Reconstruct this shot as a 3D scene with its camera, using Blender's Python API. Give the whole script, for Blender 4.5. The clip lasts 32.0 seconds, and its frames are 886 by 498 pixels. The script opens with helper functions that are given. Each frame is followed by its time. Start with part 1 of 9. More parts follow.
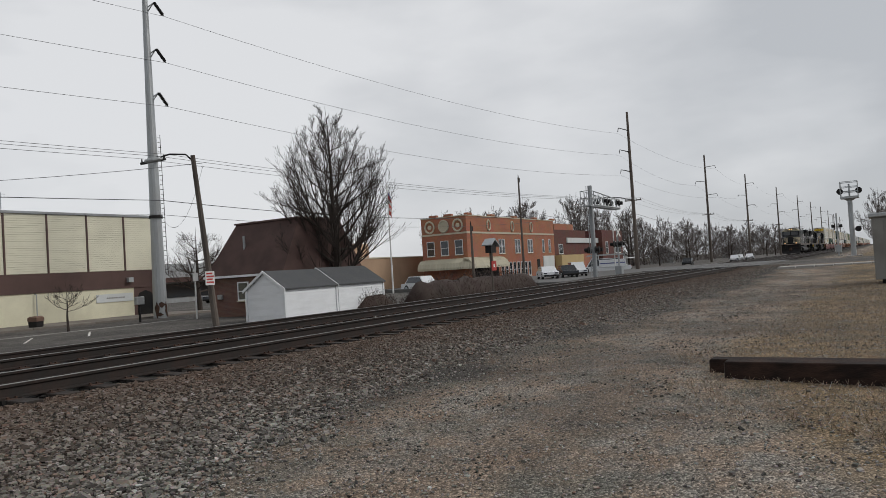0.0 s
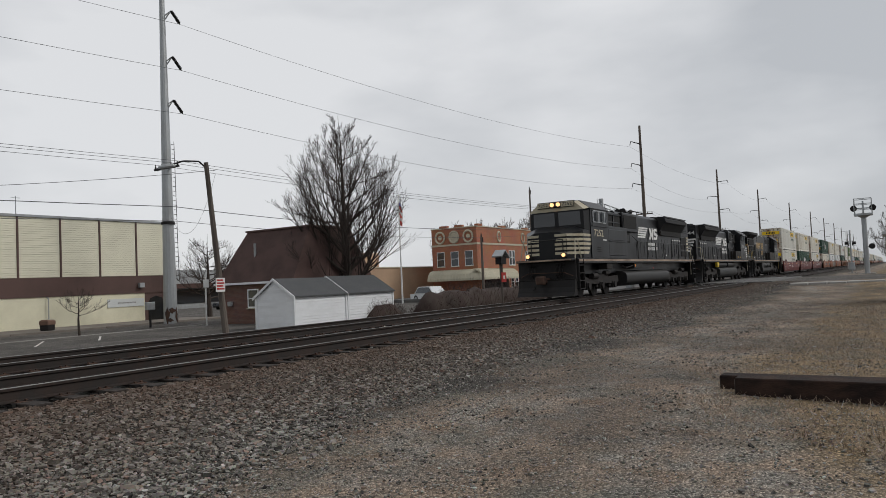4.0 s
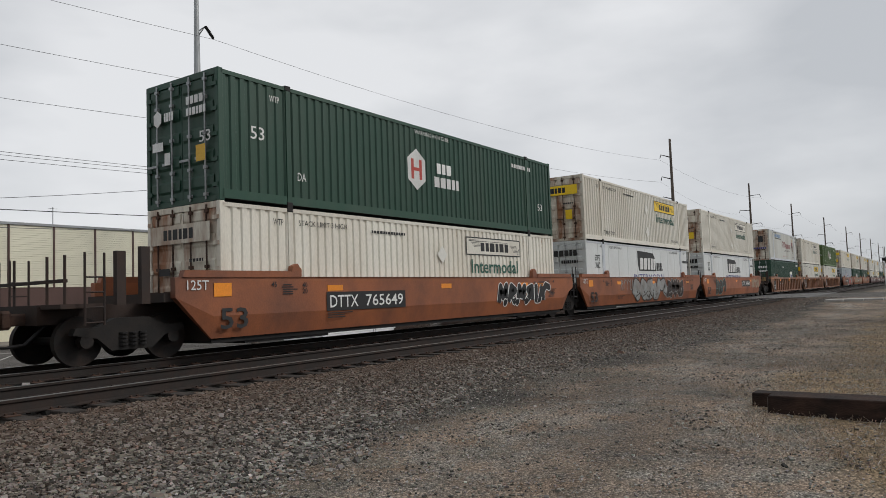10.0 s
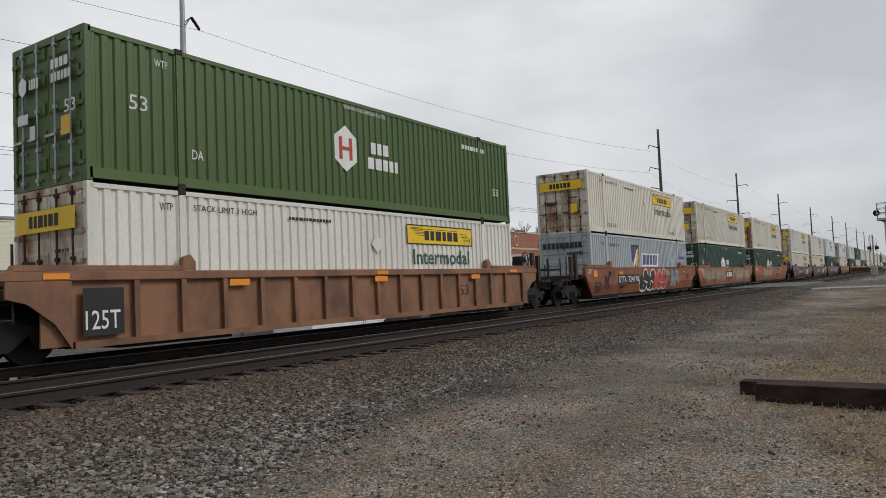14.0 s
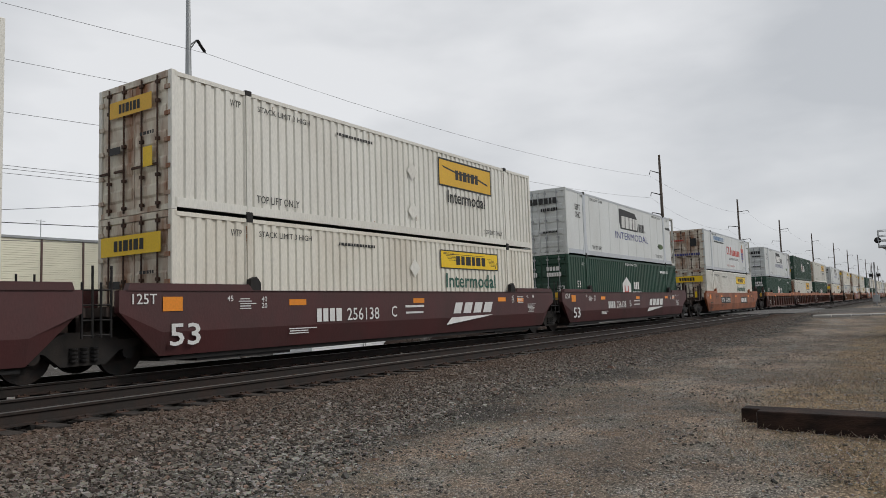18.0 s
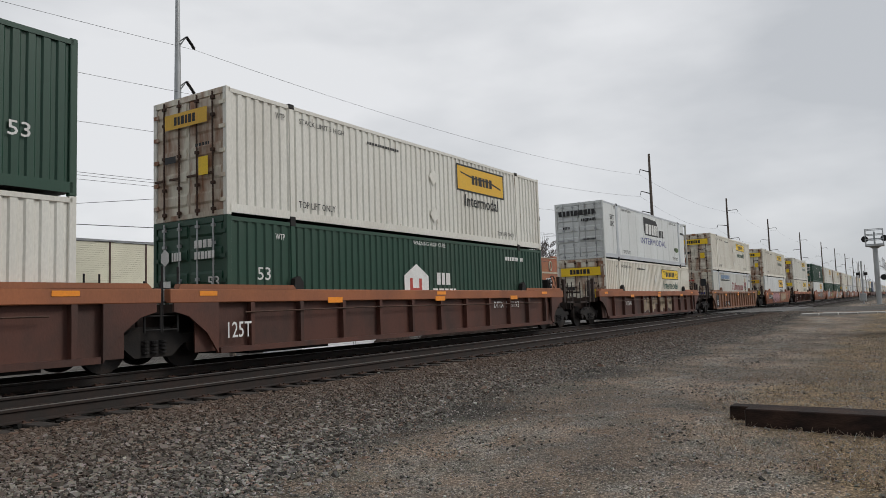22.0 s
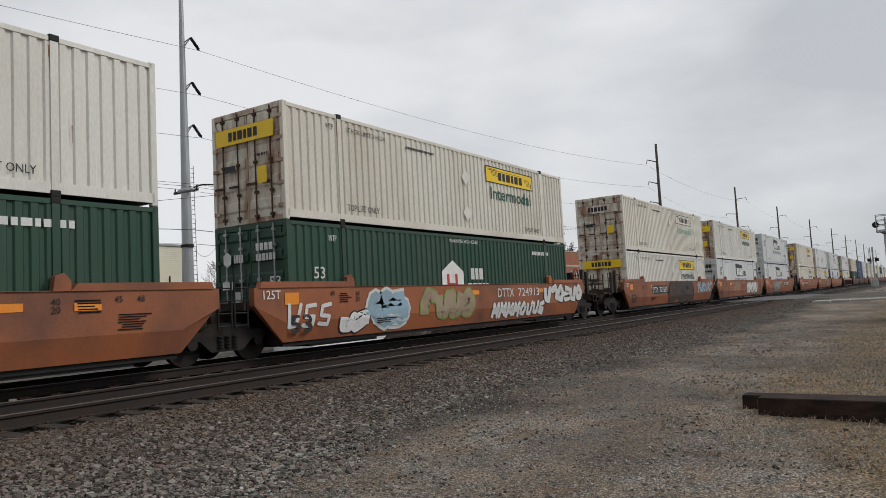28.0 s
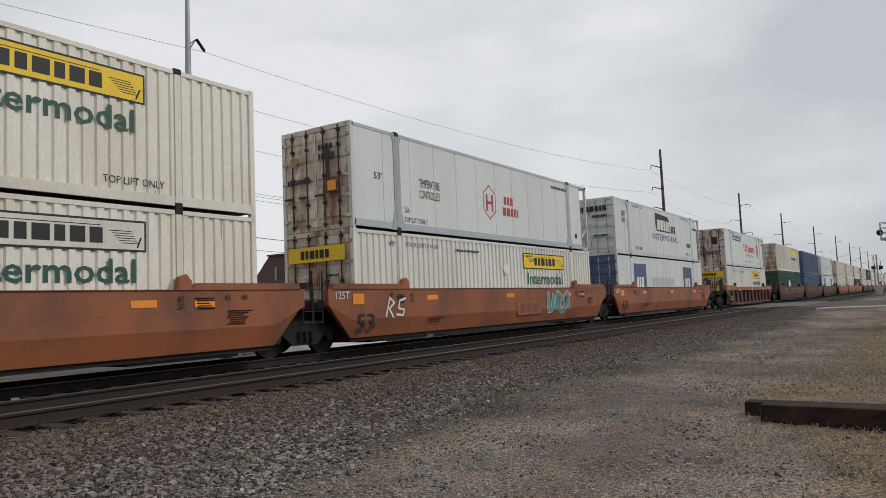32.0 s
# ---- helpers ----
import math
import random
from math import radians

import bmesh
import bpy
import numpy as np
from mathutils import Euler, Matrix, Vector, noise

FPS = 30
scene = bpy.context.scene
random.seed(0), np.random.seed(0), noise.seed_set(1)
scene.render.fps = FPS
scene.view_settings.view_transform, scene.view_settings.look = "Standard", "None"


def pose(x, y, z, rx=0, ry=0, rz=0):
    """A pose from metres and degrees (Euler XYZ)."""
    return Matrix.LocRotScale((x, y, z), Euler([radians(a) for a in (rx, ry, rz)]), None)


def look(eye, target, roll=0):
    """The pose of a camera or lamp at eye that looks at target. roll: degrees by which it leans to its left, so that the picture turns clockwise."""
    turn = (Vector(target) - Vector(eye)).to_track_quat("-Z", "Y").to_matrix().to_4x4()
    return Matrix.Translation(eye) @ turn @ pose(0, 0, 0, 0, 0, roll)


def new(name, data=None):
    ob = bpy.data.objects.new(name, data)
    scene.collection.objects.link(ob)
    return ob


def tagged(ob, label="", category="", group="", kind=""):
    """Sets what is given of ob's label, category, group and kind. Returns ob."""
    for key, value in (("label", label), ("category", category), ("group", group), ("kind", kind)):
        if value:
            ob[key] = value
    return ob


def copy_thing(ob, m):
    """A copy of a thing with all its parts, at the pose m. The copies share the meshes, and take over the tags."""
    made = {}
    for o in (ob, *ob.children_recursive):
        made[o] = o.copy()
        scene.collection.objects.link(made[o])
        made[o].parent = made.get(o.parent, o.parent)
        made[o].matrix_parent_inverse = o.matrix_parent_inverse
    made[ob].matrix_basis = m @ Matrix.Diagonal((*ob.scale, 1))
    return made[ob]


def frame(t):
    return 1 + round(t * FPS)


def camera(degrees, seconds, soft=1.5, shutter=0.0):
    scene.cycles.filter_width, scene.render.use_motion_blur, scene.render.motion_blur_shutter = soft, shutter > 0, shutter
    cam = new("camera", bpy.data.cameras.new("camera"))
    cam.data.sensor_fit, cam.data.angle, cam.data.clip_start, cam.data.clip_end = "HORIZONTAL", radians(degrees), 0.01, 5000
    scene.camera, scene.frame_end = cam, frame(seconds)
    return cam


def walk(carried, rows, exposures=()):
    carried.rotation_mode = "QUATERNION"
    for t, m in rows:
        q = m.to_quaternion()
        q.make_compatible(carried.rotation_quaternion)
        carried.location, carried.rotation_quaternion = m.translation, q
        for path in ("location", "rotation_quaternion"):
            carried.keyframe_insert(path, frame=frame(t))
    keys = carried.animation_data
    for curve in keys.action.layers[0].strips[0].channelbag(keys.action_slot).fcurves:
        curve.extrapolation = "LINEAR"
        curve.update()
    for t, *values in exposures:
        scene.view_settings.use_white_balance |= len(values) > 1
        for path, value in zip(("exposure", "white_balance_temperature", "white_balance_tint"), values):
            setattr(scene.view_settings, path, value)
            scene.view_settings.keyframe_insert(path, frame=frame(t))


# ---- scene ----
cam = camera(63.35, 32.0, soft=0.65)
RAIL = 0.5                      # height of the rail heads over the yard
EYE = (0.0, -13.706, RAIL + 1.058)
# seconds, yaw, pitch, roll of the hand-held camera
TURNS = [
    (0.0, -58.61, 1.70, 3.59), (0.5, -58.40, 1.86, 2.69), (1.0, -58.42, 2.12, 2.15), (1.5, -57.90, 2.45, 1.34),
    (2.0, -58.09, 2.97, 1.84), (2.5, -58.35, 2.69, 2.23), (4.5, -57.52, 2.68, 2.81), (4.6, -57.35, 3.06, 2.95), (4.7, -57.24, 3.40, 3.15), (4.8, -57.24, 3.38, 3.35), (4.9, -57.26, 3.20, 3.52), (5.0, -57.31, 3.02, 3.66),
    (5.5, -57.36, 3.03, 3.88), (6.0, -56.95, 3.00, 3.97), (6.5, -56.84, 3.12, 4.07), (7.0, -57.01, 2.85, 3.91),
    (7.5, -56.96, 3.27, 3.70), (8.0, -56.03, 3.73, 4.01), (8.5, -56.59, 3.69, 3.33), (9.0, -56.89, 3.90, 2.89),
    (9.5, -56.68, 3.84, 2.71), (10.0, -55.65, 3.69, 2.08), (10.5, -55.68, 4.11, 1.91), (11.0, -55.40, 2.86, 2.28),
    (11.5, -56.06, 4.29, 2.12), (12.0, -56.22, 4.14, 1.93), (12.5, -56.18, 3.66, 2.35), (13.0, -55.86, 3.57, 2.08),
    (13.5, -56.34, 3.67, 1.95), (14.0, -56.48, 2.98, 2.47), (14.5, -56.20, 3.66, 2.03), (15.0, -56.02, 4.00, 1.75),
    (15.5, -56.83, 4.27, 1.87), (17.5, -56.18, 4.89, 1.87), (18.0, -56.43, 4.81, 1.89), (18.5, -55.99, 5.18, 1.93),
    (19.0, -55.94, 4.85, 2.52), (19.5, -55.45, 4.41, 2.00), (20.0, -56.54, 4.86, 2.20), (20.5, -56.08, 5.00, 1.94),
    (21.0, -55.95, 5.01, 1.97), (21.5, -56.29, 5.01, 2.24), (22.0, -57.20, 4.65, 1.87), (22.5, -57.18, 4.25, 2.08),
    (23.0, -58.41, 3.30, 3.05), (23.5, -57.62, 4.48, 2.04), (24.0, -56.80, 4.78, 2.24), (24.5, -56.43, 4.85, 2.37),
    (25.0, -56.60, 4.10, 2.37), (25.5, -57.14, 3.80, 2.12), (27.5, -56.79, 4.23, 3.05), (28.0, -56.45, 4.28, 3.05),
    (28.5, -56.25, 4.50, 2.82), (29.0, -56.55, 4.30, 2.94), (29.5, -57.49, 3.46, 2.46), (30.0, -57.36, 3.38, 2.66),
    (30.5, -56.39, 3.61, 2.89), (31.0, -56.25, 3.87, 2.61), (31.5, -56.12, 3.95, 2.55), (32.0, -56.25, 4.56, 2.46),
]
walk(cam, [(t, pose(*EYE, 90 + pitch, roll, yaw)) for t, yaw, pitch, roll in TURNS],
     exposures=[(0, -0.14), (4.5, -0.14), (6.0, 0.02), (7.5, 0.02), (9.0, -0.05), (32.0, -0.05)])

# ---- world and light ----
world = bpy.data.worlds.new("overcast_sky")
scene.world = world
world.use_nodes = True
wn, wl = world.node_tree.nodes, world.node_tree.links
wn.clear()
w_out, w_bg = wn.new("ShaderNodeOutputWorld"), wn.new("ShaderNodeBackground")
w_sky = wn.new("ShaderNodeTexSky")
w_sky.sky_type, w_sky.sun_disc = "NISHITA", False
w_sky.sun_elevation, w_sky.sun_rotation = radians(40), radians(147)
w_co = wn.new("ShaderNodeTexCoord")
w_map = wn.new("ShaderNodeMapping")
w_map.inputs["Scale"].default_value = (1.0, 1.0, 2.6)
w_map.inputs["Rotation"].default_value = (0.0, 0.0, 0.6)
w_map.inputs["Location"].default_value = (0.45, -0.3, 0.2)
w_n1, w_n2 = wn.new("ShaderNodeTexNoise"), wn.new("ShaderNodeTexNoise")
w_n1.inputs["Scale"].default_value, w_n1.inputs["Detail"].default_value, w_n1.inputs["Roughness"].default_value = 1.7, 5.0, 0.5
w_n2.inputs["Scale"].default_value, w_n2.inputs["Detail"].default_value = 6.0, 6.0
w_mix = wn.new("ShaderNodeMix")
w_mix.data_type = "FLOAT"
w_mix.inputs[0].default_value = 0.22
w_ramp = wn.new("ShaderNodeValToRGB")
w_ramp.color_ramp.elements[0].position, w_ramp.color_ramp.elements[0].color = 0.34, (0.56, 0.58, 0.61, 1)
w_ramp.color_ramp.elements[1].position, w_ramp.color_ramp.elements[1].color = 0.60, (0.83, 0.84, 0.86, 1)
w_skymix = wn.new("ShaderNodeMix")
w_skymix.data_type = "RGBA"
w_skymix.inputs[0].default_value = 0.94
w_dim = wn.new("ShaderNodeVectorMath")
w_dim.operation = "SCALE"
w_dim.inputs["Scale"].default_value = 0.10
wl.new(w_co.outputs["Generated"], w_map.inputs["Vector"])
wl.new(w_map.outputs["Vector"], w_n1.inputs["Vector"])
wl.new(w_map.outputs["Vector"], w_n2.inputs["Vector"])
wl.new(w_n1.outputs["Fac"], w_mix.inputs[2])
wl.new(w_n2.outputs["Fac"], w_mix.inputs[3])
w_dot, w_lit, w_sum = wn.new("ShaderNodeVectorMath"), wn.new("ShaderNodeMapRange"), wn.new("ShaderNodeMath")
w_dot.operation = "DOT_PRODUCT"                     # the cloud is thinnest towards the middle of the town
w_dot.inputs[1].default_value = (0.74, 0.61, 0.27)
w_lit.inputs["From Min"].default_value, w_lit.inputs["From Max"].default_value = 0.76, 0.985
w_lit.inputs["To Min"].default_value, w_lit.inputs["To Max"].default_value = -0.27, 0.10
w_sum.operation = "ADD"
wl.new(w_co.outputs["Generated"], w_dot.inputs[0])
wl.new(w_dot.outputs["Value"], w_lit.inputs["Value"])
wl.new(w_lit.outputs["Result"], w_sum.inputs[0])
wl.new(w_mix.outputs[0], w_sum.inputs[1])
wl.new(w_sum.outputs[0], w_ramp.inputs["Fac"])
wl.new(w_sky.outputs["Color"], w_dim.inputs[0])
wl.new(w_dim.outputs[0], w_skymix.inputs[6])
wl.new(w_ramp.outputs["Color"], w_skymix.inputs[7])
wl.new(w_skymix.outputs[2], w_bg.inputs["Color"])
w_bg.inputs["Strength"].default_value = 1.0
wl.new(w_bg.outputs["Background"], w_out.inputs["Surface"])
sun = new("sun", bpy.data.lights.new("sun", "SUN"))
sun.data.energy, sun.data.angle, sun.data.color = 1.5, radians(20), (1.0, 0.97, 0.93)
sun.matrix_world = look((0, 0, 0), (-0.62, 0.95, -0.95))
scene.view_settings.exposure = 0.0


# ---- materials ----
def material(name, rgb, rough=0.6, metal=0.0, grime=(0.10, 0.085, 0.07), amount=0.25, size=1.2, fine=28.0, bump=0.15, vary=0.12, streak=1.0, spec=0.5):
    """A worn surface: base colour, large stains of grime, fine grain in colour, roughness and relief, and a shift from piece to piece."""
    m = bpy.data.materials.new(name)
    m.use_nodes = True
    n, l = m.node_tree.nodes, m.node_tree.links
    bs = n["Principled BSDF"]
    bs.inputs["Metallic"].default_value = metal
    bs.inputs["Specular IOR Level"].default_value = spec
    co = n.new("ShaderNodeTexCoord")
    mp = n.new("ShaderNodeMapping")
    mp.inputs["Scale"].default_value = (1, 1, 1 / streak)
    info = n.new("ShaderNodeObjectInfo")
    shift = n.new("ShaderNodeVectorMath")
    shift.operation = "MULTIPLY_ADD"
    shift.inputs[1].default_value = (37.0, 11.0, 5.0)
    l.new(info.outputs["Random"], shift.inputs[0])
    l.new(co.outputs["Object"], shift.inputs[2])
    l.new(shift.outputs[0], mp.inputs["Vector"])
    big, small = n.new("ShaderNodeTexNoise"), n.new("ShaderNodeTexNoise")
    big.inputs["Scale"].default_value, big.inputs["Detail"].default_value, big.inputs["Roughness"].default_value = size, 5.0, 0.6
    small.inputs["Scale"].default_value, small.inputs["Detail"].default_value = fine, 3.0
    l.new(mp.outputs["Vector"], big.inputs["Vector"])
    l.new(mp.outputs["Vector"], small.inputs["Vector"])
    ramp = n.new("ShaderNodeMapRange")
    ramp.inputs["From Min"].default_value, ramp.inputs["From Max"].default_value = 0.42, 0.75
    ramp.inputs["To Max"].default_value = amount * 2.2
    l.new(big.outputs["Fac"], ramp.inputs["Value"])
    mix = n.new("ShaderNodeMix")
    mix.data_type = "RGBA"
    mix.inputs[6].default_value, mix.inputs[7].default_value = (*rgb, 1), (*grime, 1)
    l.new(ramp.outputs["Result"], mix.inputs[0])
    hsv = n.new("ShaderNodeHueSaturation")
    val = n.new("ShaderNodeMath")
    val.operation = "MULTIPLY_ADD"
    val.inputs[1].default_value, val.inputs[2].default_value = vary * 2, 1 - vary
    grain = n.new("ShaderNodeMath")
    grain.operation = "MULTIPLY_ADD"
    grain.inputs[1].default_value = 0.35
    l.new(info.outputs["Random"], val.inputs[0])
    l.new(small.outputs["Fac"], grain.inputs[0])
    half = n.new("ShaderNodeMath")
    half.operation = "SUBTRACT"
    half.inputs[1].default_value = 0.175
    l.new(val.outputs[0], half.inputs[0])
    l.new(half.outputs[0], grain.inputs[2])
    l.new(grain.outputs[0], hsv.inputs["Value"])
    l.new(mix.outputs[2], hsv.inputs["Color"])
    l.new(hsv.outputs["Color"], bs.inputs["Base Color"])
    rr = n.new("ShaderNodeMath")
    rr.operation = "MULTIPLY_ADD"
    rr.inputs[1].default_value, rr.inputs[2].default_value = 0.25, rough - 0.12
    l.new(big.outputs["Fac"], rr.inputs[0])
    l.new(rr.outputs[0], bs.inputs["Roughness"])
    if bump:
        bp = n.new("ShaderNodeBump")
        bp.inputs["Strength"].default_value, bp.inputs["Distance"].default_value = bump, 0.02
        l.new(small.outputs["Fac"], bp.inputs["Height"])
        l.new(bp.outputs["Normal"], bs.inputs["Normal"])
    return m


def glowing(name, rgb, power):
    m = bpy.data.materials.new(name)
    m.use_nodes = True
    b = m.node_tree.nodes["Principled BSDF"]
    b.inputs["Base Color"].default_value = (*rgb, 1)
    b.inputs["Emission Color"].default_value, b.inputs["Emission Strength"].default_value = (*rgb, 1), power
    return m


def glass(name, rgb=(0.03, 0.035, 0.04), rough=0.05):
    m = bpy.data.materials.new(name)
    m.use_nodes = True
    b = m.node_tree.nodes["Principled BSDF"]
    b.inputs["Base Color"].default_value, b.inputs["Roughness"].default_value = (*rgb, 1), rough
    b.inputs["Specular IOR Level"].default_value = 0.8
    return m


RUST = (0.13, 0.05, 0.025)
M = {
    "steel": material("rail_head_steel", (0.27, 0.26, 0.25), 0.38, 0.9, amount=0.15, vary=0.03),
    "rail": material("rusty_rail_steel", (0.018, 0.0135, 0.011), 0.8, 0.1, (0.05, 0.026, 0.018), 0.3, 3.0),
    "tie": material("weathered_tie_wood", (0.022, 0.016, 0.0125), 0.9, grime=(0.062, 0.044, 0.033), amount=0.35, size=3.0, bump=0.5, streak=0.3),
    "rusty": material("rusted_steel", (0.085, 0.045, 0.03), 0.85, 0.2, (0.03, 0.025, 0.022), 0.4, 4.0),
    "iron": material("dark_oily_iron", (0.009, 0.008, 0.008), 0.7, 0.2, (0.030, 0.025, 0.022), 0.3, 2.5),
    "truck": material("dusty_truck_casting", (0.010, 0.008, 0.007), 0.8, 0.1, (0.030, 0.0225, 0.0175), 0.4, 2.0),
    "wheel": material("dark_wheel_steel", (0.010, 0.008, 0.007), 0.65, 0.3, (0.05, 0.026, 0.016), 0.25, 4.0),
    "nsblack": material("black_locomotive_paint", (0.0055, 0.0060, 0.0074), 0.36, 0.0, (0.020, 0.0175, 0.015), 0.16, 0.8, bump=0.04, streak=2.5, spec=0.28),
    "roofdirt": material("sooty_roof_paint", (0.007, 0.007, 0.008), 0.65, 0.0, (0.030, 0.027, 0.025), 0.35, 1.5, spec=0.3),
    "cream": material("cream_container_paint", (0.74, 0.712, 0.625), 0.55, 0.0, (0.48, 0.40, 0.30), 0.24, 0.55, vary=0.07, bump=0.05, streak=3.0),
    "ivory": material("ivory_container_paint", (0.74, 0.728, 0.665), 0.5, 0.0, (0.40, 0.35, 0.28), 0.16, 0.55, vary=0.05, bump=0.05, streak=3.0),
    "white": material("white_panel_paint", (0.65, 0.672, 0.66), 0.42, 0.0, (0.40, 0.39, 0.36), 0.16, 0.5, vary=0.05, bump=0.03, streak=3.0),
    "dullwhite": material("weathered_white_panel_paint", (0.54, 0.545, 0.50), 0.5, 0.0, (0.30, 0.27, 0.22), 0.25, 0.5, vary=0.04, bump=0.03, streak=3.0),
    "postgrey": material("grey_white_post_paint", (0.50, 0.53, 0.56), 0.45, 0.0, (0.36, 0.35, 0.33), 0.15, 0.8, bump=0.02),
    "green": material("dark_green_container_paint", (0.010, 0.055, 0.032), 0.5, 0.0, (0.06, 0.08, 0.06), 0.2, 0.6, vary=0.10, bump=0.05, streak=3.0),
    "olive": material("faded_green_container_paint", (0.060, 0.116, 0.020), 0.5, 0.0, (0.10, 0.12, 0.07), 0.2, 0.6, bump=0.05, streak=3.0),
    "grey": material("pale_blue_grey_container_paint", (0.42, 0.47, 0.50), 0.5, 0.0, (0.30, 0.30, 0.28), 0.2, 0.6, bump=0.05, streak=3.0),
    "blue": material("blue_container_paint", (0.05, 0.09, 0.19), 0.5, 0.0, (0.12, 0.13, 0.15), 0.25, 0.6, bump=0.05, streak=3.0),
    "doorwhite": material("rust_stained_door_paint", (0.68, 0.635, 0.53), 0.6, 0.0, (0.26, 0.115, 0.055), 0.66, 1.7, vary=0.08, streak=4.0),
    "yellow": material("yellow_panel", (0.86, 0.57, 0.012), 0.5, 0.0, (0.55, 0.38, 0.04), 0.08, 0.8, vary=0.06, bump=0.02),
    "amber": material("amber_panel", (0.72, 0.42, 0.03), 0.5, 0.0, (0.45, 0.28, 0.05), 0.1, 0.8, vary=0.05, bump=0.02),
    "ink": material("black_lettering", (0.014, 0.014, 0.015), 0.6, 0.0, (0.05, 0.05, 0.045), 0.1, 2.0, bump=0.0),
    "inkgreen": material("green_lettering", (0.012, 0.085, 0.060), 0.6, 0.0, (0.10, 0.14, 0.11), 0.15, 2.0, bump=0.0),
    "faded": material("faded_green_lettering", (0.22, 0.42, 0.29), 0.6, 0.0, (0.5, 0.48, 0.4), 0.3, 2.0, bump=0.0),
    "inkblue": material("navy_lettering", (0.045, 0.05, 0.22), 0.5, 0.0, (0.1, 0.1, 0.2), 0.15, 2.0, bump=0.0),
    "inkred": material("red_lettering", (0.45, 0.045, 0.03), 0.5, 0.0, (0.4, 0.2, 0.15), 0.15, 2.0, bump=0.0),
    "paintwhite": material("white_lettering", (0.72, 0.72, 0.70), 0.55, 0.0, (0.4, 0.38, 0.34), 0.15, 2.0, bump=0.0),
    "gold": material("gold_stripe_paint", (0.42, 0.27, 0.10), 0.5, 0.0, (0.15, 0.11, 0.06), 0.25, 1.5, bump=0.0),
    "maroon": material("dark_red_car_paint", (0.135, 0.024, 0.022), 0.55, 0.0, (0.06, 0.03, 0.025), 0.3, 0.7, streak=2.0),
    "orange": material("faded_orange_brown_car_paint", (0.31, 0.098, 0.037), 0.55, 0.0, (0.15, 0.058, 0.033), 0.50, 0.7, vary=0.12, streak=1.2),
    "ochre": material("faded_ochre_car_paint", (0.255, 0.118, 0.060), 0.6, 0.0, (0.105, 0.056, 0.036), 0.6, 0.8, vary=0.1, streak=1.5),
    "steelblue": material("steel_blue_lettering", (0.10, 0.21, 0.38), 0.5, 0.0, (0.25, 0.3, 0.35), 0.2, 1.0, bump=0.0),
    "maroonink": material("maroon_lettering", (0.20, 0.030, 0.030), 0.5, 0.0, (0.3, 0.15, 0.13), 0.15, 2.0, bump=0.0),
    "chord": material("orange_brown_chord_paint", (0.34, 0.115, 0.045), 0.55, 0.0, (0.14, 0.06, 0.035), 0.35, 0.6, vary=0.10, streak=2.0),
    "brown": material("oxide_brown_car_paint", (0.090, 0.031, 0.019), 0.65, 0.0, (0.040, 0.022, 0.017), 0.55, 0.8, vary=0.14, streak=2.0),
    "purple": material("dark_brown_red_car_paint", (0.075, 0.022, 0.022), 0.5, 0.0, (0.04, 0.025, 0.023), 0.3, 0.8, vary=0.05, streak=2.0),
    "reflect": material("orange_reflector", (0.85, 0.28, 0.02), 0.4, 0.0, amount=0.05, bump=0.0),
    "galv": material("galvanised_steel", (0.40, 0.42, 0.43), 0.5, 0.5, (0.25, 0.24, 0.22), 0.25, 1.0, streak=4.0),
    "wood": material("dark_pole_wood", (0.145, 0.120, 0.100), 0.9, 0.0, (0.05, 0.04, 0.035), 0.4, 2.0, bump=0.4, streak=8.0),
    "bark": material("grey_brown_bark", (0.042, 0.031, 0.025), 0.95, 0.0, (0.07, 0.056, 0.046), 0.35, 3.0, bump=0.4),
    "twig": material("fine_twigs", (0.040, 0.029, 0.024), 0.95, 0.0, (0.06, 0.045, 0.038), 0.3, 3.0, bump=0.0),
    "glass": glass("dark_window_glass"),
    "wire": material("line_wire", (0.10, 0.10, 0.105), 0.5, 0.4, amount=0.1, bump=0.0),
}


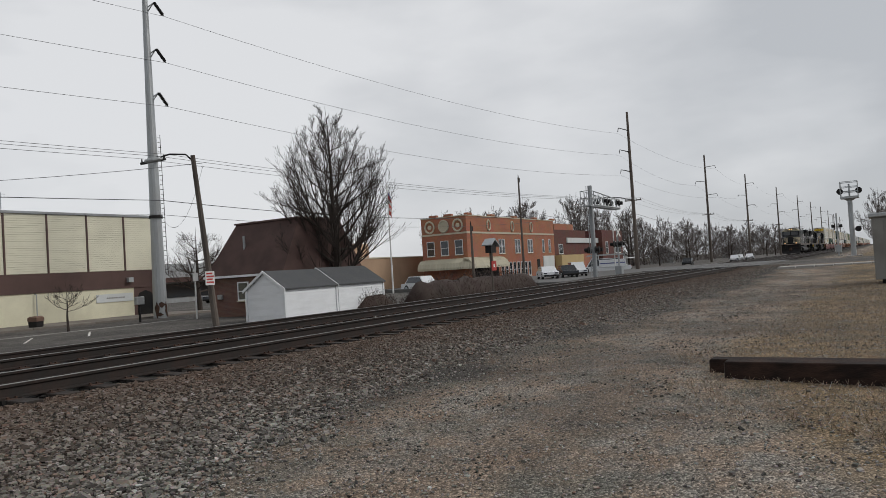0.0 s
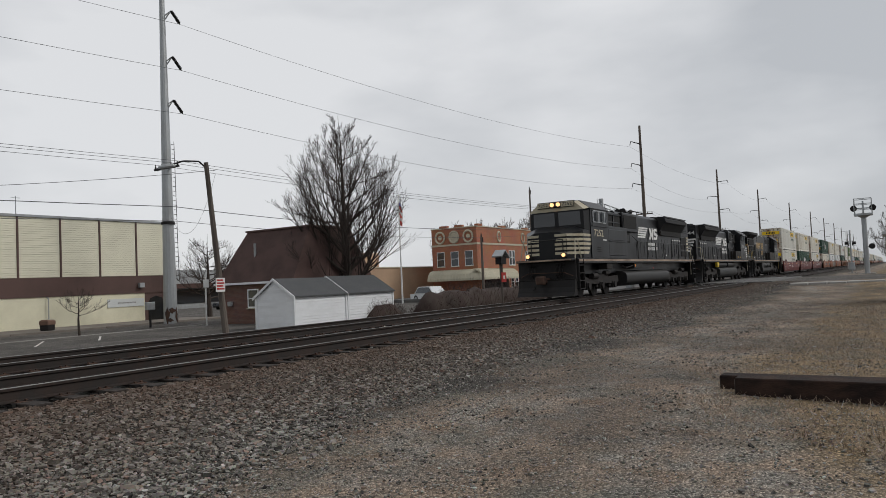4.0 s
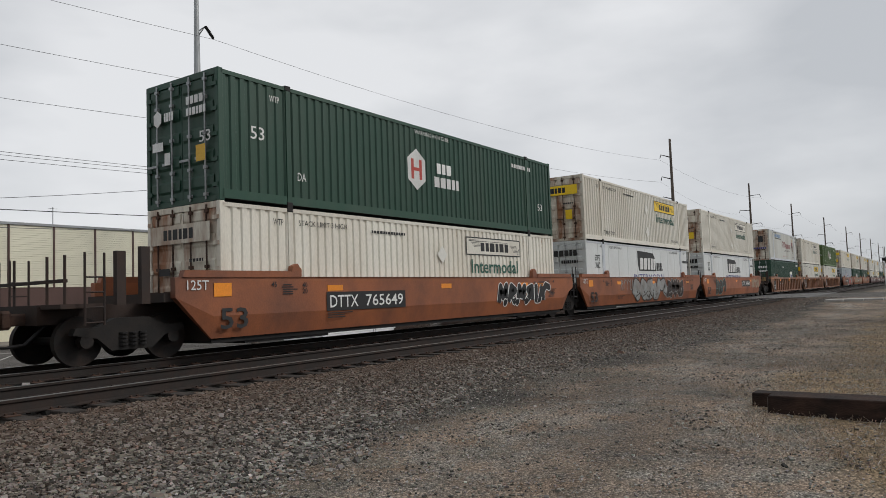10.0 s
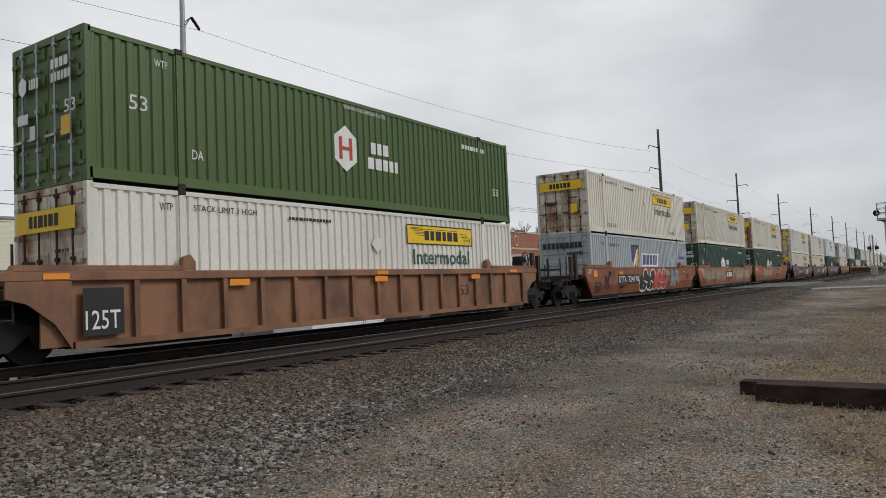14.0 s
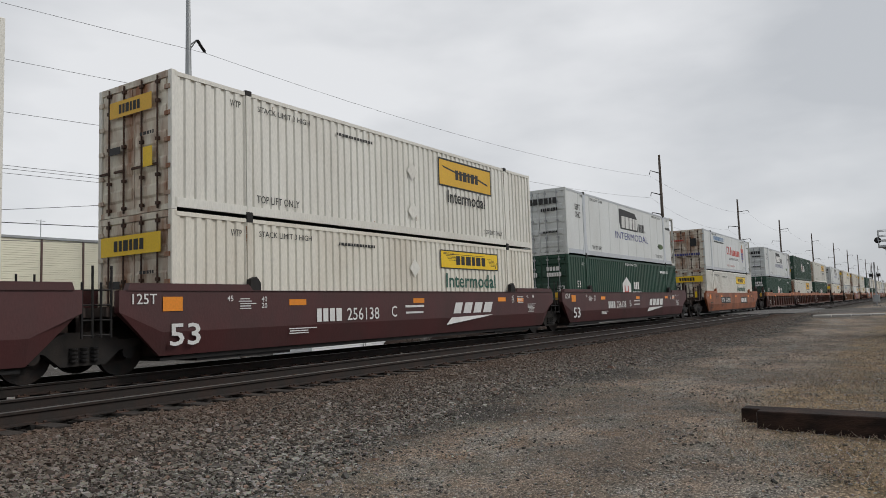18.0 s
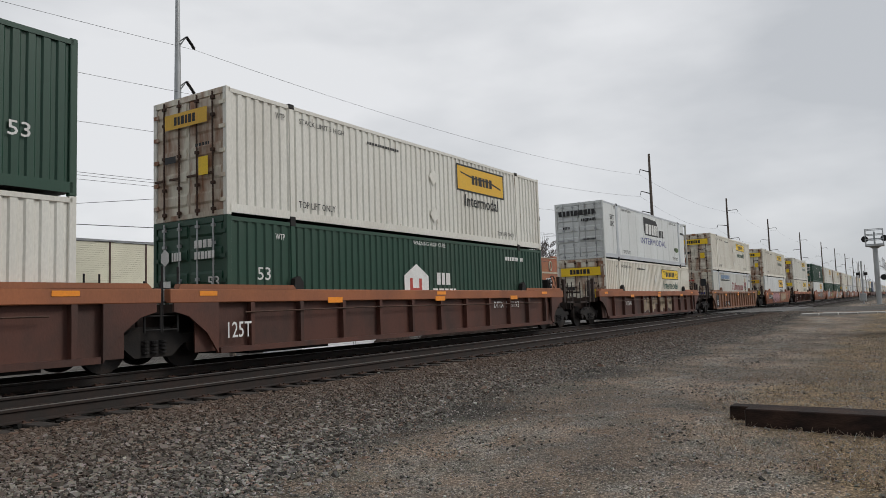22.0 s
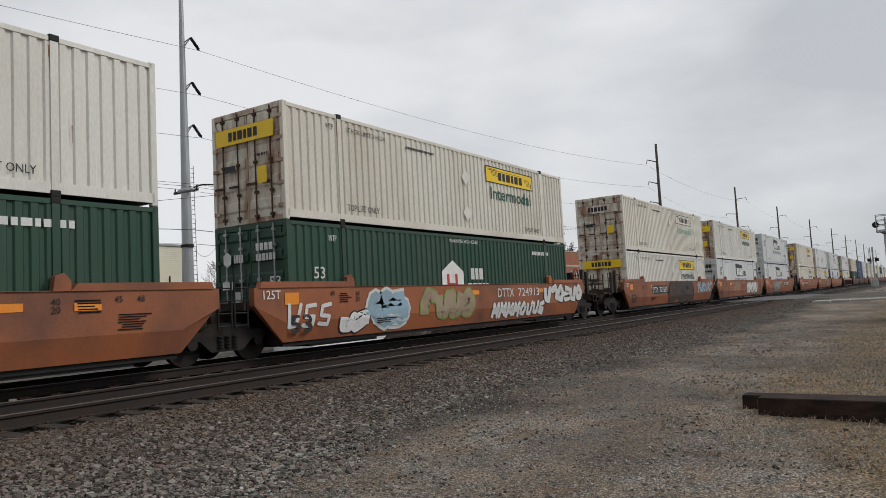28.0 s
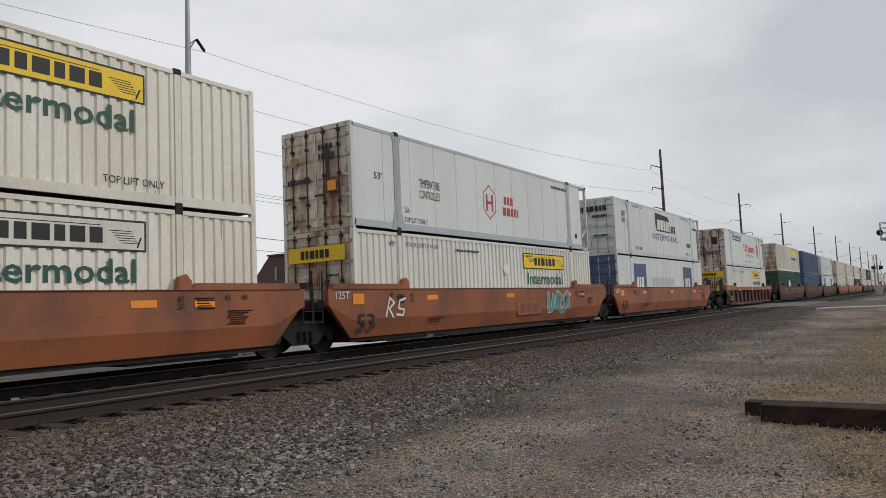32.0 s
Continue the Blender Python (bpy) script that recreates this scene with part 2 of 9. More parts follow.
# ---- mesh building ----
class Shape:
    """Collects vertices and faces of one mesh."""

    def __init__(self):
        self.v, self.f = [], []

    def add(self, verts, faces):
        k = len(self.v)
        self.v.extend(tuple(p) for p in verts)
        self.f.extend(tuple(i + k for i in fc) for fc in faces)
        return self

    def box(self, x0, x1, y0, y1, z0, z1, bev=0.0):
        if bev <= 0:
            return self.add([(x0, y0, z0), (x1, y0, z0), (x1, y1, z0), (x0, y1, z0), (x0, y0, z1), (x1, y0, z1), (x1, y1, z1), (x0, y1, z1)],
                            [(3, 2, 1, 0), (4, 5, 6, 7), (0, 1, 5, 4), (1, 2, 6, 5), (2, 3, 7, 6), (3, 0, 4, 7)])
        b = min(bev, (x1 - x0) / 2.2, (y1 - y0) / 2.2, (z1 - z0) / 2.2)
        ring = lambda z, i: [(x0 + b, y0 + i, z), (x1 - b, y0 + i, z), (x1 - i, y0 + b, z), (x1 - i, y1 - b, z), (x1 - b, y1 - i, z), (x0 + b, y1 - i, z), (x0 + i, y1 - b, z), (x0 + i, y0 + b, z)]
        return self.rings([ring(z0, b * 0.7), ring(z0 + b, 0), ring(z1 - b, 0), ring(z1, b * 0.7)])

    def rings(self, rows, caps=True):
        n = len(rows[0])
        verts = [p for r in rows for p in r]
        faces = [(j * n + i, j * n + (i + 1) % n, (j + 1) * n + (i + 1) % n, (j + 1) * n + i) for j in range(len(rows) - 1) for i in range(n)]
        if caps:
            faces += [tuple(reversed(range(n))), tuple(range((len(rows) - 1) * n, len(rows) * n))]
        return self.add(verts, faces)

    def prism(self, outline, axis, a, b):
        """An outline of 2D points drawn along an axis ('x': points are y, z; 'y': x, z; 'z': x, y) from a to b."""
        put = {"x": lambda p, q: (q, p[0], p[1]), "y": lambda p, q: (p[0], q, p[1]), "z": lambda p, q: (p[0], p[1], q)}[axis]
        return self.rings([[put(p, a) for p in outline], [put(p, b) for p in outline]])

    def tube(self, p, q, r, r2=None, n=8, caps=True):
        p, q = Vector(p), Vector(q)
        d = (q - p).normalized()
        s = d.cross(Vector((0, 0, 1)) if abs(d.z) < 0.9 else Vector((1, 0, 0))).normalized()
        t = s.cross(d)
        r2 = r if r2 is None else r2
        return self.rings([[c + (s * math.cos(6.28319 * i / n) + t * math.sin(6.28319 * i / n)) * rad for i in range(n)] for c, rad in ((p, r), (q, r2))], caps)

    def path(self, pts, r, n=6):
        for a, b in zip(pts[:-1], pts[1:]):
            self.tube(a, b, r, n=n)
        return self

    def disc(self, c, r, axis, thick, n=18):
        d = {"x": Vector((1, 0, 0)), "y": Vector((0, 1, 0)), "z": Vector((0, 0, 1))}[axis] * thick / 2
        return self.tube(Vector(c) - d, Vector(c) + d, r, n=n)

    def drum(self, outline, a, b):
        """An outline of y, z points drawn along x, its ends apart, so that only the round side shades smoothly."""
        self.rings([[(a, *p) for p in outline], [(b, *p) for p in outline]], caps=False)
        n = len(outline)
        self.add([(a, *p) for p in outline], [tuple(range(n))])
        return self.add([(b, *p) for p in outline], [tuple(range(n))])

    def mesh(self, name, mat, smooth=False):
        me = bpy.data.meshes.new(name)
        me.from_pydata([tuple(p) for p in self.v], [], self.f)
        bm = bmesh.new()
        bm.from_mesh(me)
        bmesh.ops.recalc_face_normals(bm, faces=bm.faces)
        bm.to_mesh(me)
        bm.free()
        me.materials.append(mat)
        if smooth:
            me.shade_smooth()
        return me


def part(name, shape, mat, parent=None, label="", smooth=False, at=None):
    ob = new(name, shape if isinstance(shape, bpy.types.Mesh) else shape.mesh(name, mat, smooth))
    if parent is not None:
        ob.parent = parent
    if at is not None:
        ob.matrix_basis = at
    if label:
        ob["label"] = label
    if name in ("brand_word", "lettering", "door_hinge", "lift_casting", "data_stencil", "rust_runs", "rail_slots", "logo_hatching", "small_placard", "spring_nest", "hose_bundle"):
        ob["kind"] = "stuff"
    return ob


def thing(name, label, category, at=None, group="", kind=""):
    ob = new(name)
    ob.empty_display_size = 0.3
    if at is not None:
        ob.matrix_basis = at
    return tagged(ob, label, category, group, kind)


LETTERS, GLYPHS = {}, {}


def text_mesh(words, height, mat, width=0.0, depth=0.006, slant=0.0):
    """Flat raised lettering, lower left corner at the origin, in the plane x, z and facing -y. Its width can be given."""
    key = (words, height, mat.name, width, slant)
    if key not in LETTERS:
        bold = 0.0 if any(c in "MNWAK" for c in words) else 0.014 if words in ("Intermodal", "53FT", "XHC") or (words == "53" and height > 0.4) else 0.006
        if (words, bold, slant) not in GLYPHS:
            cu = bpy.data.curves.new("lettering", "FONT")
            cu.body, cu.size, cu.extrude, cu.resolution_u, cu.shear, cu.offset = words, 1.0, 0.0, 2, slant, bold
            ob = bpy.data.objects.new("lettering", cu)
            scene.collection.objects.link(ob)
            me = bpy.data.meshes.new_from_object(ob.evaluated_get(bpy.context.evaluated_depsgraph_get()))
            bpy.data.objects.remove(ob)
            bpy.data.curves.remove(cu)
            GLYPHS[words, bold, slant] = [(v.co.x, v.co.y) for v in me.vertices], [tuple(p.vertices) for p in me.polygons]
            bpy.data.meshes.remove(me)
        pts, polys = GLYPHS[words, bold, slant]
        x0, y0 = min(p[0] for p in pts), min(p[1] for p in pts)
        k = height / (max(p[1] for p in pts) - y0)
        kx = width / (max(p[0] for p in pts) - x0) if width else k
        me = bpy.data.meshes.new("lettering")
        me.from_pydata([((x - x0) * kx, -depth, (y - y0) * k) for x, y in pts], [], polys)
        me.materials.append(mat)
        LETTERS[key] = me
    return LETTERS[key]


def word_bars(count, length, height, lean=0.0, gap=0.24, depth=0.006, seed=1):
    """A brand word as a row of plain blocks of uneven width."""
    s, rnd = Shape(), random.Random(seed + count)
    widths = [rnd.uniform(0.72, 1.28) for _ in range(count)]
    k, x = length / sum(widths), 0.0
    for w in widths:
        a, b = x, x + w * k - gap * length / count
        x += w * k
        s.add([(a, -depth, 0), (b, -depth, 0), (b + lean, -depth, height), (a + lean, -depth, height)], [(0, 1, 2, 3)])
    return s


def panel(x0, x1, z0, z1, depth=0.005, lean=0.0):
    return Shape().add([(x0, -depth, z0), (x1, -depth, z0), (x1 + lean, -depth, z1), (x0 + lean, -depth, z1)], [(0, 1, 2, 3)])
M["asphalt"] = material("worn_asphalt", (0.115, 0.112, 0.108), 0.9, 0.0, (0.17, 0.165, 0.155), 0.3, 1.0, bump=0.3)
M["concrete"] = material("pale_concrete", (0.36, 0.345, 0.32), 0.85, 0.0, (0.22, 0.20, 0.18), 0.3, 1.0, bump=0.2)
M["sidewalk"] = material("stained_grey_brown_sidewalk", (0.20, 0.175, 0.15), 0.9, 0.0, (0.12, 0.10, 0.085), 0.35, 0.8, bump=0.2)
M["hoodbrown"] = material("faded_brown_plastic", (0.17, 0.095, 0.065), 0.6, 0.0, (0.10, 0.06, 0.045), 0.3, 2.0)
M["greyroof"] = material("pale_grey_shingles", (0.17, 0.165, 0.165), 0.9, 0.0, (0.11, 0.105, 0.105), 0.3, 1.5, 30.0, bump=0.3)
M["siding"] = material("cream_metal_siding", (0.74, 0.71, 0.55), 0.5, 0.0, (0.40, 0.37, 0.28), 0.15, 0.4, bump=0.03, vary=0.02)
M["brownband"] = material("dark_brown_render", (0.095, 0.052, 0.043), 0.7, 0.0, (0.04, 0.028, 0.025), 0.2, 0.5)
M["creamwall"] = material("cream_painted_masonry", (0.78, 0.74, 0.55), 0.7, 0.0, (0.40, 0.36, 0.26), 0.15, 0.6)
M["vinyl"] = material("white_vinyl_siding", (0.82, 0.83, 0.84), 0.5, 0.0, (0.5, 0.5, 0.48), 0.12, 0.8, bump=0.02, vary=0.03)
M["shingle"] = material("dark_grey_shingles", (0.068, 0.070, 0.073), 0.9, 0.0, (0.10, 0.10, 0.10), 0.3, 1.5, 30.0, bump=0.5)
M["brownroof"] = material("brown_shingles", (0.088, 0.047, 0.039), 0.85, 0.0, (0.04, 0.026, 0.022), 0.3, 0.9, 24.0, bump=0.4)
M["tanwall"] = material("tan_stucco", (0.46, 0.31, 0.20), 0.8, 0.0, (0.32, 0.22, 0.15), 0.2, 0.4)
M["buffwall"] = material("yellow_stucco", (0.56, 0.41, 0.20), 0.8, 0.0, (0.4, 0.3, 0.17), 0.2, 0.4)
M["redpaint"] = material("red_sign_paint", (0.40, 0.03, 0.025), 0.5, amount=0.1, bump=0)
M["hedge"] = material("brown_hedge_twigs", (0.052, 0.032, 0.026), 0.95, amount=0.3, bump=0)
M["carwhite"] = material("white_car_paint", (0.72, 0.73, 0.74), 0.25, 0.0, amount=0.05, bump=0, vary=0.02)
M["cardark"] = material("dark_car_paint", (0.018, 0.02, 0.025), 0.22, 0.0, amount=0.05, bump=0)
M["carred"] = material("dark_red_car_paint_gloss", (0.16, 0.02, 0.02), 0.25, 0.0, amount=0.05, bump=0)
M["rubber"] = material("tyre_rubber", (0.02, 0.02, 0.02), 0.85, amount=0.2)
M["awning"] = material("pale_ribbed_awning", (0.52, 0.48, 0.36), 0.7, 0.0, (0.33, 0.30, 0.22), 0.25, 0.8)
M["stone"] = material("pale_cut_stone", (0.55, 0.50, 0.38), 0.8, 0.0, (0.36, 0.32, 0.25), 0.2, 1.0)
M["lines"] = material("road_line_paint", (0.62, 0.60, 0.56), 0.7, amount=0.25)


def brick_material(name, a, b, mortar):
    m = bpy.data.materials.new(name)
    m.use_nodes = True
    n, l = m.node_tree.nodes, m.node_tree.links
    bs = n["Principled BSDF"]
    bs.inputs["Roughness"].default_value = 0.85
    geo, sep, com = n.new("ShaderNodeNewGeometry"), n.new("ShaderNodeSeparateXYZ"), n.new("ShaderNodeCombineXYZ")
    add = n.new("ShaderNodeMath")
    l.new(geo.outputs["Position"], sep.inputs[0])
    l.new(sep.outputs["X"], add.inputs[0])
    l.new(sep.outputs["Y"], add.inputs[1])
    l.new(add.outputs[0], com.inputs["X"])
    l.new(sep.outputs["Z"], com.inputs["Y"])
    br = n.new("ShaderNodeTexBrick")
    br.inputs["Scale"].default_value = 1.0
    br.inputs["Brick Width"].default_value, br.inputs["Row Height"].default_value, br.inputs["Mortar Size"].default_value = 0.22, 0.075, 0.006
    br.inputs["Color1"].default_value, br.inputs["Color2"].default_value, br.inputs["Mortar"].default_value = (*a, 1), (*b, 1), (*mortar, 1)
    l.new(com.outputs[0], br.inputs["Vector"])
    nz = n.new("ShaderNodeTexNoise")
    nz.inputs["Scale"].default_value, nz.inputs["Detail"].default_value = 0.5, 5.0
    l.new(geo.outputs["Position"], nz.inputs["Vector"])
    mx = n.new("ShaderNodeMix")
    mx.data_type, mx.blend_type = "RGBA", "MULTIPLY"
    mx.inputs[0].default_value = 0.45
    l.new(br.outputs["Color"], mx.inputs[6])
    l.new(nz.outputs["Color"], mx.inputs[7])
    hs = n.new("ShaderNodeHueSaturation")
    hs.inputs["Value"].default_value = 1.3
    l.new(mx.outputs[2], hs.inputs["Color"])
    l.new(hs.outputs["Color"], bs.inputs["Base Color"])
    return m


M["orangebrick"] = brick_material("orange_red_brick", (0.40, 0.150, 0.078), (0.31, 0.110, 0.058), (0.22, 0.15, 0.11))
M["redbrick"] = brick_material("dark_red_brick", (0.13, 0.042, 0.032), (0.10, 0.036, 0.030), (0.11, 0.075, 0.06))
M["brownbrick"] = brick_material("brown_brick", (0.15, 0.075, 0.052), (0.105, 0.058, 0.045), (0.17, 0.13, 0.105))


# ---- ground ----
NEAR_Y = -3.72                  # middle of the nearer track
STREET = -0.5                   # street level beyond the tracks
CROSS_A, CROSS_B = 57.0, 77.0   # the road over the tracks


def smooth(a, b, x):
    t = min(1.0, max(0.0, (x - a) / (b - a)))
    return t * t * (3 - 2 * t)


def ground_height(x, y):
    yard = 0.42 * smooth(36, 54, x) * (1 - 0.5 * smooth(90, 140, x)) + 0.05 * noise.noise((x * 0.22, y * 0.22, 3.1)) + 0.012 * noise.noise((x * 1.3, y * 1.3, 7.7))
    bed = RAIL - 0.22
    if y < -4:
        z = bed + (yard - bed) * smooth(-5.15, -8.2, y)
    else:
        z = bed + (STREET - bed) * smooth(1.7, 5.2, y)
    over = smooth(CROSS_A - 5, CROSS_A - 1, x) * (1 - smooth(CROSS_B + 1, CROSS_B + 6, x))
    level = RAIL - 0.10 + (STREET - RAIL + 0.10) * smooth(2.5, 16.0, y) if y > 2 else RAIL - 0.10 + (yard - RAIL + 0.12) * smooth(-5.5, -24.0, y)
    return z + (level - z) * over


def spread(fine, coarse):
    return sorted(set(round(c, 3) for c in fine + coarse))


gx = spread([i * 0.4 for i in range(-10, 210)], [-3000, -1500, -700, -300, -150, -80, -50, -35, -25, -18, -12, -7] + [84 + i * 6 for i in range(20)] + [230, 280, 350, 450, 600, 800, 1100, 1500, 2200, 3000])
gy = spread([-16 + i * 0.3 for i in range(80)], [-3000, -1500, -700, -300, -150, -80, -55, -40, -30, -24, -20, -18] + [8.3, 9, 10, 12, 15, 19, 24, 30, 38, 50, 70, 100, 150, 300, 700, 1500, 3000])
g_verts = [(x, y, ground_height(x, y)) for y in gy for x in gx]
g_n = len(gx)
g_faces = [(j * g_n + i, j * g_n + i + 1, (j + 1) * g_n + i + 1, (j + 1) * g_n + i) for j in range(len(gy) - 1) for i in range(g_n - 1)]


def ground_material():
    """Gravelly yard: dark ballast by the track, brown wheel tracks, pale gravel and dead grass; asphalt beyond the tracks."""
    m = bpy.data.materials.new("yard_gravel_and_street")
    m.use_nodes = True
    n, l = m.node_tree.nodes, m.node_tree.links
    bs = n["Principled BSDF"]
    bs.inputs["Roughness"].default_value = 0.92
    bs.inputs["Specular IOR Level"].default_value = 0.25
    geo = n.new("ShaderNodeNewGeometry")
    sep = n.new("ShaderNodeSeparateXYZ")
    l.new(geo.outputs["Position"], sep.inputs[0])

    def tex(kind, scale, detail=4.0):
        t = n.new("ShaderNodeTex" + kind)
        t.inputs["Scale"].default_value = scale
        if kind == "Noise":
            t.inputs["Detail"].default_value = detail
        l.new(geo.outputs["Position"], t.inputs["Vector"])
        return t

    def calc(op, a, b=None, c=None):
        q = n.new("ShaderNodeMath")
        q.operation = op
        for i, value in enumerate((a, b, c)):
            if value is None:
                continue
            if isinstance(value, (int, float)):
                q.inputs[i].default_value = value
            else:
                l.new(value, q.inputs[i])
        return q.outputs[0]

    def ramp(value, a, b):
        q = n.new("ShaderNodeMapRange")
        q.interpolation_type = "SMOOTHSTEP"
        q.inputs["From Min"].default_value, q.inputs["From Max"].default_value = a, b
        l.new(value, q.inputs["Value"])
        return q.outputs["Result"]

    def blend(fac, a, b):
        q = n.new("ShaderNodeMix")
        q.data_type = "RGBA"
        l.new(fac, q.inputs[0])
        for i, value in ((6, a), (7, b)):
            if isinstance(value, tuple):
                q.inputs[i].default_value = (*value, 1)
            else:
                l.new(value, q.inputs[i])
        return q.outputs[2]

    wob, mid, fine = tex("Noise", 0.35, 5.0), tex("Noise", 2.2, 6.0), tex("Noise", 24.0, 4.0)
    cells = tex("Voronoi", 21.0)
    yy = calc("ADD", sep.outputs["Y"], calc("MULTIPLY_ADD", wob.outputs["Fac"], 3.0, -1.5))
    yy = calc("ADD", yy, calc("MULTIPLY_ADD", mid.outputs["Fac"], 1.2, -0.6))
    stone = blend(cells.outputs["Distance"], (0.095, 0.086, 0.074), (0.022, 0.019, 0.016))
    stone = blend(calc("MULTIPLY", fine.outputs["Fac"], 0.35), stone, (0.070, 0.054, 0.043))
    dirt = blend(fine.outputs["Fac"], (0.160, 0.118, 0.087), (0.300, 0.235, 0.178))
    pale = blend(fine.outputs["Fac"], (0.175, 0.158, 0.135), (0.370, 0.338, 0.292))
    grass = blend(mid.outputs["Fac"], (0.130, 0.092, 0.052), (0.285, 0.208, 0.125))
    # across the yard: ballast, wheel track, pale gravel, wheel track, pale gravel
    lane = calc("ABSOLUTE", calc("SUBTRACT", calc("ABSOLUTE", calc("ADD", yy, 9.95)), 1.0))
    track_dirt = calc("MULTIPLY", calc("SUBTRACT", 1.0, ramp(lane, 0.10, 0.80)), ramp(mid.outputs["Fac"], 0.22, 0.48))
    col = blend(track_dirt, blend(ramp(mid.outputs["Fac"], 0.35, 0.65), pale, dirt), dirt)
    col = blend(ramp(yy, -9.3, -7.7), col, stone)
    gx_ = calc("SUBTRACT", sep.outputs["X"], calc("MULTIPLY", calc("ADD", yy, 13.0), 2.2))
    patch = calc("MULTIPLY", ramp(gx_, 6.6, 8.4), calc("SUBTRACT", 1.0, ramp(yy, -12.3, -11.2)))
    patch = calc("MULTIPLY", patch, ramp(mid.outputs["Fac"], 0.27, 0.46))
    col = blend(patch, col, grass)
    # oily track bed, its colour blackened further as shade under the train
    oily_shade = calc("MULTIPLY", ramp(yy, -7.0, -5.2), calc("SUBTRACT", 1.0, ramp(sep.outputs["Y"], 2.2, 3.2)))
    col = blend(calc("MULTIPLY", oily_shade, 0.88), col, (0.009, 0.0065, 0.005))
    chips = tex("Voronoi", 62.0)
    moss = tex("Noise", 0.9, 5.0)
    col = blend(calc("MULTIPLY", ramp(moss.outputs["Fac"], 0.50, 0.68), 0.55), col, (0.105, 0.108, 0.088))
    rusty = tex("Noise", 1.3, 6.0)
    col = blend(calc("MULTIPLY", ramp(rusty.outputs["Fac"], 0.54, 0.70), 0.5), col, (0.150, 0.092, 0.055))
    shade = n.new("ShaderNodeHueSaturation")
    shade.inputs["Saturation"].default_value = 1.0
    chip = n.new("ShaderNodeSeparateColor")
    l.new(chips.outputs["Color"], chip.inputs[0])
    l.new(calc("ADD", calc("MULTIPLY_ADD", calc("POWER", chip.outputs[0], 2.4), 1.75, 0.66), calc("MULTIPLY_ADD", mid.outputs["Fac"], 1.5, -0.75)), shade.inputs["Value"])
    l.new(col, shade.inputs["Color"])
    col = shade.outputs[0]
    asphalt = blend(calc("MULTIPLY", ramp(mid.outputs["Fac"], 0.3, 0.7), fine.outputs["Fac"]), (0.112, 0.103, 0.094), (0.215, 0.198, 0.178))
    col = blend(ramp(sep.outputs["Y"], 4.3, 5.0), col, asphalt)
    road = calc("MULTIPLY", ramp(sep.outputs["X"], CROSS_A - 1.5, CROSS_A), calc("SUBTRACT", 1.0, ramp(sep.outputs["X"], CROSS_B, CROSS_B + 1.5)))
    col = blend(road, col, asphalt)
    far = calc("MULTIPLY", ramp(sep.outputs["Y"], 70.0, 110.0), 1.0)
    col = blend(far, col, (0.10, 0.085, 0.06))
    wet = blend(calc("MULTIPLY", ramp(wob.outputs["Fac"], 0.42, 0.62), 0.45), col, (0.055, 0.05, 0.045))
    l.new(wet, bs.inputs["Base Color"])
    bp = n.new("ShaderNodeBump")
    bp.inputs["Strength"].default_value, bp.inputs["Distance"].default_value = 0.9, 0.03
    l.new(calc("ADD", calc("MULTIPLY", cells.outputs["Distance"], -1.0), calc("MULTIPLY_ADD", chips.outputs["Distance"], -0.8, fine.outputs["Fac"])), bp.inputs["Height"])
    l.new(bp.outputs["Normal"], bs.inputs["Normal"])
    return m


g_mesh = bpy.data.meshes.new("ground")
g_mesh.from_pydata(g_verts, [], g_faces)
g_mesh.materials.append(ground_material())
g_mesh.shade_smooth()
tagged(new("ground", g_mesh), "grey gravel yard with brown wheel tracks, ballast and a street", "ground", kind="structure")


# ---- tracks ----
def rail_line(name, y):
    """One rail: foot, web and head, with a polished running surface."""
    rail = thing(name, "rusty steel rail with a polished head", "rail", pose(0, y, 0), "rails of the two tracks", "structure")
    foot, z = [(-0.076, 0), (0.076, 0), (0.076, 0.014), (0.014, 0.03), (0.010, 0.125), (0.036, 0.142), (0.037, 0.172), (-0.037, 0.172), (-0.036, 0.142), (-0.010, 0.125), (-0.014, 0.03), (-0.076, 0.014)], RAIL - 0.178
    part("rail_body", Shape().prism([(a, z + b) for a, b in foot], "x", -120, 900), M["rail"], rail)
    part("rail_head", Shape().box(-120, 900, -0.033, 0.033, RAIL - 0.006, RAIL), M["steel"], rail, "shiny worn running surface")


for cy in (0.0, NEAR_Y):
    for side in (0.753, -0.753):
        rail_line("rail", cy + side)


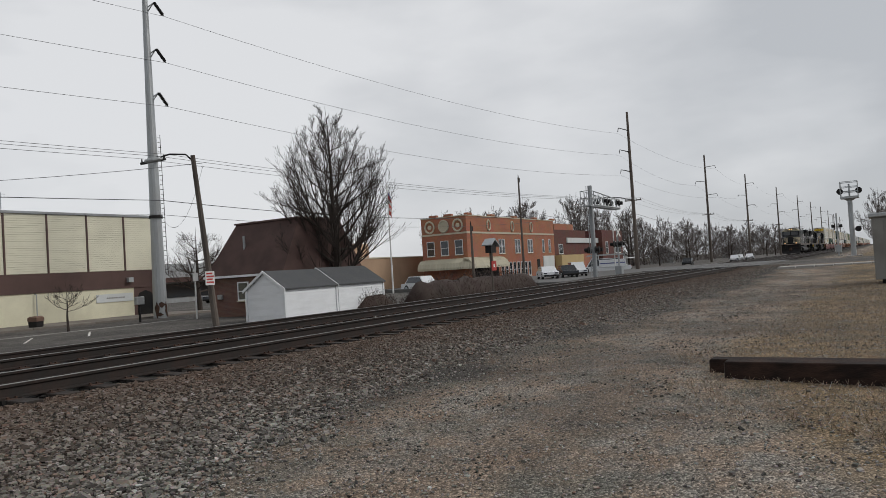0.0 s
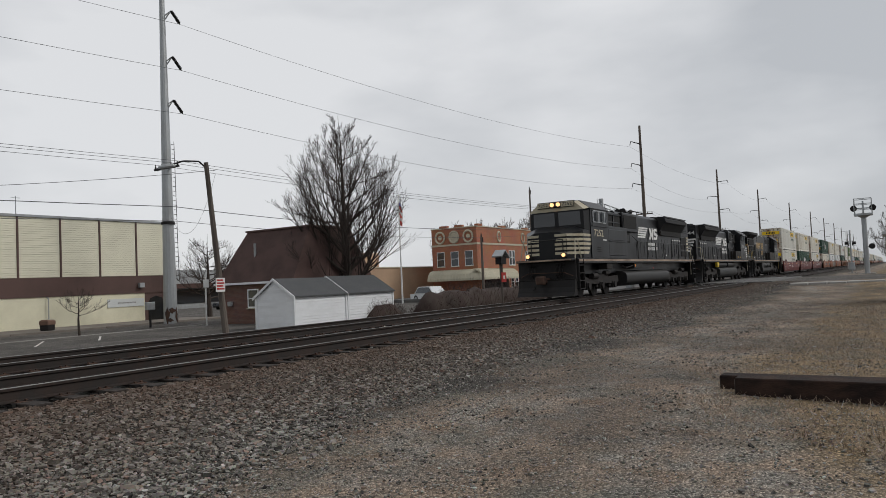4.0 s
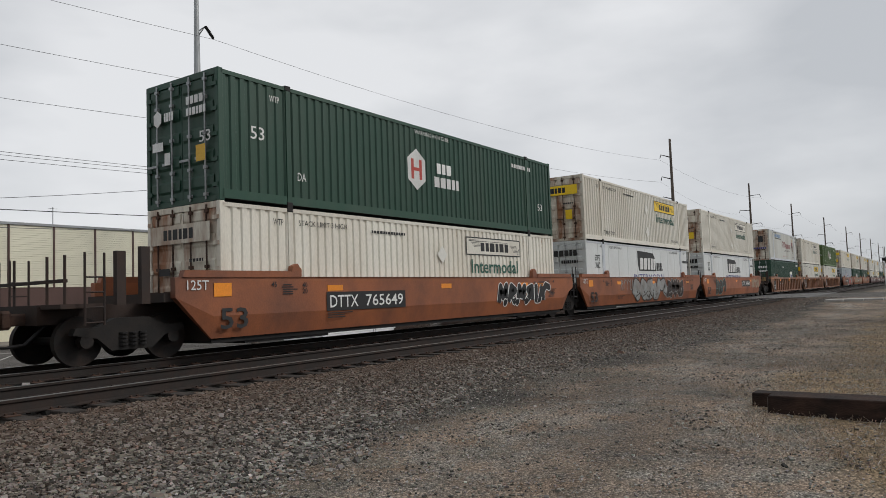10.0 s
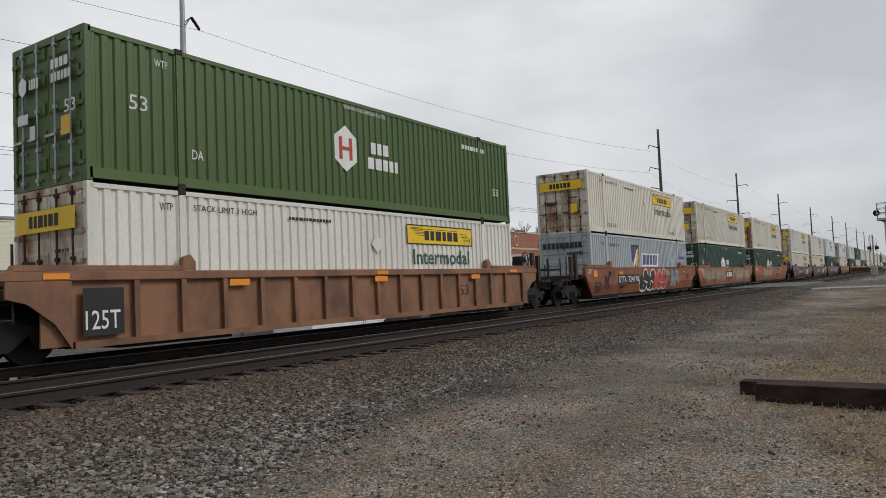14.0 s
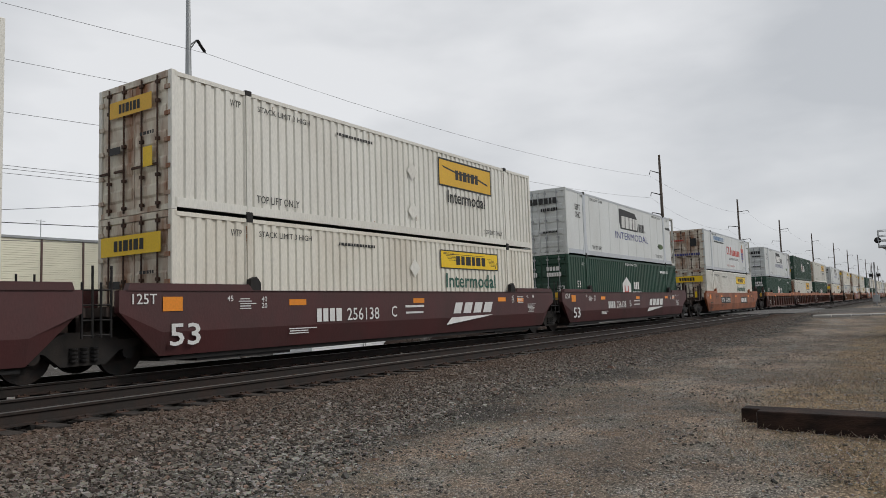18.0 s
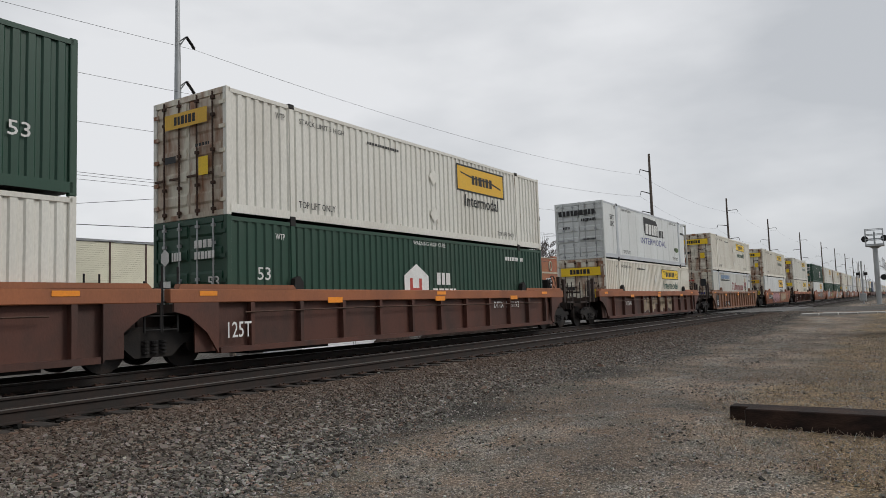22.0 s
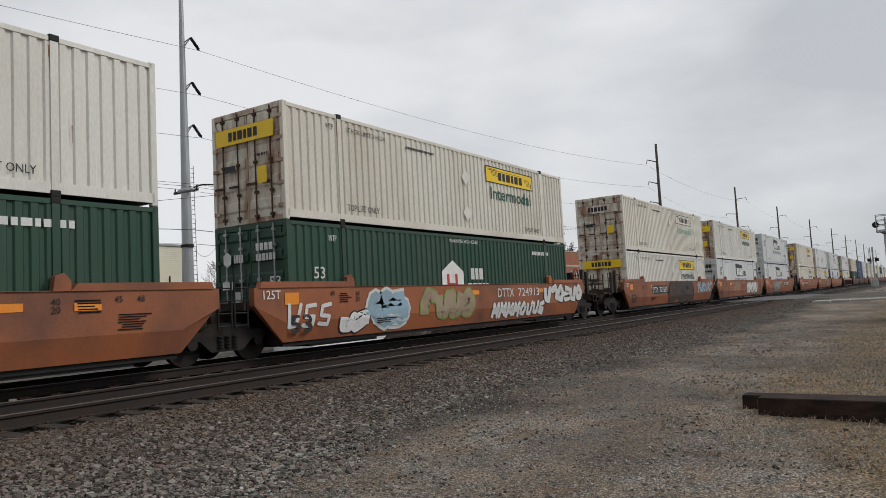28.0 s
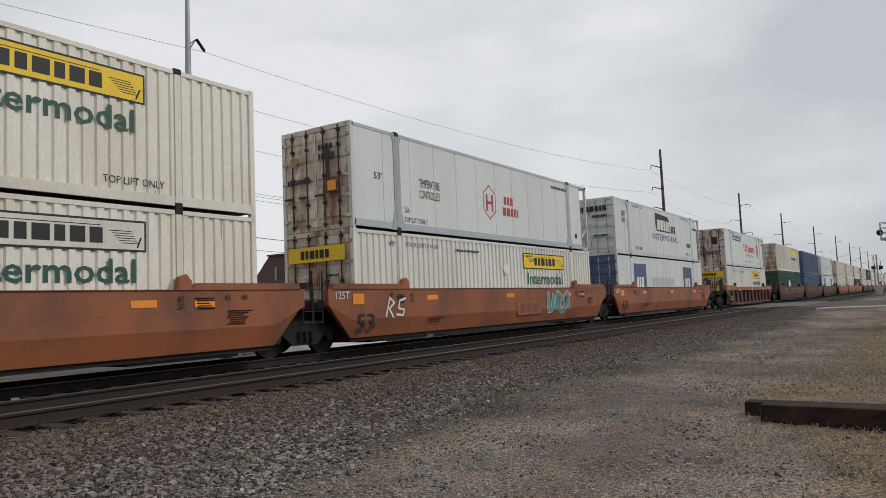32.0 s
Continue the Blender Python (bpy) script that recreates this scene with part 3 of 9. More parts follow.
# ---- ties, ballast, gravel and dead grass ----
TIE = Shape().box(-0.115, 0.115, -1.3, 1.3, RAIL - 0.36, RAIL - 0.182, 0.012).mesh("tie", M["tie"])
TIE_X = [1.0 + 0.533 * i for i in range(100)]
for cy in (0.0, NEAR_Y):
    bed = thing("track_ties", "weathered wooden ties half buried in ballast", "ties", pose(0, cy, 0), kind="structure")
    rnd = random.Random(5)
    for x in TIE_X:
        part("tie", TIE, None, bed, at=pose(x + rnd.uniform(-0.03, 0.03), rnd.uniform(-0.06, 0.06), rnd.uniform(-0.008, 0.006), 0, 0, rnd.uniform(-1.2, 1.2)))
    far = Shape()
    for i in range(60):
        far.box(-33 + i * 0.533, -32.77 + i * 0.533, -1.3, 1.3, RAIL - 0.36, RAIL - 0.184)
    for i in range(150):
        x = 79 + i * 0.7
        far.box(x, x + 0.25, -1.3, 1.3, RAIL - 0.36, RAIL - 0.184)
    part("far_ties", far, M["tie"], bed)["kind"] = "stuff"
    plates = Shape()
    for x in TIE_X:
        for side in (-0.753, 0.753):
            plates.box(x - 0.09, x + 0.09, side - 0.17, side + 0.17, RAIL - 0.186, RAIL - 0.174)
            for dx, dy in ((-0.05, -0.09), (0.05, -0.09), (-0.05, 0.09), (0.05, 0.09)):
                plates.box(x + dx - 0.012, x + dx + 0.012, side + dy - 0.018, side + dy + 0.018, RAIL - 0.176, RAIL - 0.15)
    part("tie_plates", plates, M["rusty"], bed)["kind"] = "stuff"


def stone_material(name, dark, light, odd, dusty=0.0):
    """Crushed stone, each piece of its own shade, a few of them pale or rusty; dusty browns the stones near the rails with brake dust."""
    m = bpy.data.materials.new(name)
    m.use_nodes = True
    n, l = m.node_tree.nodes, m.node_tree.links
    bs = n["Principled BSDF"]
    bs.inputs["Roughness"].default_value = 0.9
    bs.inputs["Specular IOR Level"].default_value = 0.3
    geo = n.new("ShaderNodeNewGeometry")
    r = n.new("ShaderNodeValToRGB")
    r.color_ramp.interpolation = "LINEAR"
    e = r.color_ramp.elements
    e[0].position, e[0].color = 0.0, (*dark, 1)
    e[1].position, e[1].color = 0.80, (*light, 1)
    for p, c in ((0.90, odd), (0.965, (0.26, 0.24, 0.21)), (1.0, (0.46, 0.43, 0.39))):
        q = e.new(p)
        q.color = (*c, 1)
    l.new(geo.outputs["Random Per Island"], r.inputs["Fac"])
    nz = n.new("ShaderNodeTexNoise")
    nz.inputs["Scale"].default_value, nz.inputs["Detail"].default_value = 40.0, 3.0
    l.new(geo.outputs["Position"], nz.inputs["Vector"])
    mx = n.new("ShaderNodeMix")
    mx.data_type, mx.blend_type = "RGBA", "MULTIPLY"
    mx.inputs[0].default_value = 0.6
    l.new(r.outputs["Color"], mx.inputs[6])
    l.new(nz.outputs["Color"], mx.inputs[7])
    hs = n.new("ShaderNodeHueSaturation")
    hs.inputs["Saturation"].default_value, hs.inputs["Value"].default_value = 0.8, 1.55
    l.new(mx.outputs[2], hs.inputs["Color"])
    if dusty:
        wide, sep, at = n.new("ShaderNodeTexNoise"), n.new("ShaderNodeSeparateXYZ"), n.new("ShaderNodeMath")
        wide.inputs["Scale"].default_value, wide.inputs["Detail"].default_value = 0.8, 5.0
        l.new(geo.outputs["Position"], wide.inputs["Vector"])
        l.new(geo.outputs["Position"], sep.inputs[0])
        at.operation = "MULTIPLY_ADD"
        at.inputs[1].default_value = 2.4
        l.new(wide.outputs["Fac"], at.inputs[0])
        l.new(sep.outputs["Y"], at.inputs[2])
        fall = n.new("ShaderNodeMapRange")
        fall.inputs["From Min"].default_value, fall.inputs["From Max"].default_value = -7.4, -4.0
        fall.inputs["To Max"].default_value = dusty
        l.new(at.outputs[0], fall.inputs["Value"])
        dust = n.new("ShaderNodeMix")
        dust.data_type, dust.blend_type = "RGBA", "MIX"
        dust.inputs[7].default_value = (0.098, 0.061, 0.042, 1)
        l.new(fall.outputs["Result"], dust.inputs[0])
        l.new(hs.outputs["Color"], dust.inputs[6])
        l.new(dust.outputs[2], bs.inputs["Base Color"])
    else:
        l.new(hs.outputs["Color"], bs.inputs["Base Color"])
    return m


def toe(x):
    return -7.35 - 1.9 * smooth(8.5, 2.5, x)


def scatter(name, label, spots, size, mat, flat=0.6):
    """Angular stones at the given places, sunk a little into the ground."""
    g = np.random.default_rng(11)
    n = len(spots)
    base = np.array([(x, y, z) for z in (-1, 1) for y in (-1, 1) for x in (-1, 1)], float)
    v = base[None] * g.uniform(0.55, 1.15, (n, 8, 3))
    s = size * g.lognormal(0.0, 0.34, (n, 1, 1)) * np.stack([g.uniform(0.7, 1.3, n), g.uniform(0.6, 1.1, n), g.uniform(0.45, 0.8, n) * flat / 0.6], 1)[:, None]
    v *= s
    a, b = g.uniform(0, 6.283, n), g.normal(0, 0.45, n)
    ca, sa, cb, sb = np.cos(a)[:, None], np.sin(a)[:, None], np.cos(b)[:, None], np.sin(b)[:, None]
    x, y, z = v[..., 0], v[..., 1] * cb - v[..., 2] * sb, v[..., 1] * sb + v[..., 2] * cb
    p = np.stack([x * ca - y * sa, x * sa + y * ca, z], 2) + np.array(spots)[:, None]
    quads = np.array([(0, 2, 3, 1), (4, 5, 7, 6), (0, 1, 5, 4), (1, 3, 7, 5), (3, 2, 6, 7), (2, 0, 4, 6)])
    f = (quads[None] + 8 * np.arange(n)[:, None, None]).reshape(-1, 4)
    me = bpy.data.meshes.new(name)
    me.vertices.add(8 * n)
    me.vertices.foreach_set("co", p.reshape(-1).astype(np.float32))
    me.loops.add(24 * n)
    me.loops.foreach_set("vertex_index", f.reshape(-1).astype(np.int32))
    me.polygons.add(6 * n)
    me.polygons.foreach_set("loop_start", np.arange(0, 24 * n, 4, dtype=np.int32))
    me.update(calc_edges=True)
    me.validate()
    me.shade_flat()
    me.materials.append(mat)
    return tagged(new(name, me), label, "gravel", kind="stuff")


def spots_on_ground(count, seed, pick):
    rnd, out = random.Random(seed), []
    while len(out) < count:
        q = pick(rnd)
        if q:
            out.append((q[0], q[1], ground_height(*q) + 0.008))
    return out


def pick_ballast(r):
    x = 1.5 + 58.0 * r.random() ** 2.0
    t = toe(x) + 0.9 * noise.noise((x * 0.5, 3.3, 0.4))
    y = r.uniform(t - 1.3, -4.85)
    if y < t and r.random() > (1 + (y - t) / 1.3) ** 3:
        return None
    return x, y


def pick_between(r):
    x = 2.0 + 55.0 * r.random() ** 1.6
    y = r.choice((r.uniform(-4.95, 1.6), r.uniform(-2.55, -1.2)))
    if any(abs(y - c) < 0.1 for c in (0.753, -0.753, NEAR_Y + 0.753, NEAR_Y - 0.753)):
        return None
    return x, y


def pick_yard(r):
    x = 2.2 + 30.0 * r.random() ** 1.8
    return x, r.uniform(-17.5, toe(x))


def pick_coarse(r):
    """Stones kicked out of the ballast, in loose drifts beside the wheel tracks."""
    x = 2.2 + 34.0 * r.random() ** 1.6
    y = r.uniform(-14.5, -7.6)
    drift = noise.noise((x * 0.35, y * 1.1, 9.1)) + 0.8 * noise.noise((x * 1.6, y * 2.2, 4.4)) + 0.16 * (y + 11.0)
    return (x, y) if drift > r.uniform(-0.15, 0.75) else None


scatter("ballast", "grey crushed stone ballast with pale and rusty pieces", spots_on_ground(86000, 1, pick_ballast), 0.0165, stone_material("ballast_stone", (0.022, 0.020, 0.017), (0.275, 0.252, 0.215), (0.22, 0.125, 0.083), 0.80), 0.5)
# track_ballast: stone colours lowered to imitate the shade beneath the cars
scatter("track_ballast", "dusty ballast between the rails, darkened to imitate shade under the train", spots_on_ground(11000, 2, pick_between), 0.028, stone_material("shade_dark_ballast_stone", (0.006, 0.005, 0.004), (0.026, 0.020, 0.016), (0.035, 0.020, 0.013)))
scatter("yard_gravel", "fine pale gravel strewn over the yard", spots_on_ground(52000, 3, pick_yard), 0.0075, stone_material("gravel_stone", (0.100, 0.088, 0.074), (0.350, 0.318, 0.275), (0.26, 0.175, 0.115)), 0.4)
scatter("loose_stones", "loose dark stones strewn over the yard", spots_on_ground(7000, 4, pick_coarse), 0.0105, stone_material("loose_stone", (0.030, 0.028, 0.024), (0.200, 0.185, 0.160), (0.20, 0.12, 0.08)), 0.45)


def dead_grass():
    rnd, s = random.Random(21), Shape()
    count = 0
    while count < 30000:
        x, y = 6.5 + 26.0 * rnd.random() ** 1.5, rnd.uniform(-18.0, -10.9)
        if noise.noise((x * 0.55, y * 0.55, 1.7)) + 0.45 * (-11.6 - y) - 0.5 * max(0.0, 8.5 - x) < 0.05:
            continue
        z, a, h, b = ground_height(x, y), rnd.uniform(0, 6.28), rnd.uniform(0.02, 0.075), rnd.uniform(0.02, 0.13)
        dx, dy = math.cos(a), math.sin(a)
        w = 0.003
        s.add([(x - dy * w, y + dx * w, z), (x + dy * w, y - dx * w, z), (x + dx * b + dy * w * 0.7, y + dy * b - dx * w * 0.7, z + h), (x + dx * b - dy * w * 0.7, y + dy * b + dx * w * 0.7, z + h)], [(0, 1, 2, 3)])
        count += 1
    me = bpy.data.meshes.new("dead_grass")
    me.from_pydata(s.v, [], s.f)
    me.materials.append(stone_material("straw", (0.13, 0.090, 0.050), (0.37, 0.272, 0.168), (0.33, 0.165, 0.09)))
    tagged(new("dead_grass", me), "short straw-coloured dead grass", "grass", kind="stuff")


dead_grass()
for y0, y1, n in ((-0.70, 0.70, "inner"), (NEAR_Y - 0.70, NEAR_Y + 0.70, "inner"), (0.81, 2.6, "outer"), (NEAR_Y + 0.81, -0.81, "middle"), (NEAR_Y - 2.4, NEAR_Y - 0.81, "outer")):
    cp = thing("crossing_panel", "worn grey asphalt and timber road panels between the rails", "road crossing", kind="structure")
    for i in range(8):
        a = CROSS_A + (CROSS_B - CROSS_A) * i / 8
        part("panel", Shape().box(a + 0.01, a + (CROSS_B - CROSS_A) / 8 - 0.01, y0, y1, RAIL - 0.14, RAIL - 0.012, 0.015), M["asphalt"], cp)


# ---- the train: containers ----
MOVING = []                     # things that travel: object, place in the train, height
CL, CW, CH = 16.154, 2.591, 2.896
TURN_END = pose(0, 0, 0, 0, 0, -90)


def decal_at(ob, x, z, face="side", y=-CW / 2 + 0.0125):
    ob.matrix_basis = pose(x, y - 0.001, z) if face == "side" else pose(-0.075, x, z) @ TURN_END
    return ob


def put_decals(parent, decals, y=-CW / 2 + 0.0125):
    """Lettering, panels and bars on the near side, or with a leading 'end' on the door end."""
    for d in decals:
        face = "side"
        if d[0] == "end":
            face, d = "end", d[1:]
        if d[0] == "text":
            _, words, x, z, h, w, mat = d
            decal_at(part("lettering", text_mesh(words, h, M[mat], w, depth=0.005), None, parent), x, z, face, y)
        elif d[0] == "panel":
            _, name, x, z, w, h, mat = d[:7]
            depth = d[7] if len(d) > 7 else 0.004
            decal_at(part(name, panel(0, w, 0, h, depth * 0.35), M[mat], parent), x, z, face, y)
        elif d[0] == "bars":
            _, count, x, z, w, h, mat, lean = d
            decal_at(part("brand_word", word_bars(count, w, h, lean, depth=0.0055), M[mat], parent), x, z, face, y)
        elif d[0] == "note":
            _, rows, x, z, wide, high, mat = d
            s, rnd = Shape(), random.Random(rows * 7 + round(x * 10))
            for k in range(rows):
                a, b, c = rnd.uniform(0, 0.15) * wide, wide * rnd.uniform(0.6, 1.0), high * (k + 0.2) / rows
                s.add([(a, -0.004, c), (b, -0.004, c), (b, -0.004, c + high * 0.45 / rows), (a, -0.004, c + high * 0.45 / rows)], [(0, 1, 2, 3)])
            decal_at(part("data_stencil", s, M[mat], parent), x, z, face, y)
        elif d[0] == "lines":
            _, name, x, z, wide, left, right, mat = d
            s = Shape()
            for k in range(6):
                s.add([(left * k, -0.006, -0.045 * k), (wide + right * k, -0.006, -0.045 * k), (wide + right * k, -0.006, 0.014 - 0.045 * k), (left * k, -0.006, 0.014 - 0.045 * k)], [(0, 1, 2, 3)])
            decal_at(part(name, s, M[mat], parent), x, z, face, y)
        elif d[0] == "poly":
            _, name, x, z, pts, mat = d[:6]
            depth = d[6] if len(d) > 6 else 0.006
            decal_at(part(name, Shape().add([(p[0], -depth * 0.35 if depth < 0.03 else -depth, p[1]) for p in pts], [tuple(range(len(pts)))]), M[mat], parent), x, z, face, y)


def ribbed_wall(x0, x1, y, z0, z1, out, pitch=0.262, deep=0.036, seams=False):
    """Corrugated steel sheet along x; out is -1 or 1, the side it faces."""
    s, prof, x = Shape(), [], x0
    count = max(1, round((x1 - x0) / pitch))
    w = (x1 - x0) / count
    for i in range(count):
        a = x0 + i * w
        prof += [(a + 0.02, 0), (a + w - 0.02, 0), (a + w - 0.008, deep), (a + w + 0.008, deep)] if seams else [(a, 0), (a + w * 0.46, 0), (a + w * 0.58, deep), (a + w * 0.88, deep), (a + w, 0)]
    n = len(prof)
    verts = [(px, y - out * d, z) for z in (z0, z1) for px, d in prof]
    return s.add(verts, [(i, i + 1, n + i + 1, n + i) for i in range(n - 1)])


M["rustrun"] = material("orange_rust_runs", (0.20, 0.085, 0.035), 0.85, 0.0, (0.40, 0.30, 0.20), 0.4, 6.0, bump=0.0)


def rusty_drips(seed, count=14):
    """Short rust runs below seams and castings."""
    rnd, s = random.Random(seed), Shape()
    for _ in range(count):
        x, z = rnd.choice((2.02, 14.12, rnd.uniform(0.4, 15.7))) + rnd.uniform(-0.06, 0.06), rnd.choice((2.7, 0.3, rnd.uniform(0.4, 2.6)))
        w, h = rnd.uniform(0.006, 0.016), rnd.uniform(0.06, 0.4)
        if abs(x - 2.02) < 0.08 or abs(x - 14.12) < 0.08:
            w, h = rnd.uniform(0.02, 0.05), rnd.uniform(0.3, 0.9)
        s.add([(x - w, -0.003, z), (x + w, -0.003, z), (x + w * 0.3, -0.003, z - min(h, z - 0.05)), (x - w * 0.2, -0.003, z - min(h, z - 0.05))], [(0, 1, 2, 3)])
    return s


def make_container(label, mat, door_mat, decals, smooth_side=False, open_nose=False, post_mat=None, seed=1, plain=False):
    c = thing("shipping_container", label, "container", group="stacked containers on the train")
    hy, xe = CW / 2, CL - (0.62 if open_nose else 0.0)
    pm = M[post_mat or mat]
    for out in (-1, 1):
        if smooth_side:
            wall = ribbed_wall(0.09, xe - 0.09, out * (hy - 0.012), 0.17, CH - 0.11, out, 1.23, 0.012, True)
        else:
            wall = ribbed_wall(0.09, xe - 0.09, out * (hy - 0.012), 0.24, CH - 0.11, out)
        part("side_wall", wall, M[mat], c)
        part("top_rail", Shape().box(0.08, xe - 0.08, out * hy - 0.06 * (out > 0), out * hy + 0.06 * (out < 0), CH - 0.12, CH - 0.03), pm, c)
        low = Shape().box(0.08, xe - 0.08, out * hy - 0.05 * (out > 0), out * hy + 0.05 * (out < 0), 0.055, 0.25)
        part("bottom_rail", low, pm, c)
        for x in (2.02, 14.12):
            post = Shape().box(x - 0.07, x + 0.07, out * hy - 0.04 * (out > 0) - 0.012 * (out < 0), out * hy + 0.04 * (out < 0) + 0.012 * (out > 0), 0.03, CH - 0.01)
            if smooth_side:
                post.prism([(x - 0.34, 0.04), (x + 0.34, 0.04), (x + 0.2, 0.45), (x + 0.15, 0.6), (x + 0.15, CH - 0.3), (x + 0.28, CH - 0.03), (x - 0.28, CH - 0.03), (x - 0.15, CH - 0.3), (x - 0.15, 0.6), (x - 0.2, 0.45)], "y", out * (hy - 0.03), out * (hy + 0.006))
            part("stacking_post", post, pm, c)
            if out < 0 and not plain:
                cast = Shape()
                for z0 in (-0.005, CH - 0.115):
                    cast.box(x - 0.09, x + 0.09, -hy - 0.022, -hy + 0.1, z0, z0 + 0.12, 0.012)
                part("lift_casting", cast, M["iron"], c, "dark steel lifting casting")
    part("roof", Shape().box(0.06, xe - 0.06, -hy + 0.03, hy - 0.03, CH - 0.085, CH - 0.04), M[mat], c)
    if not plain:
        part("floor", Shape().box(0.06, CL - 0.06, -hy + 0.04, hy - 0.04, 0.06, 0.14), M["iron"], c)
    part("front_wall", Shape().box(xe - 0.06, xe - 0.01, -hy + 0.06, hy - 0.06, 0.1, CH - 0.05), M[mat], c)
    if open_nose:
        fr = Shape()
        for y in (-hy + 0.05, hy - 0.05):
            fr.box(CL - 0.1, CL, y - 0.05, y + 0.05, 0, CH)
            fr.box(xe, CL, y - 0.04, y + 0.04, CH - 0.1, CH)
            fr.tube((xe, y, 0.55), (CL - 0.05, y, 1.0), 0.03).tube((xe, y, 1.55), (CL - 0.05, y, 1.1), 0.03)
        fr.box(CL - 0.1, CL, -hy, hy, CH - 0.12, CH).box(xe, CL, -hy, hy, 0, 0.14)
        part("nose_frame", fr, M["dullwhite"], c, "open steel frame for a cooling unit")
        part("fuel_tank", Shape().tube((xe + 0.3, -1.0, 0.55), (xe + 0.3, 1.0, 0.55), 0.2, n=12), M["iron"], c)
    for x0 in (0.0, CL - 0.14):
        if open_nose and x0 > 1:
            continue
        for y0 in (-hy, hy - 0.12):
            part("corner_post", Shape().box(x0, x0 + 0.14, y0, y0 + 0.12, 0.0, CH, 0.012), M[mat], c)
    part("door_header", Shape().box(0.0, 0.12, -hy + 0.12, hy - 0.12, CH - 0.14, CH - 0.005), M[door_mat], c)
    part("door_sill", Shape().box(0.0, 0.12, -hy + 0.12, hy - 0.12, 0.005, 0.12), M[door_mat], c)
    for y0, y1 in ((0.01, hy - 0.13), (-hy + 0.13, -0.01)):
        leaf = Shape().box(0.035, 0.075, y0, y1, 0.13, CH - 0.15)
        for k in range(5):
            z = 0.30 + k * 0.54
            leaf.prism([(0.036, z), (0.005, z + 0.06), (0.005, z + 0.24), (0.036, z + 0.30)], "y", y0 + 0.06, y1 - 0.06)
        door = part("door", leaf, M[door_mat], c, "steel door leaf streaked with rust")
        for f in () if plain else (0.25, 0.72):
            y = y0 + (y1 - y0) * f
            rod = Shape().tube((-0.03, y, 0.05), (-0.03, y, CH - 0.06), 0.02, n=6)
            for z in (0.16, 0.75, 1.5, 2.3, CH - 0.2):
                rod.box(-0.055, 0.01, y - 0.05, y + 0.05, z - 0.035, z + 0.035)
            rod.box(-0.06, -0.03, y - 0.02, y + 0.32, 0.95, 1.0)
            part("locking_rod", rod, M["rusty"] if door_mat == "doorwhite" else M["galv"], door)
        if plain:
            continue
        hinge = Shape()
        for k in range(5):
            z = 0.3 + k * 0.55
            yy = y1 if y0 > 0 else y0
            hinge.box(-0.02, 0.05, yy - 0.09, yy + 0.09, z, z + 0.09)
        part("door_hinge", hinge, M[door_mat], door)
    if mat in ("cream", "ivory", "grey"):
        decal_at(part("rust_runs", rusty_drips(seed), M["rustrun"], c, "rust runs on the paint"), 0, 0)
    if mat in ("green", "olive"):
        slots = Shape()
        for i in range(28):
            a = 0.55 + i * 0.55
            slots.add([(a, -0.004, 0.10), (a + 0.3, -0.004, 0.10), (a + 0.3, -0.004, 0.17), (a, -0.004, 0.17)], [(0, 1, 2, 3)])
        decal_at(part("rail_slots", slots, M["ink"], c), 0, 0)
    put_decals(c, [d for d in decals if d[0] != "end" and d[1] in ("logo_panel", "logo_shape", "INTERMODAL", "Intermodal", "blue_field")][:2] if plain else decals)
    return c


def hexagon(r, squash=0.82):
    return [(r * squash * math.sin(a), r * math.cos(a)) for a in [radians(60 * i) for i in range(6)]]


def ring_of(pts, k):
    return [(p[0] * k, p[1] * k) for p in pts]


SMALL = [("text", "STACK LIMIT 3 HIGH", 2.3, 2.48, 0.13, 1.7, "ink"), ("text", "WTP", 1.5, 2.45, 0.15, 0.3, "ink"), ("bars", 13, 5.0, 2.44, 1.5, 0.075, "ink", 0)]
TOPLIFT = [("text", "TOP LIFT ONLY", 2.25, 0.36, 0.17, 1.35, "ink"), ("text", "TOP LIFT ONLY", 12.5, 0.36, 0.15, 1.3, "ink")]
DIAMOND = [("poly", "placard_holder", 8.3, z, [(0, -0.28), (0.26, 0), (0, 0.28), (-0.26, 0)], "ivory", 0.03) for z in (0.75, 1.95)]


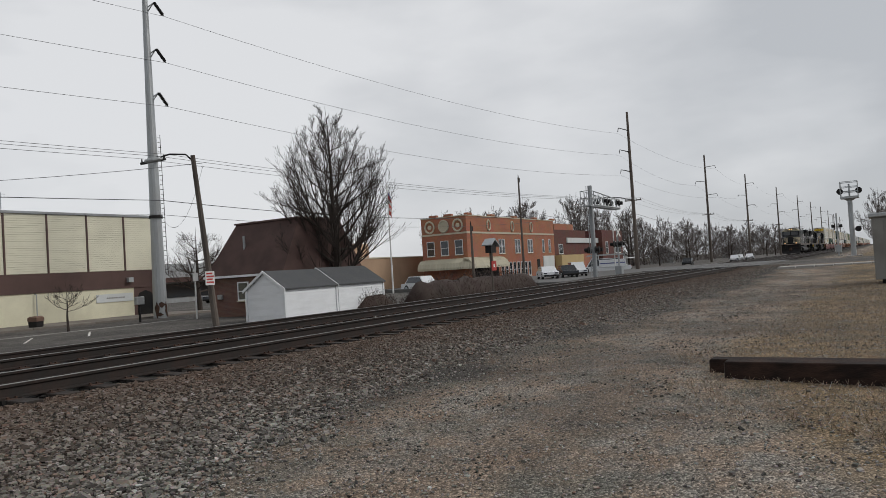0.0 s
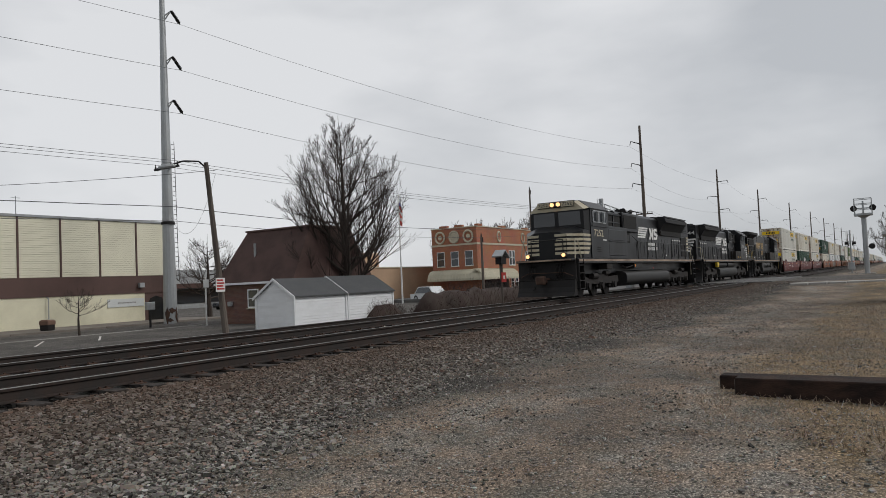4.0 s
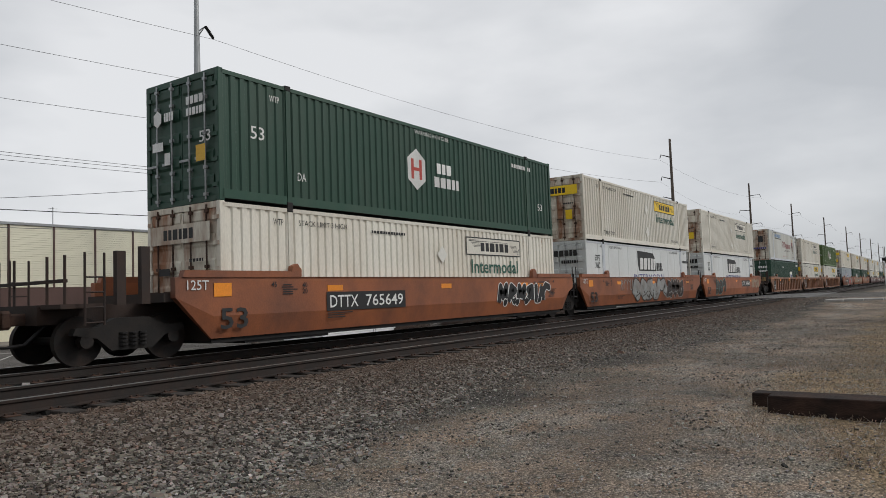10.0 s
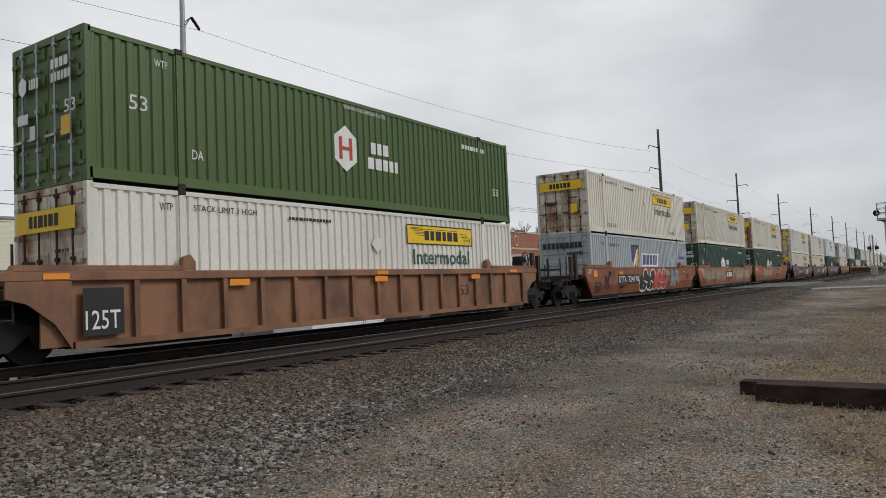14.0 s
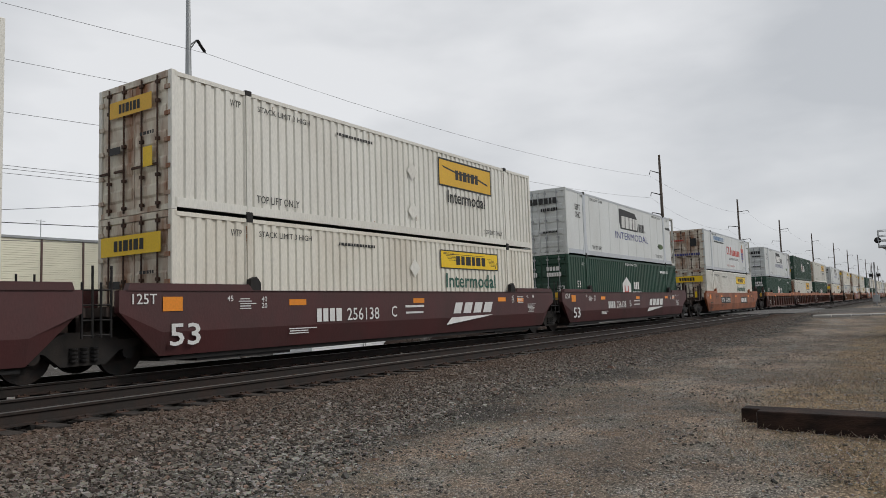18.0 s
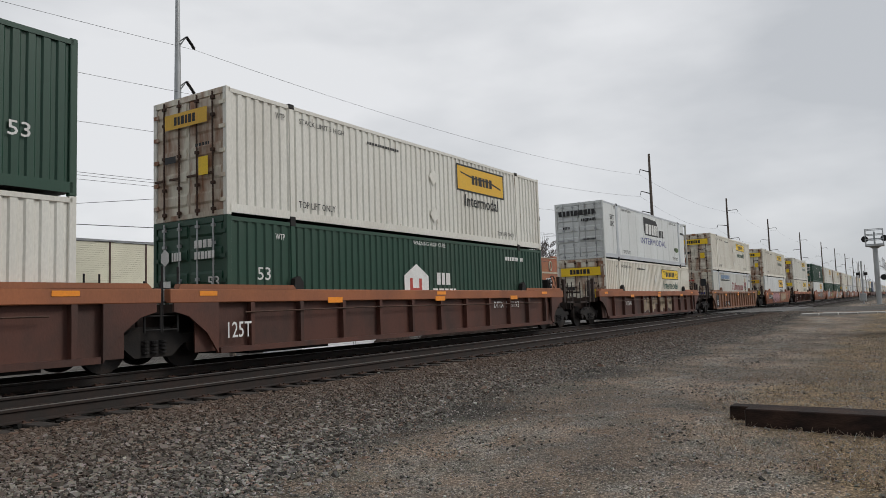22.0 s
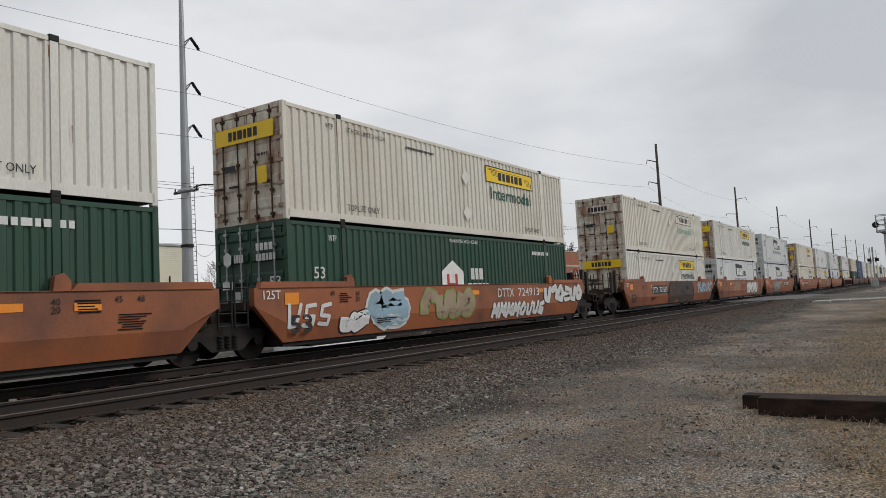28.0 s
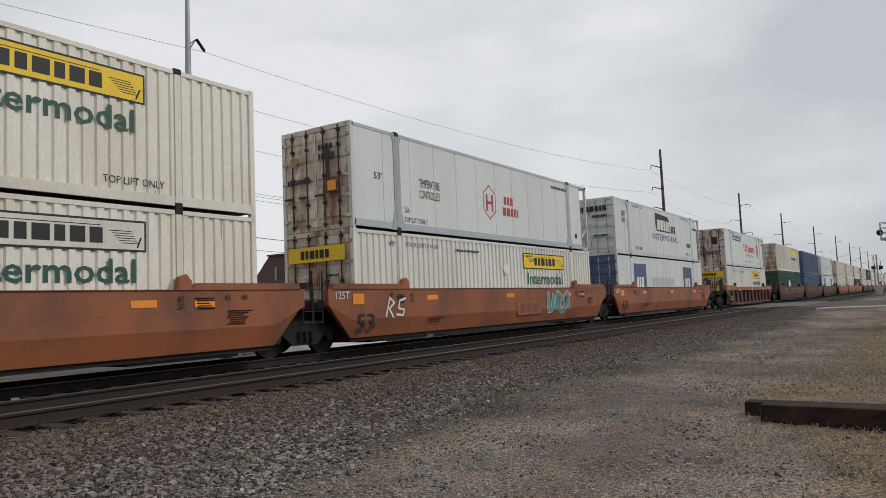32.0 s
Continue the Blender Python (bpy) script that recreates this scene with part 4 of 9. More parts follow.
def hunt_side(panel_mat, style):
    d = list(SMALL) + list(TOPLIFT) + list(DIAMOND)
    if style == "new":
        d += [("panel", "logo_border", 9.75, 1.72, 3.35, 0.92, "ink", 0.006), ("panel", "logo_panel", 9.81, 1.78, 3.23, 0.80, panel_mat, 0.010), ("bars", 6, 10.75, 2.02, 1.5, 0.32, "ink", 0),
              ("poly", "logo_scroll", 9.95, 2.4, [(0, 0), (0.9, -0.12), (2.0, -0.12), (2.9, -0.3), (2.9, -0.36), (2.0, -0.18), (0.9, -0.18), (0.1, -0.06)], "ink", 0.014),
              ("text", "Intermodal", 10.25, 1.22, 0.42, 2.35, "ink")]
    else:
        d += [("panel", "logo_border", 9.72, 1.98, 3.66, 0.60, "ink", 0.006)]
        if panel_mat:
            d += [("panel", "logo_panel", 9.76, 2.02, 3.58, 0.52, panel_mat, 0.010)]
        else:
            d += [("panel", "logo_panel", 9.76, 2.02, 3.58, 0.52, "cream", 0.010)]
        d += [("bars", 6, 10.62, 2.12, 1.95, 0.29, "ink", 0),
              ("poly", "logo_scroll", 9.86, 2.28, [(0, 0.18), (2.6, 0.18), (2.6, 0.165), (0.05, 0.165)], "ink", 0.014),
              ("poly", "logo_scroll", 12.55, 2.28, [(0.62, -0.22), (0.66, -0.22), (0.74, -0.02), (0.70, -0.02)], "ink", 0.014),
              ("lines", "logo_hatching", 9.9, 2.48, 0.62, 0.06, 0.03, "ink"), ("lines", "logo_hatching", 12.62, 2.36, 0.45, 0.05, 0.03, "ink"),
              ("text", "Intermodal", 10.0, 1.38, 0.46, 3.15, "faded" if style == "faded" else "inkgreen")]
    return d


def hunt_end(panel_mat, small=False):
    w, h, z = (1.5, 0.36, 2.15) if small else (2.1, 0.42, 2.05)
    d = [("end", "panel", "logo_panel", w / 2, z, w, h, panel_mat, 0.004), ("end", "bars", 6, w * 0.27, z + h * 0.22, w * 0.52, h * 0.55, "ink", 0)]
    return d + [("end", "panel", "warning_label", -0.45, 0.95, 0.32, 0.42, "yellow", 0.004), ("end", "panel", "data_plate", 0.75, 1.35, 0.4, 0.16, "ink", 0.004), ("end", "bars", 5, -0.35, 1.62, 0.5, 0.07, "ink", 0)]


def hub_side(style):
    d = [("text", "WTP", 1.45, 2.42, 0.15, 0.3, "paintwhite"), ("bars", 8, 13.0, 2.36, 1.5, 0.14, "paintwhite", 0), ("text", "WARNING HIGH CUBE", 7.1, 2.62, 0.12, 1.8, "paintwhite"),
         ("text", "53", 0.88, 1.46, 0.3, 0.4, "paintwhite"), ("text", "53", 14.95, 0.92, 0.26, 0.38, "paintwhite"), ("text", "DA", 2.3, 0.66, 0.2, 0.28, "paintwhite")]
    if style == "house":
        return d + [("poly", "logo_shape", 6.6, 0.86, [(0, 0), (1.28, 0), (1.28, 0.82), (0.64, 1.18), (0, 0.82)], "paintwhite", 0.006),
                    ("poly", "logo_mark", 6.88, 0.9, [(0, 0), (0.14, 0), (0.14, 0.7), (0, 0.7)], "inkred", 0.012), ("poly", "logo_mark", 7.36, 0.9, [(0, 0), (0.14, 0), (0.14, 0.7), (0, 0.7)], "inkred", 0.012),
                    ("poly", "logo_mark", 6.88, 1.2, [(0, 0), (0.62, 0), (0.62, 0.11), (0, 0.11)], "inkred", 0.022),
                    ("bars", 3, 8.35, 1.42, 0.85, 0.38, "paintwhite", 0), ("bars", 5, 8.12, 0.92, 1.42, 0.38, "paintwhite", 0)]
    return d + [("poly", "logo_shape", 7.15, 1.55, hexagon(0.62), "paintwhite", 0.006),
                ("poly", "logo_mark", 6.88, 1.25, [(0, 0), (0.13, 0), (0.13, 0.6), (0, 0.6)], "inkred", 0.012), ("poly", "logo_mark", 7.28, 1.25, [(0, 0), (0.13, 0), (0.13, 0.6), (0, 0.6)], "inkred", 0.012),
                ("poly", "logo_mark", 6.88, 1.5, [(0, 0), (0.53, 0), (0.53, 0.1), (0, 0.1)], "inkred", 0.022),
                ("bars", 3, 8.2, 1.55, 0.85, 0.32, "paintwhite", 0), ("bars", 5, 8.05, 1.12, 1.42, 0.32, "paintwhite", 0)]


HUB_END = [("end", "poly", "logo_shape", 0.75, 2.05, hexagon(0.2), "paintwhite", 0.006), ("end", "bars", 4, 0.5, 1.95, 0.36, 0.2, "paintwhite", 0), ("end", "bars", 4, -0.3, 2.2, 0.62, 0.18, "paintwhite", 0),
           ("end", "bars", 6, -0.3, 1.95, 0.7, 0.17, "paintwhite", 0), ("end", "text", "53", -0.75, 1.3, 0.25, 0.38, "paintwhite"), ("end", "panel", "warning_label", -0.62, 0.9, 0.32, 0.36, "amber", 0.004),
           ("end", "panel", "data_plate", 0.95, 1.3, 0.4, 0.2, "paintwhite", 0.004), ("end", "panel", "data_plate", 0.5, 0.95, 0.2, 0.28, "paintwhite", 0.004)]
PRIME_SIDE = [("text", "53FT", 0.98, 2.0, 0.27, 0.6, "ink"), ("text", "XHC", 1.0, 1.66, 0.27, 0.56, "ink"), ("text", "STACK LIMIT 3 HIGH", 2.75, 2.6, 0.12, 1.6, "ink"), ("text", "STACK LIMIT 3 HIGH", 11.9, 2.6, 0.12, 1.6, "ink"),
              ("text", "WTP", 1.6, 2.6, 0.14, 0.3, "ink"), ("text", "WTP", 14.7, 2.6, 0.14, 0.3, "ink"), ("bars", 9, 14.5, 2.1, 0.95, 0.14, "ink", 0), ("text", "TOP LIFT ONLY", 2.85, 0.34, 0.18, 1.2, "ink"), ("text", "TOP LIFT ONLY", 12.4, 0.34, 0.18, 1.2, "ink"),
              ("poly", "logo_shadow", 6.6, 1.62, [(0.18, -0.04), (0.0, 0.30), (0.0, 0.98), (0.2, 1.0), (2.45, 0.92), (2.78, 0.66), (2.86, -0.04)], "ink", 0.006), ("bars", 5, 6.92, 1.66, 2.5, 0.60, "paintwhite", 0.06), ("bars", 3, 9.55, 1.60, 0.95, 0.44, "ink", 0.05), ("panel", "full_stop", 10.58, 1.6, 0.12, 0.12, "ink", 0.006),
              ("text", "INTERMODAL", 5.95, 1.06, 0.36, 5.1, "inkblue"), ("poly", "logo_leaf", 13.3, 1.0, [(-0.5, 0), (-0.3, 0.14), (0.1, 0.16), (0.5, 0.1), (0.55, -0.05), (0.2, -0.15), (-0.2, -0.13)], "olive", 0.006), ("text", "eco", 12.85, 0.93, 0.15, 0.38, "ink")]
PRIME_END = [("end", "bars", 9, 1.05, 2.22, 2.0, 0.26, "ink", 0), ("end", "bars", 8, -0.15, 1.9, 0.8, 0.14, "ink", 0), ("end", "bars", 5, 0.85, 1.55, 0.4, 0.12, "ink", 0), ("end", "bars", 10, -0.2, 0.95, 0.7, 0.08, "ink", 0)]


def england_side(mat, tail):
    d = [("text", "STACK LIMIT 3 HIGH", 2.2, 2.62, 0.12, 1.6, "ink"), ("text", "STACK LIMIT 3 HIGH", 12.2, 2.58, 0.12, 1.7, "ink"), ("bars", 9, 2.85, 2.28, 3.3, 0.3, "steelblue", 0.06), ("bars", 24, 2.9, 2.12, 3.2, 0.1, "ink", 0),
         ("poly", "initial", 7.0, 1.36, [(0.1, 0), (0.42, 0.05), (0.4, 0.16), (0.16, 0.14), (0.14, 0.5), (0.4, 0.52), (0.42, 0.66), (0.1, 0.68), (0, 0.5), (0, 0.14)], mat, 0.008), ("bars", 1, 7.62, 1.36, 0.42, 0.62, mat, 0), ("bars", 1, 8.25, 1.36, 0.42, 0.66, mat, 0),
         ("bars", 6, 8.75, 1.34, 3.1, 0.46, mat, 0), ("text", tail, 7.7, 0.98, 0.17, 3.6, "ink"), ("text", "HI-CUBE CHASSIS REQUIRED", 6.85, 0.42, 0.15, 2.7, "inkred"), ("text", "TOP LIFT ONLY", 12.75, 0.36, 0.16, 1.25, "ink"),
         ("poly", "crest", 12.87, 1.62, [(-0.34, 0.1), (0.34, 0.1), (0.34, -0.4), (0, -0.72), (-0.34, -0.4)], "inkblue" if mat == "inkred" else "ink", 0.008), ("panel", "crest_bar", 12.68, 1.5, 0.38, 0.09, "gold", 0.013), ("panel", "crest_bar", 12.68, 1.3, 0.38, 0.09, "gold", 0.013), ("panel", "crest_bar", 12.72, 1.1, 0.3, 0.08, "gold", 0.013),
         ("poly", "crest_mantle", 12.87, 1.95, [(-0.5, -0.5), (-0.38, -0.1), (-0.5, 0.18), (-0.2, 0.1), (0, 0.2), (0.2, 0.1), (0.5, 0.18), (0.38, -0.1), (0.5, -0.5), (0.2, -0.22), (-0.2, -0.22)], mat, 0.007), ("poly", "crest_helm", 12.87, 2.22, [(-0.14, -0.1), (0.14, -0.1), (0.18, 0.16), (0, 0.26), (-0.18, 0.16)], "gold", 0.009),
         ("text", "WTP", 14.75, 2.5, 0.16, 0.32, "ink"), ("bars", 10, 14.7, 2.2, 0.9, 0.1, "ink", 0), ("text", "53", 15.2, 0.3, 0.22, 0.34, "ink"), ("poly", "arrow", 14.55, 2.45, [(-0.02, 0), (0.02, 0), (0.02, 0.16), (0.09, 0.1), (0, 0.26), (-0.09, 0.1), (-0.02, 0.16)], "ink", 0.006)]
    return d


ENGLAND_END = [("end", "bars", 9, 1.05, 2.1, 0.95, 0.12, "inkred", 0), ("end", "panel", "crest", -0.35, 1.7, 0.4, 0.55, "ink", 0.004), ("end", "bars", 12, 1.0, 1.05, 2.0, 0.16, "inkblue", 0), ("end", "bars", 7, 0.9, 1.5, 0.5, 0.1, "ink", 0)]
EMP_SIDE = [("panel", "logo_panel", 10.35, 0.75, 1.5, 1.1, "ivory", 0.006), ("poly", "logo_mark", 10.55, 1.0, [(0, 0), (0.16, 0), (0.16, 0.55), (0, 0.55)], "ink", 0.012), ("bars", 2, 10.85, 1.0, 0.85, 0.55, "inkblue", 0), ("text", "WTP", 14.4, 2.1, 0.2, 0.36, "paintwhite"),
            ("bars", 8, 14.4, 2.45, 1.4, 0.13, "paintwhite", 0), ("text", "53", 1.1, 1.4, 0.28, 0.36, "paintwhite"), ("bars", 6, 6.1, 2.2, 0.9, 0.13, "paintwhite", 0), ("poly", "placard_holder", 5.3, 1.6, [(0, -0.24), (0.2, 0), (0, 0.24), (-0.2, 0)], "green", 0.03)]
EMP_END = [("end", "panel", "logo_panel", 1.0, 1.75, 0.7, 0.5, "ivory", 0.004), ("end", "bars", 5, -0.2, 2.15, 0.8, 0.2, "paintwhite", 0), ("end", "bars", 6, -0.2, 1.8, 0.8, 0.16, "paintwhite", 0), ("end", "panel", "warning_label", -0.3, 0.9, 0.5, 0.42, "gold", 0.004)]
SWIFT_SIDE = [("text", "WTP", 1.4, 2.3, 0.18, 0.34, "ink"), ("text", "STACK LIMIT 3 HIGH", 2.3, 2.3, 0.14, 1.6, "ink"), ("bars", 9, 14.4, 1.75, 1.3, 0.18, "inkblue", 0), ("poly", "logo_shield", 6.2, 1.85, [(-0.6, 0.6), (0.6, 0.6), (0.58, -0.1), (0.35, -0.55), (0, -0.75), (-0.35, -0.55), (-0.58, -0.1)], "ink", 0.006),
              ("poly", "logo_shield_field", 6.2, 1.85, [(-0.5, 0.5), (0.3, 0.5), (-0.1, -0.1), (-0.45, -0.3)], "inkblue", 0.011), ("poly", "logo_shield_field", 6.2, 1.85, [(0.5, 0.5), (0.5, -0.1), (0.28, -0.48), (0, -0.64), (-0.1, -0.3)], "amber", 0.011), ("poly", "logo_stroke", 6.2, 1.85, [(-0.42, -0.4), (0.3, 0.42), (0.42, 0.4), (0.05, -0.1), (0.2, -0.1), (-0.3, -0.6)], "paintwhite", 0.016),
              ("poly", "logo_plate", 7.1, 1.3, [(0, 0), (2.95, 0), (3.2, 0.72), (0.25, 0.72)], "paintwhite", 0.006), ("bars", 5, 7.3, 1.40, 2.6, 0.54, "inkblue", 0.16), ("panel", "placard_holder", 12.6, 1.5, 0.3, 0.3, "grey", 0.03)]
HUBW_SIDE = [("poly", "logo_outline", 7.36, 1.37, hexagon(0.62), "inkred", 0.006), ("poly", "logo_field", 7.36, 1.37, ring_of(hexagon(0.62), 0.9), "white", 0.010), ("poly", "logo_mark", 7.10, 1.05, [(0, 0), (0.13, 0), (0.13, 0.6), (0, 0.6)], "inkred", 0.014), ("poly", "logo_mark", 7.48, 1.05, [(0, 0), (0.13, 0), (0.13, 0.6), (0, 0.6)], "inkred", 0.014),
             ("panel", "logo_mark", 7.1, 1.3, 0.5, 0.1, "inkred", 0.022), ("bars", 3, 8.4, 1.38, 0.75, 0.3, "inkred", 0), ("bars", 5, 8.3, 0.98, 1.25, 0.3, "inkred", 0), ("text", "TEMPERATURE", 3.12, 1.42, 0.26, 1.1, "ink"), ("text", "CONTROLLED", 3.12, 1.08, 0.26, 1.1, "olive"), ("text", "53'", 0.95, 1.42, 0.2, 0.36, "ink"),
             ("text", "DA", 2.35, 0.58, 0.16, 0.22, "ink"), ("text", "TOP LIFT ONLY", 2.3, 0.3, 0.15, 1.2, "ink"), ("bars", 10, 12.5, 2.45, 1.6, 0.12, "ink", 0), ("panel", "data_plate", 14.7, 0.5, 0.25, 0.2, "ink", 0.004)]
HUBW_END = [("end", "poly", "logo_shape", 0.75, 2.0, hexagon(0.18), "gold", 0.006), ("end", "bars", 4, -0.2, 2.2, 0.55, 0.16, "ink", 0), ("end", "bars", 6, -0.2, 1.95, 0.6, 0.16, "ink", 0), ("end", "bars", 9, 1.0, 1.35, 0.9, 0.14, "ink", 0), ("end", "panel", "rust_streak", -0.45, 1.0, 0.14, 1.3, "rusty", 0.003), ("end", "panel", "warning_label", -0.5, 1.05, 0.3, 0.28, "reflect", 0.005)]
BLUE_SIDE = [("panel", "blue_field", 2.4, 0.6, 2.0, 1.9, "blue", 0.006), ("panel", "blue_field", 11.6, 0.6, 2.0, 1.9, "blue", 0.006), ("bars", 3, 2.8, 1.0, 1.2, 0.8, "paintwhite", 0), ("bars", 3, 12.0, 1.0, 1.2, 0.8, "paintwhite", 0), ("bars", 9, 5.4, 1.3, 4.2, 0.5, "grey", 0), ("bars", 9, 5.4, 0.7, 4.2, 0.35, "olive", 0)]
SPECS = {
    "J": ("cream corrugated container with a yellow panel and green word", "cream", "doorwhite", hunt_side("yellow", "old") + hunt_end("yellow")),
    "I": ("clean ivory corrugated container with a yellow panel", "ivory", "doorwhite", hunt_side("yellow", "old") + hunt_end("yellow")),
    "F": ("faded cream container with an outlined panel and rusty doors", "cream", "doorwhite", hunt_side(None, "old") + hunt_end("doorwhite")),
    "P": ("cream container with a pale panel and washed-out green word", "cream", "doorwhite", hunt_side(None, "faded") + hunt_end("doorwhite")),
    "N": ("ivory corrugated container with a framed amber panel", "ivory", "doorwhite", hunt_side("amber", "new") + hunt_end("amber", True)),
    "H": ("dark green corrugated container with a white house-shaped mark", "green", "green", hub_side("house") + HUB_END),
    "X": ("dark green corrugated container with a white hexagon mark", "green", "green", hub_side("hex") + HUB_END),
    "O": ("faded olive green container with a white hexagon mark", "olive", "olive", hub_side("hex") + HUB_END),
    "E": ("dark green container with a square cream panel", "green", "green", EMP_SIDE + EMP_END),
    "S": ("pale blue-grey corrugated container with a shield mark", "grey", "grey", SWIFT_SIDE + PRIME_END[:2]),
    "B": ("dull blue corrugated freight container", "blue", "blue", [("bars", 4, 6.5, 1.3, 2.0, 0.6, "paintwhite", 0), ("bars", 8, 13.0, 2.36, 1.5, 0.14, "paintwhite", 0)]),
}
SMOOTH = {
    "R": ("smooth white refrigerated container with dark block lettering", "white", "white", PRIME_SIDE + PRIME_END, "postgrey"),
    "C": ("smooth white refrigerated container with red lettering and crest", "white", "doorwhite", england_side("inkred", "INTERMODAL") + ENGLAND_END, "postgrey"),
    "D": ("weathered white refrigerated container with maroon lettering and crest", "dullwhite", "doorwhite", england_side("maroonink", "GLOBAL TRANSPORTATION") + ENGLAND_END, "postgrey"),
    "W": ("smooth white container with a red hexagon outline", "white", "doorwhite", HUBW_SIDE + HUBW_END, "grey"),
    "A": ("smooth white refrigerated container with a framed amber panel", "white", "doorwhite", hunt_side("amber", "new")[3:] + hunt_end("amber", True), "white"),
    "L": ("white and blue container with broad blue fields", "white", "blue", BLUE_SIDE, "white"),
}
# the stacks from the locomotives back: place in the train, upper and lower container
STACKS = [(-0.86, "I", "I"), (18.79, "J", "H"), (38.47, "J", "I"), (62.34, "X", "F"), (81.76, "J", "R"), (101.17, "F", "R"), (124.88, "D", "E"), (144.45, "F", "I"), (163.93, "O", "I"),
          (187.79, "J", "S"), (207.2, "J", "H"), (227.08, "J", "H"), (250.7, "I", "I"), (270.05, "N", "J"), (289.6, "R", "H"), (313.41, "C", "I"), (337.06, "R", "H"), (356.48, "X", "N"), (376.03, "N", "H"),
          (399.64, "R", "J"), (423.24, "J", "D"), (447.25, "J", "A"), (470.97, "I", "J"), (494.83, "E", "A"), (514.66, "N", "H"), (534.26, "J", "H"), (558.04, "P", "I"), (577.87, "I", "R"), (597.71, "R", "R"),
          (621.57, "J", "F"), (641.05, "W", "I"), (660.79, "R", "L"), (684.6, "C", "I"), (708.3, "J", "H"), (727.9, "B", "B"), (747.4, "R", "L"), (771.2, "J", "I"), (790.8, "I", "J"), (810.3, "J", "H"), (834.0, "N", "I"), (853.5, "X", "J"),
          (873.0, "R", "R"), (896.8, "J", "J"), (916.3, "I", "H"), (935.9, "R", "J"), (959.6, "J", "S"), (979.2, "N", "N")]


FAR = 700.0                     # containers behind this place in the train are never near


def build_containers():
    made = {}
    for x, top, low in STACKS:
        for key, z in ((low, 0.36), (top, 3.26)):
            plain = x > FAR
            if (key, plain) in made:
                ob = copy_thing(made[key, plain], pose(0, 0, 0))
            elif key in SPECS:
                label, mat, door_mat, decals = SPECS[key]
                ob = made[key, plain] = make_container(label, mat, door_mat, decals, seed=ord(key), plain=plain)
            else:
                label, mat, door_mat, decals, post_mat = SMOOTH[key]
                ob = made[key, plain] = make_container(label, mat, door_mat, decals, True, key in "RCDWA", post_mat, ord(key), plain)
            MOVING.append((ob, x, RAIL + z))


for spec in (*SPECS.values(), *SMOOTH.values()):
    for d in spec[3]:
        d = d[1:] if d[0] == "end" else d
        if d[0] == "text":
            text_mesh(d[1], d[4], M[d[6]], d[5], depth=0.008)
for words, h, wd, ink in (("53", 0.44, 0.72, "ink"), ("53", 0.44, 0.72, "paintwhite"), ("125T", 0.2, 0.52, "paintwhite"), ("125T", 0.34, 0.66, "paintwhite"), ("53", 0.34, 0.55, "ink"), ("53", 0.34, 0.55, "paintwhite")):
    text_mesh(words, h, M[ink], wd, depth=0.008)
for words in "CAB":
    for h in (0.3, 0.32):
        text_mesh(words, h, M["paintwhite"], 0.24, depth=0.008)
for words in ("DTTX", "40", "20", "45", "48", "890260", "765649", "466110", "724178", "256138", "640002", "726136", "355642", "466102", "652091", "646882", "725193", "724913", "766993", "467084", "724912", "723555", "766593", "467220"):
    text_mesh(words, 0.32, M["paintwhite"], 1.3, depth=0.008)
for words in ("7252", "1144", "7516"):
    text_mesh(words, 0.26, M["paintwhite"], 0.95, depth=0.008)
    text_mesh(words, 0.34, M["paintwhite"], 1.3, depth=0.008)
build_containers()


# ---- the train: well cars ----
M["enddark"] = material("dirty_brown_end_steel", (0.026, 0.017, 0.014), 0.75, 0.1, (0.060, 0.032, 0.021), 0.35, 1.5)


def freight_truck(parent, xc):
    """Two wheelsets and cast side frames with springs."""
    tr = part("truck", Shape().box(xc - 0.2, xc + 0.2, -1.0, 1.0, 0.42, 0.66, 0.03).tube((xc, 0, 0.6), (xc, 0, 0.85), 0.25, n=12), M["truck"], parent, "cast steel truck with two wheelsets")
    for y in (-1.0, 1.0):
        fr = Shape().prism([(xc - 1.15, 0.58), (xc - 1.1, 0.70), (xc - 0.7, 0.70), (xc - 0.35, 0.86), (xc + 0.35, 0.86), (xc + 0.7, 0.70), (xc + 1.1, 0.70), (xc + 1.15, 0.58), (xc + 0.7, 0.50), (xc + 0.42, 0.26), (xc - 0.42, 0.26), (xc - 0.7, 0.50)], "y", y - 0.09, y + 0.09)
        part("side_frame", fr, M["truck"], tr)
        sp = Shape()
        for dx in (-0.2, 0, 0.2):
            for k in range(4):
                sp.disc((xc + dx, y * 1.1, 0.36 + k * 0.07), 0.075, "z", 0.035, 10)
        part("spring_nest", sp, M["iron"], tr)
    for dx in (-0.89, 0.89):
        ws = Shape().tube((xc + dx, -1.05, 0.46), (xc + dx, 1.05, 0.46), 0.08, n=8)
        for y in (-0.75, 0.75):
            ws.disc((xc + dx, y, 0.46), 0.455, "y", 0.13, 24)
            ws.disc((xc + dx, y * 1.34, 0.46), 0.13, "y", 0.16, 10)
        part("wheelset", ws, M["wheel"], tr)


